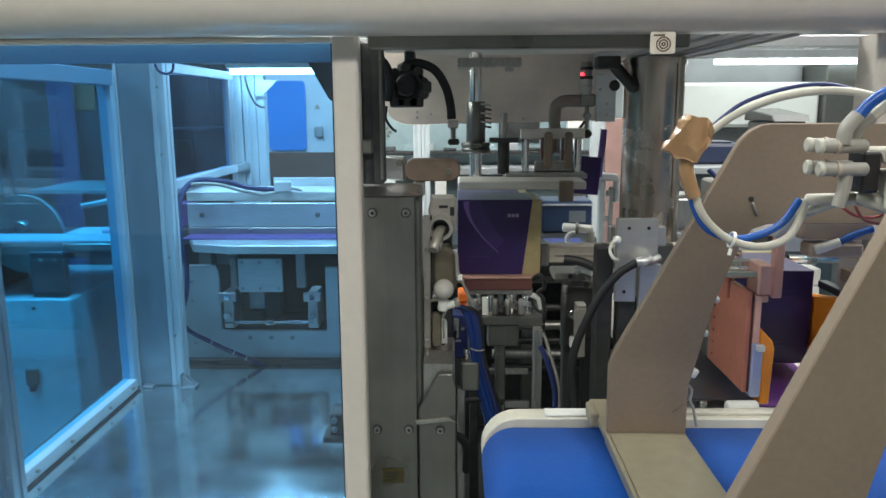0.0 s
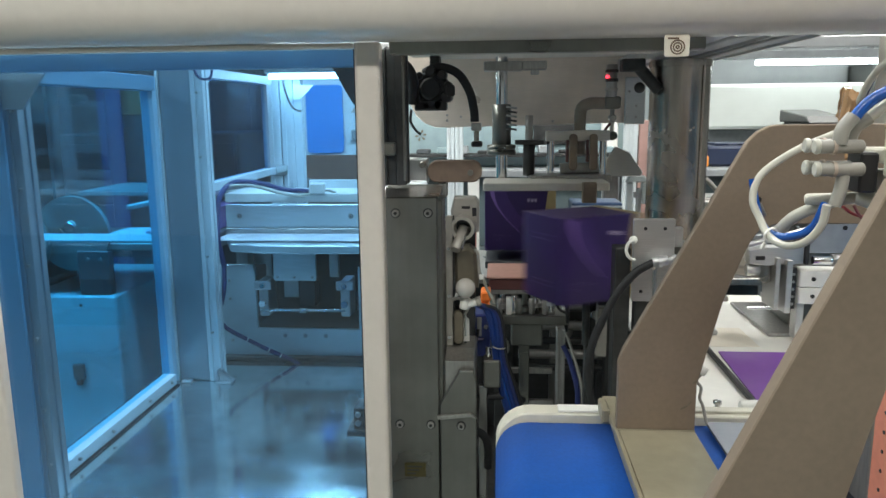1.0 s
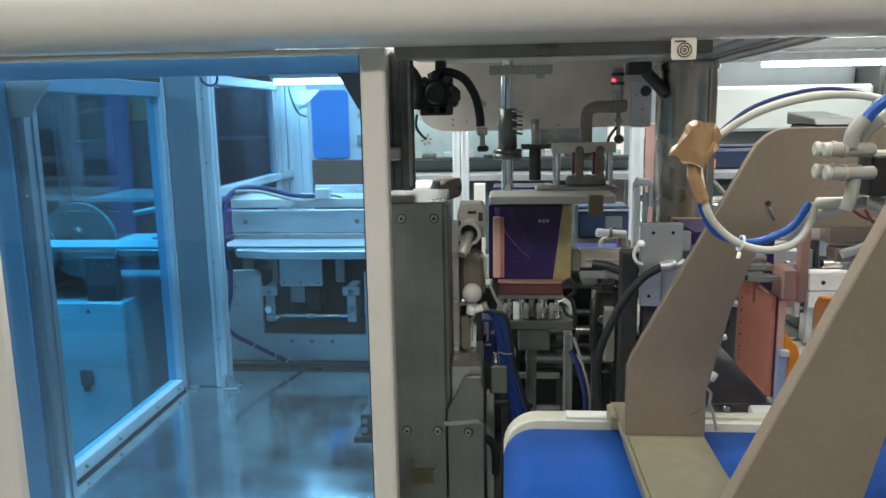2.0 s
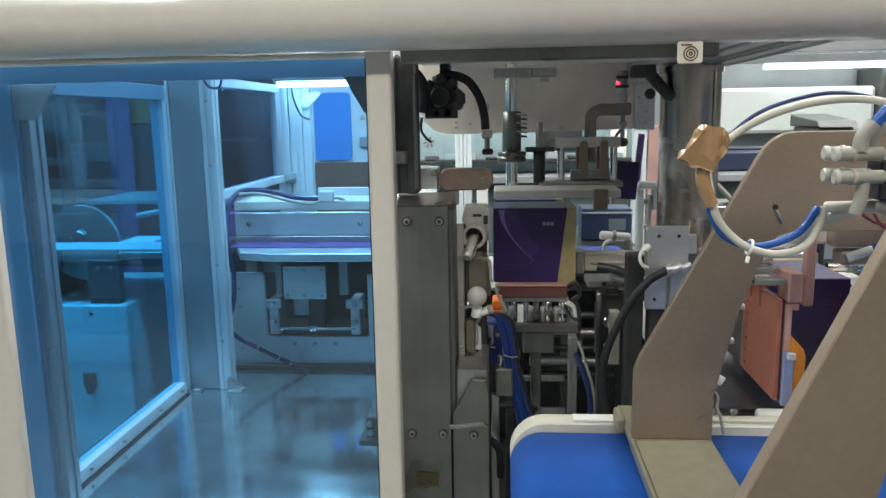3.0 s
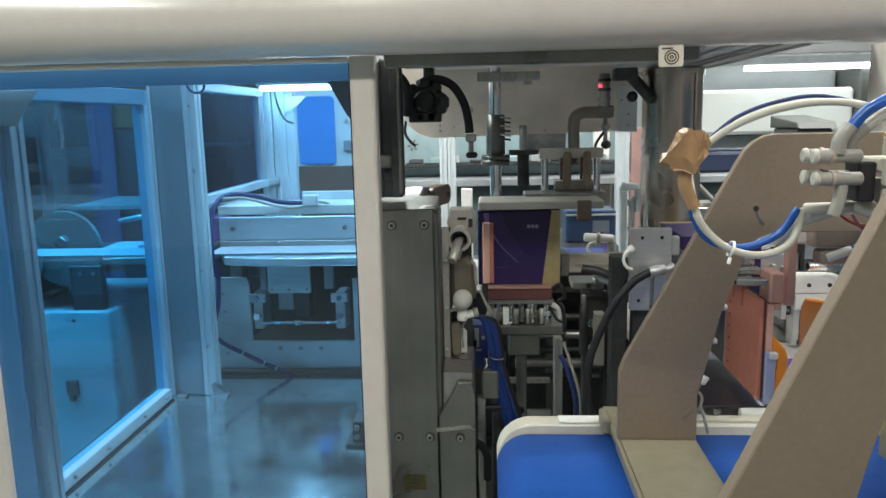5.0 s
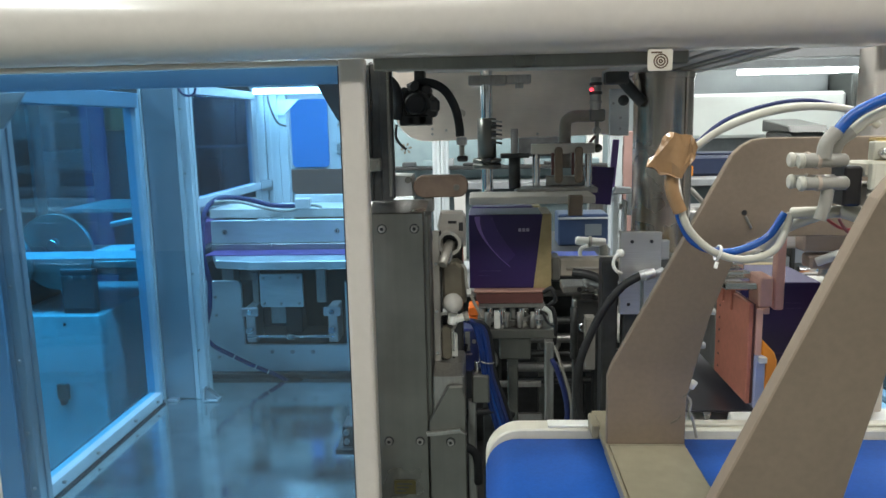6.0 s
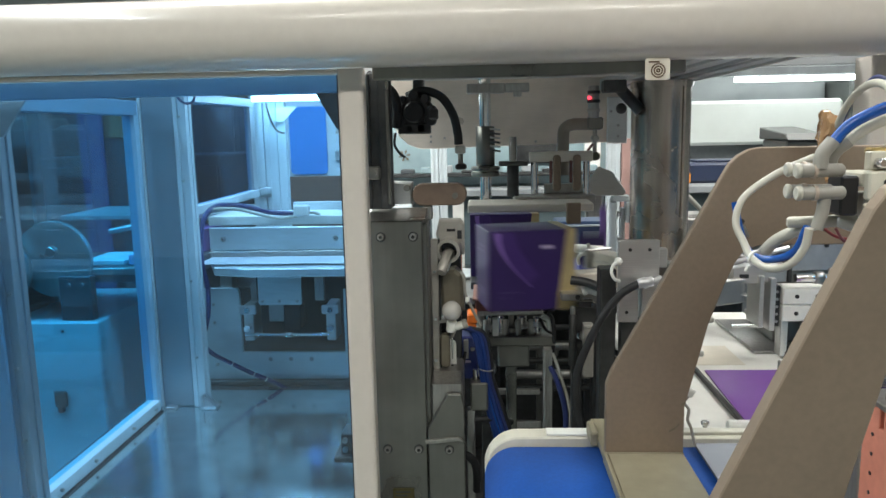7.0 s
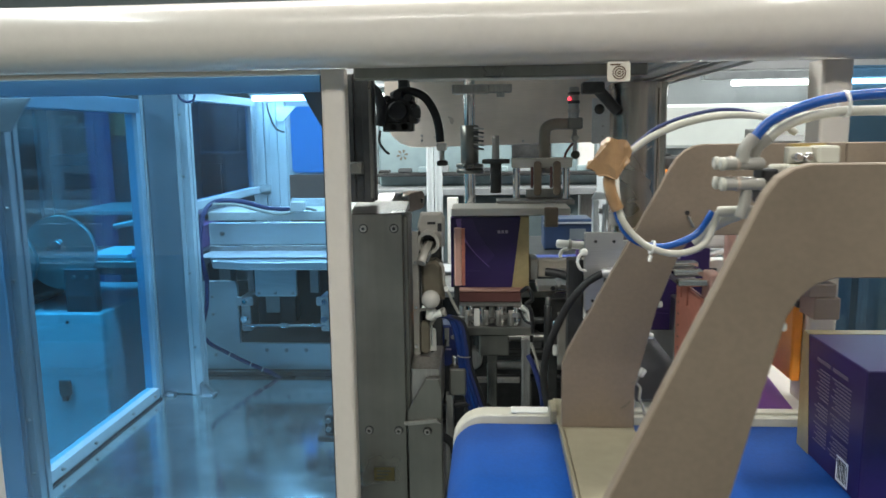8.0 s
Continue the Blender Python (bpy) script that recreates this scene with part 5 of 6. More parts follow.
part("cap", M().prism([(0.376, 1.2055), (0.43, 1.2055), (0.425, 1.222), (0.386, 1.226)], "y", 1.978, 2.004, 0.003), CABINET, pf)
part("fold", M().box(0.417, 0.43, 1.978, 2.004, 1.15, 1.205, 0.002), CABINET, pf)
bp = thing("blue_crate", "slate blue crate with a pale rim on the rear feed table", "crate", (0.36, 2.35, 1.018))
part("body", M().box(0.27, 0.42, 2.3, 2.42, 1.0185, 1.115, 0.004), mat("slate_blue", (0.05, 0.09, 0.19), 0.4, grain=0.1, scale=20), bp)
part("rim", M().box(0.268, 0.422, 2.294, 2.2995, 1.1, 1.106, 0.001), CABINET, bp)
part("label", M().box(0.35, 0.4, 2.2975, 2.2995, 1.05, 1.085, 0), PAINTG, bp)

rcu = thing("control_box", "dark grey control box with a slanted lid behind the turret", "control box", (1.0, 2.45, 0.5))
part("case", M().box(0.98, 1.085, 2.4, 2.6, 0.5, 1.345, 0.005), LID, rcu)
part("lid", M().prism([(2.38, 1.346), (2.62, 1.346), (2.62, 1.385), (2.4, 1.365)], "x", 0.975, 1.09, 0.003), LID, rcu)
for i in range(4):
    part("key", M().cyl((0.994 + 0.025 * i, 2.39, 1.26), (0.994 + 0.025 * i, 2.4, 1.26), 0.009, b=0.002), (REDKEY, WHITE, GREENKEY, BLACK)[i], rcu)
for k, (x, z, mt) in enumerate(((0.62, 1.2, GREYP), (0.66, 1.17, BLACK), (0.71, 1.22, NAVY))):
    solid("hung_cable", M().tube([(x, 2.15, z), (x + 0.08, 2.13, z - 0.07), (x + 0.2, 2.14, z - 0.05), (x + 0.3, 2.3, z + 0.03)], 0.007), mt, "slack cable hanging behind the turret", "cable", "hung cables")
rsh = thing("rear_shelf", "cluttered grey shelf behind the turret", "shelf", (0.75, 2.2, 0.5))
part("top", M().box(0.56, 1.2, 2.1, 2.38, 1.035, 1.05, 0.002), GREYM, rsh)
part("leg", M().box(0.58, 0.61, 2.12, 2.16, 0.5, 1.035, 0.002), STEEL, rsh)
part("leg", M().box(1.15, 1.18, 2.12, 2.16, 0.5, 1.035, 0.002), STEEL, rsh)
for k, (x, w, h, mt, lb) in enumerate(((0.6, 0.09, 0.1, STEEL, "small steel gear housing"), (0.72, 0.07, 0.14, GREYP, "pale grey pneumatic valve bank"), (0.82, 0.06, 0.07, BLACK, "small black motor"), (0.9, 0.16, 0.05, PAPER, "folded white paper stack"))):
    solid("shelf_item", M().box(x, x + w, 2.14, 2.24, 1.0505, 1.05 + h, 0.006).box(x + 0.015, x + w - 0.015, 2.13, 2.15, 1.06, 1.04 + h, 0.003), mt, lb + " on the rear shelf", "machine part")

# uprights and clutter further back
for x, w in ((-0.157, 0.03), (-0.124, 0.03), (0.53, 0.05)):
    solid("rear_upright", extrusion(M(), x, x + w, 2.98, 3.02, 0.5, 1.56), CABINET, "pale slotted upright at the machine's rear", "post", "rear uprights")
solid("rear_door", M().box(0.585, 0.66, 2.98, 3.0, 0.0, 1.35, 0.003), mat("dull_rose", (0.42, 0.26, 0.23), 0.55, grain=0.1, scale=15, stain=0.2, stain_scale=5), "pale red panel at the machine's rear", "panel")
pm = far_machine(-0.55, 0.55, 4.3, 4.9, 1.47, CABINET, "pale grey machine behind the packing station")
for k in range(5):
    a = radians(72 * k + 18)
    part("wheel_spoke", M().cyl((-0.40, 4.27, 1.25), (-0.40 + 0.05 * math.cos(a), 4.27, 1.25 + 0.05 * math.sin(a)), 0.006, n=8), BRASS, pm)
part("wheel_hub", M().cyl((-0.40, 4.25, 1.25), (-0.40, 4.286, 1.25), 0.016, n=16, b=0.003), STEEL, pm)
far_machine(0.75, 1.7, 4.6, 5.2, 1.12, GREYM, "dark machine behind the duct column")
far_machine(1.9, 3.2, 4.4, 5.0, 1.1, GREYM, "dark grey machine across the aisle")
for i, (x, y, w, h, mt, lb) in enumerate(((-0.3, 3.6, 0.5, 0.16, GREYM, "dark grey tray of parts"), (0.28, 3.5, 0.3, 0.1, GREYM, "grey machine head"), (0.95, 3.4, 0.34, 0.09, mat("mid_blue", (0.02, 0.03, 0.065), 0.4, grain=0.08, scale=30), "mid blue crate"), (1.35, 3.5, 0.3, 0.05, PAPER, "pale stack of paper"), (0.72, 3.3, 0.22, 0.06, ORANGE, "small orange tray"), (0.62, 3.6, 0.4, 0.12, DARK, "dark machine head"))):
    t = solid("bench_item", M().box(x, x + w, y, y + 0.3, 1.14, 1.14 + h, 0.012).box(x + 0.05, x + w - 0.05, y + 0.05, y + 0.2, 1.14 + h, 1.15 + h, 0.004), mt, lb + " on the rear bench", "bench item")
rb = thing("rear_bench", "long grey rear bench across the machine", "bench", (0.6, 3.5, 0))
part("top", M().box(-0.45, 2.4, 3.25, 3.95, 1.11, 1.14, 0.003), GREYM, rb)
for x in (-0.4, 0.5, 1.4, 2.3):
    part("leg", M().box(x, x + 0.06, 3.3, 3.36, 0, 1.11, 0.003), STEEL, rb)
part("apron", M().box(-0.33, 0.49, 3.3, 3.33, 0.8, 1.109, 0.003).box(0.57, 2.29, 3.3, 3.33, 0.8, 1.109, 0.003), mat("teal_grey_enamel", (0.12, 0.16, 0.17), 0.4, grain=0.1, scale=20, stain=0.2, stain_scale=4), rb)
TEALG = mat("teal_machine_paint", (0.26, 0.35, 0.37), 0.4, grain=0.08, scale=20, stain=0.2, stain_scale=4)
rm = thing("rear_machine", "teal-grey rear machine body with pale posts on the bench", "machine", (0.1, 3.5, 1.14))
part("body", M().box(-0.42, 0.62, 3.45, 3.8, 1.1405, 1.44, 0.01), TEALG, rm)
part("ledge", M().box(-0.42, 0.62, 3.36, 3.4495, 1.19, 1.205, 0.003), DARK, rm)
for i in range(11):
    x = -0.41 + 0.09 * i
    part("clutter", M().box(x, x + 0.05 + 0.01 * (i % 3), 3.365, 3.43, 1.2055, 1.218 + 0.007 * (i * 5 % 4), 0.004), (DARK, DARKM, TEALG, GREYM)[i % 4], rm)
part("panel", M().box(0.2, 0.38, 3.44, 3.4495, 1.24, 1.36, 0.002), DARK, rm)
for x in (0.5, ):
    part("post", M().box(x, x + 0.07, 3.41, 3.4495, 1.206, 1.44, 0.003), WHITE, rm)
for k in range(6):
    a = radians(60 * k + 10)
    part("emblem_petal", M().prism([(-0.308 + 0.006 * math.cos(a), 1.285 + 0.006 * math.sin(a)), (-0.308 + 0.022 * math.cos(a + 0.25), 1.285 + 0.022 * math.sin(a + 0.25)), (-0.308 + 0.028 * math.cos(a), 1.285 + 0.028 * math.sin(a)), (-0.308 + 0.022 * math.cos(a - 0.25), 1.285 + 0.022 * math.sin(a - 0.25))], "y", 3.447, 3.4495, 0), OLIVE, rm)
wh = thing("white_hood", "long white machine hood with a lit tube above", "machine hood", (2.2, 5.2, 0))
part("dark_end", M().box(2.36, 3.6, 4.98, 5.6, 1.25, 1.66, 0.01), LID, wh, "dark end housing")
part("hood", M().box(1.2, 2.35, 5.02, 5.6, 1.26, 1.545, 0.02), mat("hood_white", (0.74, 0.78, 0.74), 0.4, grain=0.03, scale=10, stain=0.05, stain_scale=1), wh)
part("stand", M().box(1.3, 3.5, 5.2, 5.5, 0, 1.255, 0.01), GREYM, wh)
part("lamp_panel", M().box(1.2, 2.35, 5.3, 5.36, 1.546, 1.84, 0.006), mat("grey_back_panel", (0.3, 0.32, 0.33), 0.5, grain=0.06, scale=10, stain=0.15, stain_scale=2), wh, "grey panel behind the tube")
solid("rear_stub", M().box(-0.075, -0.03, 2.99, 3.02, 0.0, 1.125, 0.003), WHITE, "short white post at the machine's rear", "post")
tl = thing("tube_lamp", "lit white fluorescent tube lamp over the hood", "lamp", (2.0, 4.95, 1.69))
part("housing", M().box(1.45, 3.0, 4.9, 5.0, 1.69, 1.74, 0.003).box(1.8, 1.84, 4.96, 5.3, 1.74, 1.76, 0.002).box(2.3, 2.34, 4.96, 5.3, 1.74, 1.76, 0.002), GREYM, tl)
part("tube", M().cyl((1.63, 4.93, 1.668), (2.97, 4.93, 1.668), 0.016, b=0.003), GLOW, tl)


# ---- the take-off belt ----
conv = thing("take_off_belt", "short conveyor with a royal blue belt and cream side rails", "conveyor", (0.5, 0.8, 0))
nose = [(0.092 + 0.045 * math.cos(radians(a)), 0.912 + 0.045 * math.sin(radians(a))) for a in range(90, 271, 12)]
belt = M().prism(nose + [(2.2, 0.867), (2.2, 0.957)], "y", 0.605, 1.022, 0)
belt.s = [len(f) == 4 for f in belt.f]
part("belt", belt, BELT, conv, "royal blue belt")
rail = [(0.097 + 0.05 * math.cos(radians(a)), 0.92 + 0.05 * math.sin(radians(a))) for a in range(90, 271, 12)] + [(2.2, 0.87), (2.2, 0.97)]
part("side_rail", M().prism(rail, "y", 1.024, 1.058, 0.002), CREAM, conv, "cream rounded side rail")
part("side_rail", M().prism(rail, "y", 0.568, 0.603, 0.002), CREAM, conv, "cream rounded side rail")
part("rail_cap", M().box(0.135, 0.195, 1.028, 1.05, 0.9703, 0.974, 0.001), WHITE, conv)
part("rail_cap", M().box(0.31, 2.2, 1.034, 1.05, 0.9703, 0.9745, 0.001), CREAM, conv)
for x in (0.2, 1.2, 2.1):
    for y in (0.62, 0.98):
        part("leg", M().box(x, x + 0.04, y, y + 0.04, 0, 0.866, 0.002), ALU, conv)

guard_l = [(0.203, 0.984), (0.203, 1.075), (0.209, 1.092)]
guard_l += [(0.340, 1.340), (0.347, 1.352), (0.357, 1.362), (0.370, 1.369), (0.383, 1.371)]
inner_l = [(0.302, 0.984), (0.302, 1.045), (0.328, 1.153), (0.346, 1.203), (0.357, 1.23), (0.368, 1.246), (0.386, 1.252)]
guard_n = [(0.203, 0.984), (0.203, 1.058), (0.212, 1.078), (0.33, 1.337), (0.34, 1.351), (0.351, 1.358), (0.366, 1.362), (0.393, 1.362)]
inner_n = [(0.302, 0.984), (0.302, 1.03), (0.315, 1.08), (0.328, 1.136), (0.353, 1.236), (0.362, 1.251), (0.375, 1.263), (0.39, 1.268)]


def guard_plate(name, y0, y1, outer, inner, label):
    """An arched guard as two legs and a lintel in one plate."""
    t = thing(name, label, "guard", (0.56, (y0 + y1) / 2, 0.984), "arched guards over the belt")
    left = outer + [(0.56, outer[-1][1]), (0.56, inner[-1][1])] + inner[::-1]
    right = [(1.12 - x, z) for x, z in left][::-1]
    part("plate", M().prism(left, "y", y0, y1, 0.0012).prism(right, "y", y0, y1, 0.0012), TAUPE, t)
    for x, z in ((0.325, 1.155), (0.314, 1.111), (0.346, 1.222)):
        part("screw", M().cyl((x, y1 + 0.004, z), (x + 0.0135, y1 + 0.004, z), 0.0042, n=12, b=0.001).cyl((x + 0.004, y1 + 0.0002, z), (x + 0.004, y1 + 0.004, z), 0.003, n=8), WHITE, t, "white capped screw")
    return t


guard_plate("arch_guard", 0.944, 0.956, guard_l, inner_l, "taupe bead-blasted arched guard plate at the belt's far edge")
guard_plate("arch_guard", 0.571, 0.587, guard_n, inner_n, "taupe bead-blasted arched guard plate at the belt's near edge")
gp = thing("guard_pin", "small bright pin in a drilled hole of the guard", "pin", (0.315, 0.943, 1.25))
part("hole", M().cyl((0.363, 0.9425, 1.282), (0.363, 0.9445, 1.282), 0.0032, n=14), BLACK, gp)
part("pin", M().cyl((0.363 + 0.001, 0.941, 1.282 - 0.004), (0.363 + 0.0085, 0.9415, 1.282 - 0.019), 0.0017, n=8, b=0.0005), STEEL, gp)
for x, z, w in ((0.283, 1.012, 0.008), (0.292, 1.018, 0.004), (0.297, 1.047, 0.006)):
    solid("scuff_mark", M().prism([(x, z), (x + w, z + 0.004), (x + w, z + 0.0065), (x, z + 0.002)], "y", 0.9433, 0.9438, 0), OLIVE, "small dark scuff on the arched guard", "scuff mark", "scuff marks")
bridge = thing("guard_bridge", "cream bridge plate joining the two guards over the belt", "plate", (0.25, 0.77, 0.97))
part("plate", M().box(0.205, 0.303, 0.5875, 0.9435, 0.974, 0.9835, 0.002), BRIDGE, bridge)
part("stub", M().box(0.191, 0.2015, 0.99, 1.035, 0.971, 0.991, 0.002), BRIDGE, bridge)
part("foot", M().box(0.2, 0.303, 0.9437, 1.06, 0.975, 0.9838, 0.001), BRIDGE, bridge)
part("lip", M().box(0.2, 0.2045, 0.5875, 0.943, 0.972, 0.986, 0.001), BRIDGE, bridge)
part("foot", M().box(0.2, 0.303, 0.56, 0.5872, 0.975, 0.9838, 0.001), BRIDGE, bridge)
solid("guard_bridge", M().box(0.818, 0.92, 0.56, 1.06, 0.9745, 0.9835, 0.002), CREAM, "cream bridge plate joining the two guards over the belt", "plate")

# slide table behind the belt
tbl = thing("slide_table", "white slide table behind the belt", "table", (0.55, 1.5, 0.9))
part("top", M().box(0.34, 0.70, 1.075, 1.9, 0.91, 0.93, 0.002), mat("slide_white", (0.82, 0.81, 0.76), 0.32, grain=0.05, scale=20, stain=0.1, stain_scale=7), tbl)
part("skirt", M().box(0.35, 0.69, 1.09, 1.12, 0.5, 0.909, 0.002), STEEL, tbl)
part("edge", M().box(0.701, 0.72, 1.075, 1.9, 0.90, 0.938, 0.002), ALU_H, tbl)
part("stripe", M().box(0.43, 0.56, 1.47, 1.6, 0.9303, 0.931, 0), STICKER, tbl)
solid("purple_card", M().prism([(0.46, 1.16), (0.60, 1.16), (0.63, 1.43), (0.47, 1.43)], "z", 0.9305, 0.9335, 0), mat("purple_sheet", (0.16, 0.05, 0.28), 0.4, grain=0.05, scale=50), "purple card lying on the slide table", "card")
solid("guide_rod", M().box(0.448, 0.456, 1.12, 1.46, 0.9305, 0.939, 0.001), BLACK, "black guide rod on the slide table", "rod")
ws = thing("link_rod", "crooked white-tipped link beside the guard", "link", (0.32, 0.967, 0.984))
part("rod", M().tube([(0.314, 0.965, 1.055), (0.307, 0.965, 1.044), (0.313, 0.965, 1.034), (0.312, 0.965, 1.02), (0.317, 0.966, 1.008), (0.323, 0.967, 0.9838)], 0.002), GREYP, ws)
part("tip", M().cyl((0.312, 0.965, 1.052), (0.318, 0.965, 1.062), 0.0045, b=0.001), WHITE, ws)
solid("white_roller", M().cyl((0.399, 1.072, 0.966), (0.443, 1.072, 0.966), 0.0105, b=0.002).box(0.408, 0.414, 1.0755, 1.082, 0.9305, 0.966, 0).box(0.428, 0.434, 1.0755, 1.082, 0.9305, 0.966, 0), WHITE, "short white plastic roller at the table edge", "roller")
solid("table_stud", M().cyl((0.372, 1.09, 0.9305), (0.372, 1.09, 0.962), 0.0035, n=10).cyl((0.372, 1.09, 0.962), (0.372, 1.09, 0.968), 0.006, n=12, b=0.001), CHROME, "small steel stud on the slide table", "stud")
cu = thing("clamp_station", "grey clamp station with white plates beside the slide table", "machine unit", (0.72, 1.55, 0.93))
part("body", M().box(0.66, 0.80, 1.6, 1.75, 0.938, 1.16, 0.003), PLATE, cu)
part("base", M().box(0.60, 0.80, 1.54, 1.8, 0.931, 0.9375, 0.001), STEEL, cu)
BLUEGR = mat("blue_grey_plate", (0.34, 0.37, 0.4), 0.4, 0.35, grain=0.08, scale=40, stain=0.12, stain_scale=10)
top = part("top_plate", M().box(0.651, 0.762, 1.5, 1.512, 1.112, 1.172, 0.002), BLUEGR, cu, "blue-grey drilled plate")
for x in (0.673, 0.715):
    part("hole", M().cyl((x, 1.4985, 1.162), (x, 1.5005, 1.162), 0.0045, n=14), BLACK, top)
part("top_edge", M().box(0.6435, 0.6505, 1.495, 1.56, 1.09, 1.156, 0.001), DARK, cu)
part("rod", M().cyl((0.655, 1.49, 1.1), (0.79, 1.49, 1.1), 0.0085, b=0.001), CHROME, cu)
part("rod_collar", M().cyl((0.69, 1.49, 1.1), (0.708, 1.49, 1.1), 0.0125, n=16, b=0.001), STEEL, cu)
part("arm", M().prism([(0.538, 1.118), (0.57, 1.124), (0.643, 1.124), (0.643, 1.09), (0.575, 1.086), (0.54, 1.09)], "y", 1.5, 1.53, 0.002), ALU_H, cu, "pale milled arm")
part("arm_slot", M().box(0.551, 0.569, 1.4988, 1.5, 1.098, 1.106, 0), BLACK, cu)
part("arm_link", M().cyl((0.535, 1.5, 1.128), (0.645, 1.5, 1.158), 0.0055, n=10, b=0.001), ALU, cu)
part("under_arm", M().cyl((0.54, 1.52, 1.075), (0.566, 1.52, 1.075), 0.012, n=16, b=0.002), ALU_H, cu)
part("fin_plate", M().box(0.588, 0.597, 1.49, 1.56, 1.0, 1.104, 0.001), ALU_H, cu)
part("fin_plate", M().box(0.607, 0.618, 1.485, 1.53, 0.995, 1.1, 0.001), ALU_H, cu)
comb = part("comb_plate", M().box(0.6195, 0.632, 1.5, 1.52, 1.0, 1.082, 0.001), BLACK, cu)
for k in range(5):
    part("comb_pin", M().cyl((0.626, 1.4985, 1.01 + 0.015 * k), (0.626, 1.5, 1.01 + 0.015 * k), 0.003, n=10), STEEL, comb)
for z0, z1 in ((1.046, 1.079), (1.012, 1.0445)):
    blk = part("white_block", M().box(0.634, 0.722, 1.49, 1.54, z0, z1, 0.002), WHITE, cu, "white plastic block")
    for x in (0.648, 0.687):
        part("hole", M().cyl((x + 0.012, 1.4885, (z0 + z1) / 2), (x + 0.012, 1.4905, (z0 + z1) / 2), 0.0042, n=12), DARK, blk)
part("stand", M().box(0.636, 0.65, 1.5, 1.53, 0.938, 1.0115, 0.001), ALU_H, cu)
part("stand_foot", M().box(0.645, 0.665, 1.5, 1.53, 0.938, 0.95, 0.001), BLACK, cu)
part("cross_rod", M().cyl((0.56, 1.56, 0.985), (0.64, 1.56, 0.985), 0.004, n=10), CHROME, cu)
part("motor", M().cyl((0.74, 1.51, 0.985), (0.74, 1.599, 0.985), 0.03, n=24, b=0.004), DARKM, cu)
part("hose", M().tube([(0.56, 1.6, 1.15), (0.6, 1.58, 1.19), (0.66, 1.58, 1.18), (0.7, 1.6, 1.2)], 0.006), IVORY, cu)

# valve manifold beside the belt
man = thing("valve_manifold", "cluster of pale push-in air fittings on a cream bar", "manifold", (0.436, 0.77, 1.33))
part("bar", M().box(0.408, 0.736, 0.75, 0.79, 1.338, 1.352, 0.002), CREAM, man)
part("bar", M().box(0.416, 0.736, 0.76, 0.80, 1.306, 1.33, 0.002), GREYP, man)
part("hanger", M().box(0.566, 0.591, 0.80, 0.946, 1.31, 1.345, 0.002), CREAM, man)
part("clamp", M().box(0.391, 0.408, 0.755, 0.785, 1.31, 1.348, 0.002), BLACK, man)
part("port_block", M().box(0.4085, 0.45, 0.738, 0.7495, 1.326, 1.353, 0.002).box(0.4085, 0.45, 0.738, 0.7495, 1.296, 1.323, 0.002), CREAM, man, "cream port block")
part("port_hole", M().cyl((0.424, 0.7372, 1.343), (0.424, 0.7384, 1.343), 0.0028, n=12), BLACK, man)
part("end_block", M().box(0.441, 0.463, 0.742, 0.768, 1.3535, 1.372, 0.002), CREAM, man, "cream end block")
for x in (0.421, 0.4315):
    part("cap_nut", M().cyl((x, 0.738, 1.3605), (x, 0.75, 1.3605), 0.0046, n=12, b=0.0012), CHROME, man)
part("nut_plate", M().box(0.414, 0.4385, 0.7505, 0.762, 1.3535, 1.371, 0.001), CREAM, man)
part("wire_loop", M().tube([(0.395, 0.77, 1.296), (0.402, 0.765, 1.284), (0.418, 0.762, 1.28), (0.436, 0.765, 1.285), (0.444, 0.77, 1.296)], 0.0015), mat("dull_maroon", (0.12, 0.03, 0.04), 0.4), man)
for z, y in ((1.354, 0.752), (1.354, 0.775), (1.333, 0.748), (1.333, 0.773)):
    part("fitting", M().cyl((0.349, y, z), (0.391, y, z), 0.0064, n=16, b=0.002), GREYP, man)
    part("ring", M().cyl((0.362, y, z), (0.365, y, z), 0.0076, n=16), DULLP, man)
    part("collar", M().cyl((0.346, y, z), (0.3515, y, z), 0.0072, n=16, b=0.0015), IVORY, man)
part("elbow", M().tube([(0.368, 0.75, 1.356), (0.37, 0.75, 1.37), (0.379, 0.75, 1.382)], 0.0068), GREYP, man)
part("elbow", M().tube([(0.382, 0.765, 1.356), (0.386, 0.762, 1.371), (0.397, 0.76, 1.381)], 0.0068), GREYP, man)
part("elbow", M().tube([(0.374, 0.75, 1.328), (0.372, 0.75, 1.312), (0.368, 0.75, 1.298)], 0.006), GREYP, man)
for x in (0.436, 0.432, 0.45):
    part("brass_fitting", M().cyl((x, 0.775, 1.352), (x, 0.775, 1.366), 0.0055, n=6), BRASS, man)
part("brass_fitting", M().box(0.424, 0.462, 0.7685, 0.785, 1.366, 1.374, 0.002), BRASS, man)
part("lower_fitting", M().cyl((0.401, 0.78, 1.305), (0.441, 0.76, 1.29), 0.0085, n=16, b=0.003), IVORY, man)
part("lower_fitting", M().cyl((0.356, 0.79, 1.30), (0.401, 0.78, 1.302), 0.0058, n=16, b=0.002), IVORY, man)
hoses = thing("supply_hoses", "blue and ivory supply hoses arching from the manifold", "hoses", (0.516, 0.76, 1.4))
part("blue_hose", M().tube([(0.377, 0.75, 1.378), (0.394, 0.75, 1.397), (0.426, 0.75, 1.412), (0.466, 0.75, 1.421), (0.536, 0.75, 1.424), (0.636, 0.75, 1.42), (0.816, 0.75, 1.4)], 0.0055, steps=10), BLUEH, hoses, "blue hose")
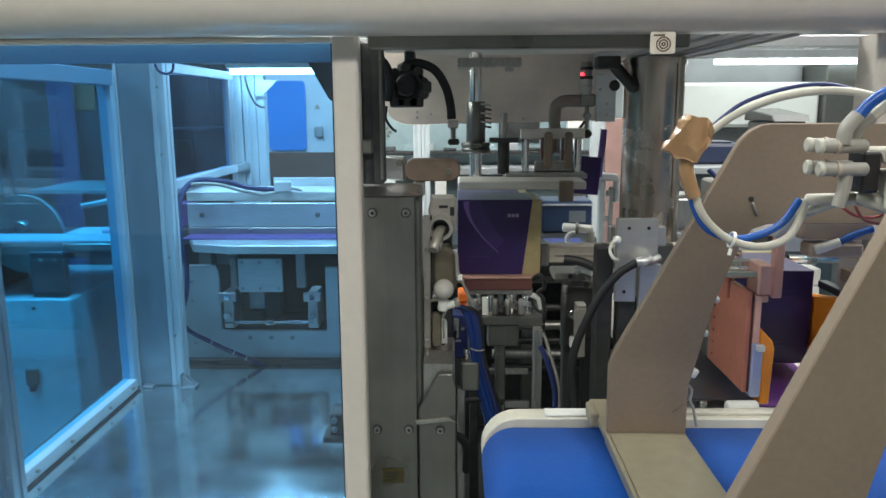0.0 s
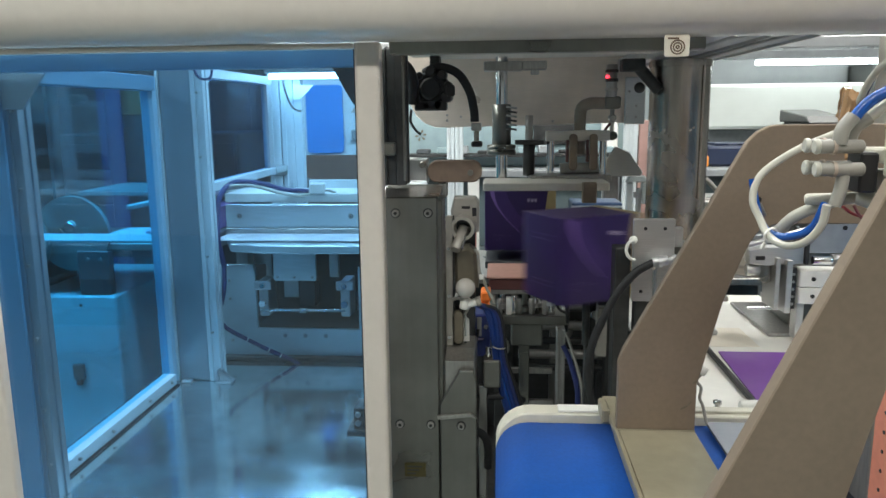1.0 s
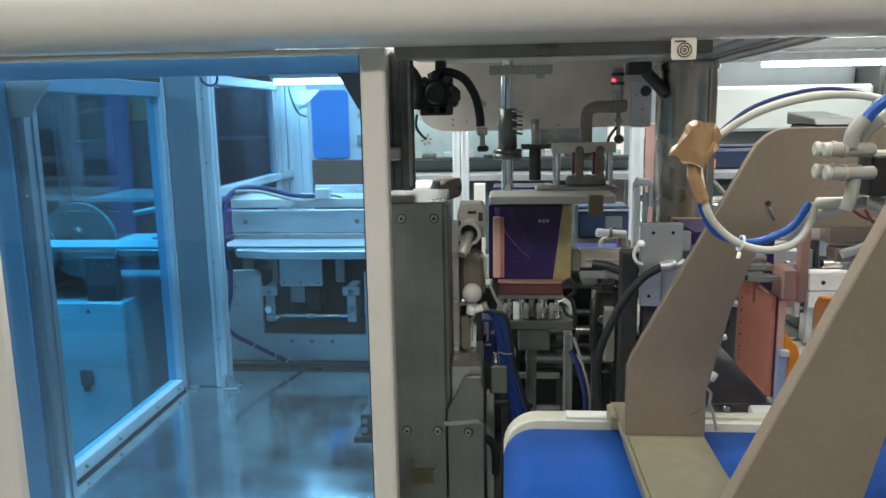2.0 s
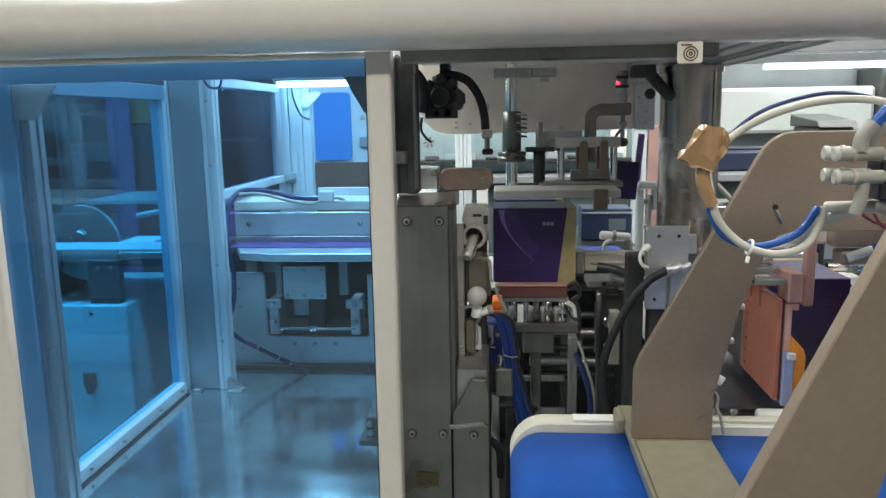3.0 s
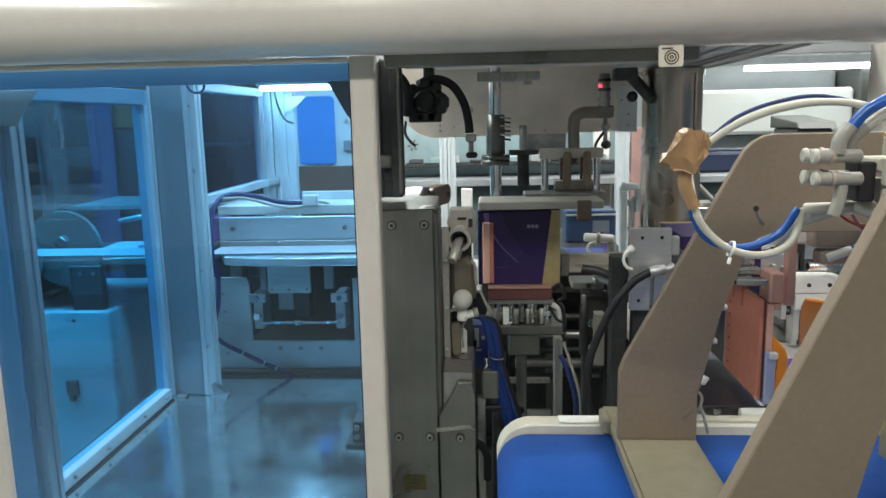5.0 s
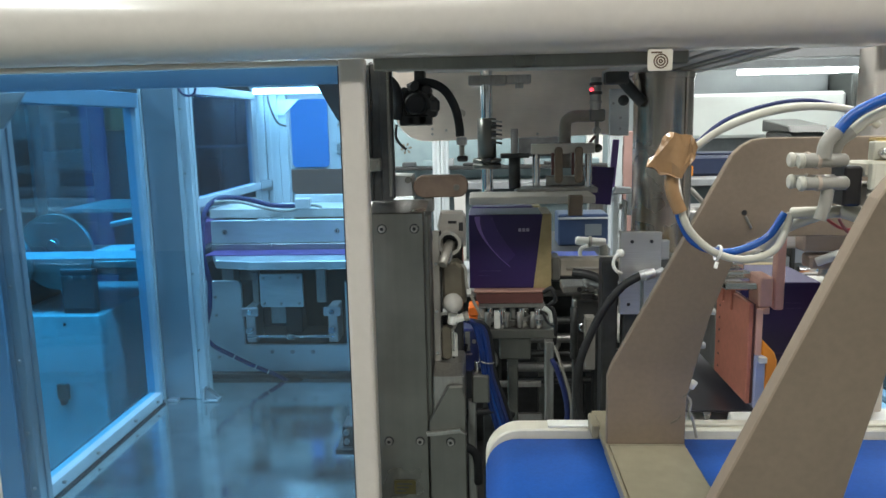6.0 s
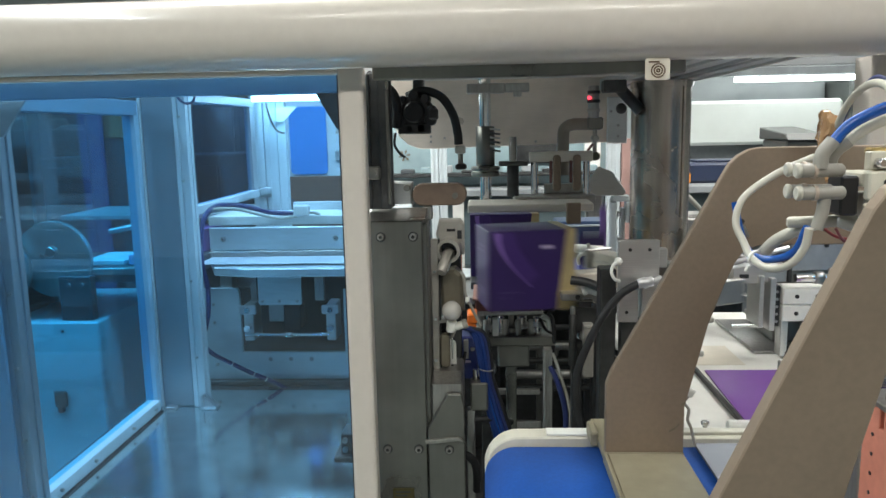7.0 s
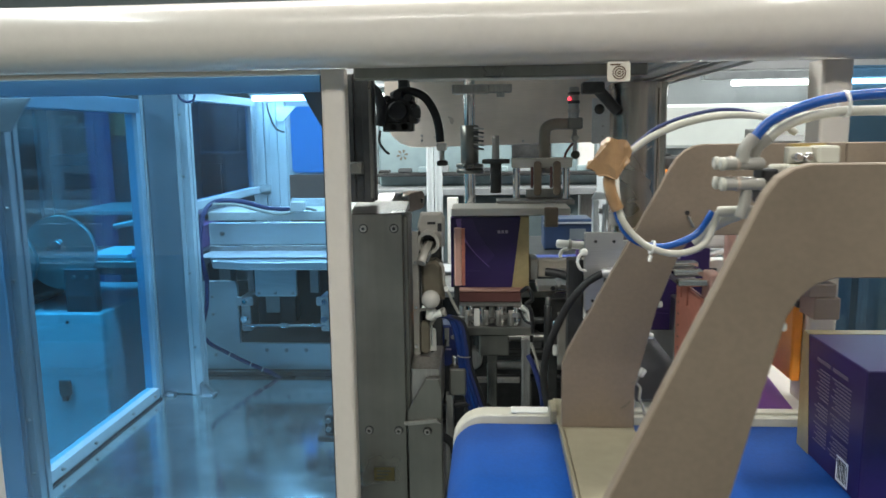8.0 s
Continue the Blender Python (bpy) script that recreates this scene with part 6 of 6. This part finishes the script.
part("ivory_hose", M().tube([(0.395, 0.76, 1.379), (0.415, 0.758, 1.394), (0.446, 0.756, 1.404), (0.496, 0.755, 1.407), (0.616, 0.755, 1.403), (0.816, 0.755, 1.385)], 0.0052, steps=10), IVORY, hoses, "ivory hose")
part("tie", M().ring((0.468, 0.752, 1.414), (1, 0, 0.1), 0.014, 0.012, 0.003), WHITE, hoses)
part("low_hose", M().tube([(0.346, 0.83, 1.26), (0.356, 0.81, 1.28), (0.376, 0.79, 1.295), (0.401, 0.785, 1.302), (0.436, 0.79, 1.3), (0.466, 0.79, 1.31)], 0.0062, steps=10), IVORY, hoses, "ivory hose")
part("red_lead", M().tube([(0.391, 0.80, 1.297), (0.411, 0.80, 1.283), (0.436, 0.80, 1.282), (0.446, 0.8, 1.3)], 0.0016), mat("dull_red", (0.316, 0.05, 0.06), 0.4), hoses)

# swinging hose loop: pivots at the manifold
LX, LY = 0.416, 0.79
loop = thing("hose_bend", "ivory hose bend bound with crumpled brown tape", "hose", (LX, LY, 1.3))
SLX = 0.372
sling = thing("hose_sling", "slack sling of ivory and blue hose under the manifold", "hose", (SLX, LY, 1.3))
part("upper_hose", M().tube([(0.256, LY, 1.364), (0.285, LY, 1.384), (0.325, LY, 1.399), (0.37, LY, 1.405), (0.411, LY, 1.400), (0.436, LY, 1.385)], 0.0038, steps=10), IVORY, loop, "ivory hose")
part("upper_wire", M().tube([(0.258, LY + 0.004, 1.368), (0.29, LY + 0.006, 1.393), (0.33, LY + 0.006, 1.407), (0.37, LY + 0.005, 1.411), (0.42, LY + 0.004, 1.40)], 0.002, steps=10), NAVY, loop)
part("white_hose", M().tube([(0.262, LY + 0.09, 1.362), (0.253, LY + 0.05, 1.345), (0.248, LY + 0.012, 1.32), (0.252, LY, 1.294), (0.265, LY, 1.275), (0.285, LY - 0.004, 1.26), (0.313, LY - 0.006, 1.254), (0.339, LY - 0.005, 1.262), (0.352, LY, 1.28), (0.357, LY, 1.30)], 0.0039, steps=10), IVORY, sling, "ivory hose")
part("blue_hose", M().tube([(0.244, LY + 0.004, 1.315), (0.250, LY + 0.005, 1.292), (0.262, LY + 0.004, 1.272), (0.283, LY, 1.262), (0.308, LY + 0.004, 1.262), (0.336, LY + 0.004, 1.275), (0.352, LY + 0.002, 1.30)], 0.0039, steps=10), BLUEH, sling, "blue hose")
part("tie", M().ring((0.286, LY - 0.002, 1.2605), (1, 0, -0.3), 0.0082, 0.007, 0.0026), WHITE, sling)
part("tie_tail", M().cyl((0.284, LY - 0.007, 1.252), (0.282, LY - 0.009, 1.246), 0.002, n=8), WHITE, sling)
tp1 = M().add([(0.234, LY - 0.004, 1.343), (0.252, LY + 0.008, 1.338), (0.274, LY + 0.01, 1.334), (0.284, LY, 1.342), (0.296, LY + 0.006, 1.366), (0.29, LY, 1.377), (0.264, LY - 0.006, 1.388), (0.256, LY + 0.004, 1.372),
               (0.236, LY - 0.010, 1.346), (0.256, LY - 0.012, 1.336), (0.276, LY - 0.012, 1.332), (0.288, LY - 0.012, 1.345), (0.299, LY - 0.008, 1.365), (0.288, LY - 0.010, 1.379), (0.268, LY - 0.013, 1.385), (0.254, LY - 0.014, 1.368)],
              [[0, 1, 2, 3, 4, 5, 6, 7], [15, 14, 13, 12, 11, 10, 9, 8]] + [[i, (i + 1) % 8, 8 + (i + 1) % 8, 8 + i] for i in range(8)])
tp1.v = [(0.236 + (x - 0.266) * 0.8, y, 1.362 + (z - 1.36) * 0.85) for x, y, z in tp1.v]
rough = bmesh.new()
vs = [rough.verts.new(p) for p in tp1.v]
for f in tp1.f:
    rough.faces.new([vs[i] for i in f])
bmesh.ops.triangulate(rough, faces=rough.faces[:])
bmesh.ops.subdivide_edges(rough, edges=rough.edges[:], cuts=3, use_grid_fill=True)
for v in rough.verts:
    v.co += Vector([noise.noise(v.co * 95 + Vector((k * 7.3, 0, 0))) * 0.0042 for k in range(3)])
tp1 = M().take(rough)
part("tape", tp1, TAPE, loop, "crumpled brown packing tape")
part("tape_tail", M().tube([(0.243, LY - 0.002, 1.352), (0.238, LY - 0.001, 1.338), (0.24, LY, 1.322), (0.248, LY, 1.303)], 0.0072, n=7, steps=3), TAPE, loop)

# gripper carriage that takes each box through the arch
grip = thing("box_gripper", "box gripper with salmon pads and orange jaws", "gripper", (0.44, 1.16, 0.96))
pad = [(1.085, 0.985), (1.235, 0.985), (1.235, 1.145), (1.205, 1.145), (1.205, 1.11), (1.198, 1.11), (1.198, 1.14), (1.165, 1.14), (1.165, 1.105), (1.157, 1.105), (1.157, 1.133), (1.085, 1.133)]
part("pad", M().prism(pad, "x", 0.424, 0.4305, 0.001), SALMON, grip, "salmon slotted pad")
for i in range(6):
    part("pad_hole", M().cyl((0.4232, 1.215, 1.0 + 0.02 * i), (0.4239, 1.215, 1.0 + 0.02 * i), 0.002, n=10), BLACK, grip)
part("carrier_plate", M().box(0.424, 0.438, 1.237, 1.455, 0.985, 1.1, 0.002), STEEL, grip, "grey carrier plate")
part("pad_edge", M().box(0.431, 0.4335, 1.085, 1.235, 0.985, 1.133, 0.0005), COPPER, grip)
part("lilac_block", M().box(0.434, 0.449, 1.08, 1.23, 0.978, 1.058, 0.002), LILAC, grip, "lilac plastic block")
part("block_top", M().box(0.434, 0.443, 1.082, 1.23, 1.0583, 1.127, 0.001), PINK, grip)
part("jaw", M().prism([(0.4495, 0.967), (0.463, 0.967), (0.466, 1.05), (0.462, 1.062), (0.4435, 1.082), (0.4435, 1.059), (0.4495, 1.052)], "y", 1.082, 1.12, 0.002), ORANGE, grip, "orange jaw")
part("jaw", M().prism([(1.2, 0.967), (1.4, 0.967), (1.4, 1.045), (1.385, 1.062), (1.2, 1.095)], "x", 0.609, 0.626, 0.003), ORANGE, grip, "orange jaw")
part("jaw_motor", M().box(0.602, 0.645, 1.13, 1.188, 1.1263, 1.148, 0.002), DULLP, grip, "grey-brown motor block")
part("motor_flange", M().box(0.612, 0.652, 1.13, 1.188, 1.09, 1.126, 0.002), DULLP, grip)
part("motor_stem", M().box(0.615, 0.63, 1.14, 1.16, 1.1483, 1.2048, 0.001), STEEL, grip)
part("jaw_arm", M().box(0.61, 0.625, 1.1883, 1.27, 1.096, 1.108, 0.001), DARKM, grip)
part("knob", M().box(0.4375, 0.4485, 1.072, 1.0795, 1.049, 1.058, 0.001), WHITE, grip)
part("top_bracket", M().box(0.4375, 0.456, 1.085, 1.13, 1.128, 1.172, 0.002), PINK, grip, "pale pink bracket")
part("top_bracket", M().box(0.444, 0.453, 1.085, 1.13, 1.118, 1.1275, 0.001), PINK, grip)
for i, (y, z) in enumerate(((1.09, 1.152), (1.12, 1.162), (1.15, 1.17))):
    part("cross_pin", M().box(0.392, 0.437, y, y + 0.02, z, z + 0.01, 0.002), CHROME, grip)
part("pin_block", M().box(0.40, 0.437, 1.12, 1.2, 1.146, 1.152, 0.001), STEEL, grip)
part("tray", M().box(0.335, 0.462, 1.105, 1.5, 0.9625, 0.9665, 0.001), MIRROR, grip, "thin polished steel tray")
part("post", M().box(0.464, 0.478, 1.10, 1.115, 1.12, 1.235, 0.002), PINK, grip)
part("cross_head", M().box(0.44, 0.68, 1.13, 1.165, 1.205, 1.235, 0.003), HOUSING, grip)
part("cross_rail", M().box(0.455, 0.475, 1.1655, 1.40, 1.212, 1.23, 0.002), STEEL, grip)
part("valve_body", M().box(0.50, 0.6, 1.10, 1.1295, 1.205, 1.245, 0.003), DULLP, grip)
part("valve_body", M().box(0.51, 0.585, 1.095, 1.1295, 1.18, 1.2, 0.003), DULLP, grip)
part("nozzle", M().cyl((0.515, 1.09, 1.192), (0.545, 1.085, 1.205), 0.0065, b=0.001), WHITE, grip)
part("nozzle_hose", M().tube([(0.545, 1.085, 1.205), (0.565, 1.085, 1.215), (0.59, 1.09, 1.222)], 0.005), BLUEH, grip)
part("side_arm", M().box(0.6465, 0.6595, 1.14, 1.16, 1.17, 1.206, 0.002), STEEL, grip)


# ---- what moves, and when ----
SWINGS = (1.0, 4.0, 7.08)
OUT = ((0.34, 0.75), (3.36, 3.77), (6.35, 6.77))
HOME = ((1.41, 1.82), (4.41, 4.82), (7.5, 7.86))
STROKE = -0.485
TURN_STEPS = ((-0.17, 0), (-0.1, 14), (0.0, 48), (0.1, 78), (0.2, 90))
SX, SY, SZ = 0.102, 1.69, 1.039


GRIPPED = Matrix.Translation((0.115, 0.0, 0))


def swung(angle, dz=0.0):
    """The pose of a box held by the turret, angle degrees past the station; it lags a little in mid-turn."""
    lag = -18 * math.sin(math.pi * angle / 90)
    return pose(CX, CY, 0, 0, 0, angle) @ pose(SX - CX, SY - CY, SZ + dz, 0, 0, lag)


def motions():
    ease = ((0.0, 0.0), (0.25, 0.12), (0.5, 0.5), (0.75, 0.88), (1.0, 1.0))
    # the carriage: how far out it is
    drive = [(0.0, 0.0)]
    for (a, b), (c, d) in zip(OUT, HOME):
        drive += [(a + (b - a) * u, v) for u, v in ease]
        drive += [(c + (d - c) * u, 1 - v) for u, v in ease]
    drive.append((8.0, 0.0))
    gb = (0.44, 1.16, 0.96)
    walk(grip, [(t, pose(gb[0], gb[1] + STROKE * v, gb[2])) for t, v in drive])
    walk(loop, [(t, pose(LX, LY - 0.06 * v, 1.3 + 0.03 * v, 0, 0, -100 * v ** 1.8)) for t, v in drive])
    walk(sling, [(t, pose(SLX - 0.008 * v, LY - 0.06 * v, 1.3, 0, 0, -70 * v ** 1.3)) for t, v in drive])

    # the turret and its boxes
    rows, at = [(0.0, pose(CX, CY, 1.1))], 0
    for s in SWINGS:
        rows += [(s + dt, pose(CX, CY, 1.1, 0, 0, at + a)) for dt, a in TURN_STEPS]
        at += 90
    rows.append((8.0, pose(CX, CY, 1.1, 0, 0, at)))
    walk(turret, rows)

    drop = 0.957 - SZ
    for k, box in enumerate(carried):
        # box 0 waits in the gripper, box 1 stands at the station, the others come from the feed
        rows = []
        if k > 1:
            s = SWINGS[k - 2]
            for j in range(k - 1):
                wait = SWINGS[j]
                y = 2.0 + 0.17 * (k - 2 - j)
                rows += [(wait - 0.13 if j == k - 2 else wait - 0.1, pose(SX, y, 1.019))]
            rows = [(0.0, pose(SX, 2.0 + 0.17 * (k - 2), 1.019))] + rows
            rows += [(s, pose(SX, SY + 0.265, SZ + 0.004)), (s + 0.1, pose(SX, SY, SZ + 0.058)), (s + 0.18, pose(SX, SY, SZ))]
        elif k == 1:
            rows = [(0.0, swung(0))]
        if 1 <= k < 4:
            s = SWINGS[k - 1]
            rows += [(s + dt, swung(a)) for dt, a in TURN_STEPS]
            rows += [(s + 0.28, swung(90, -0.004))]
            if s + 1.5 < 8:
                rows += [(s + 1.25, swung(90, -0.004)), (s + 1.75, GRIPPED @ swung(90, drop + 0.005))]
        if k == 0:
            rows = [(0.0, GRIPPED @ swung(90, drop + 0.005))]
        if k < 3:
            a, b = OUT[k]
            rows += [(a + (b - a) * u, Matrix.Translation((0, STROKE * v, 0)) @ GRIPPED @ swung(90, drop + 0.005 * (1 - v))) for u, v in ease]
            t0 = HOME[k][0]
            rows.append((t0, Matrix.Translation((0, STROKE, 0)) @ GRIPPED @ swung(90, drop)))
            if t0 + 0.6 < 8.0:
                rows.append((t0 + 0.6, Matrix.Translation((0.066, STROKE, 0)) @ GRIPPED @ swung(90, drop)))
            rows.append((8.0, Matrix.Translation((0.11 * (8.0 - t0), STROKE, 0)) @ GRIPPED @ swung(90, drop)))
        else:
            last = rows[-1][1]
            rows.append((8.0, last))
        walk(box, rows)

    # the lifting yoke dips after each new box has landed
    yb = (0.22, 1.75, 1.235)
    rows = [(0.0, 0.0)]
    for s in SWINGS:
        rows += [(s + 0.34, 0.0), (s + 0.46, -0.0185)]
        if s + 1.5 < 8:
            rows += [(s + 1.4, -0.0185), (s + 1.55, 0.0)]
    rows.append((8.0, -0.0185))
    walk(yoke, [(t, pose(yb[0], yb[1], yb[2] + z)) for t, z in rows])

    # the pink pusher comes up beside the box, the swing arm turns down out of the way
    pb, ab = (0.0, 1.55, 1.05), (-0.1, 1.42, 1.28)
    prow, arow = [(0.0, -0.045)], [(0.0, 0)]
    for s in SWINGS:
        prow += [(s + 0.4, -0.045), (s + 0.54, 0.0)]
        arow += [(s + 0.58, 0), (s + 0.7, 75)]
        if s + 1.5 < 8:
            prow += [(s + 1.4, 0.0), (s + 1.55, -0.045)]
            arow += [(s + 1.12, 75), (s + 1.3, 0)]
    prow.append((8.0, 0.0))
    cb = clip.matrix_world.copy()
    walk(clip, [(t, Matrix.Translation((-(x + 0.045) * 1.0, 0, -(x + 0.045) * 0.3)) @ cb) for t, x in prow])
    arow.append((8.0, 75))
    walk(push, [(t, pose(pb[0] + x, pb[1], pb[2] + 0.6 * x)) for t, x in prow])
    walk(arm, [(t, pose(ab[0], ab[1] + 0.0009 * a, ab[2] - 0.0005 * a, 0, 0, a)) for t, a in arow])

    # press carriage in the glazed cell, and the sheets that pass over it
    cb = (-0.57, 2.4, 0.71)
    crow = [(0.0, 0.0)]
    for s in SWINGS:
        crow += [(s - 0.2, 0.0), (s - 0.05, 0.034)]
        if s + 1.5 < 8:
            crow += [(s + 1.35, 0.034), (s + 1.5, 0.0)]
    crow.append((8.0, 0.034))
    walk(car, [(t, pose(cb[0], cb[1], cb[2] + z)) for t, z in crow])
    wb0 = (-0.62, 2.28, 1.0015)
    slide = ((-0.9, -0.72), (-0.7, -0.54), (-0.5, -0.3), (-0.2, 0.0), (1.25, 0.0), (1.75, 0.62))
    for k, sheet in enumerate((sheet_w, sheet_n, sheet_l)):
        rows = [(SWINGS[k] + dt, x, 0.0) for dt, x in slide if SWINGS[k] + dt > 0.05]
        if rows[-1][0] < 8 and k < 2:
            rows.append((SWINGS[k] + 1.95, 0.62, -0.05 + 0.004 * k))
        rows = [(t, x, z) for t, x, z in rows if t < 7.95]
        rows = [(0.0, -0.74, -0.002 * k)] + rows + [(8.0, rows[-1][1], rows[-1][2])]
        walk(sheet, [(t, pose(wb0[0] + x, wb0[1], wb0[2] + z)) for t, x, z in rows])

    # the cam plate swings out from behind the column while the turret turns
    rows = [(0.0, 0.13)]
    for s in SWINGS:
        rows += [(s - 0.22, 0.13), (s - 0.1, 0.0), (s + 0.16, 0.0), (s + 0.3, 0.13)]
    rows.append((8.0, 0.13))
    walk(cam_plate, [(t, pose(0.35 + x, 1.94, 1.23 - 0.2 * x)) for t, x in rows])

    # the carton flap rises into sight, stands, and drops back
    fb = (0.34, 1.95, 1.2)
    frow = []
    for s in SWINGS:
        a = s - 1.3
        frow += [(a, 0.0, 0.03, 5), (a + 0.55, 0.0, 0.02, 4), (a + 0.75, 0.0, -0.02, 0), (a + 1.15, 0.0, -0.025, 0), (a + 1.3, -0.03, -0.22, 0), (a + 2.55, -0.03, -0.22, 0)]
    frow = [r for r in frow if 0.001 < r[0] < 7.99]
    frow = [(0.0, 0.0, 0.02, 5)] + frow + [(8.0, -0.03, -0.22, 0)]
    walk(flap, [(t, pose(fb[0] + x, fb[1], fb[2] + z, 0, r, 0)) for t, x, z, r in frow])


motions()
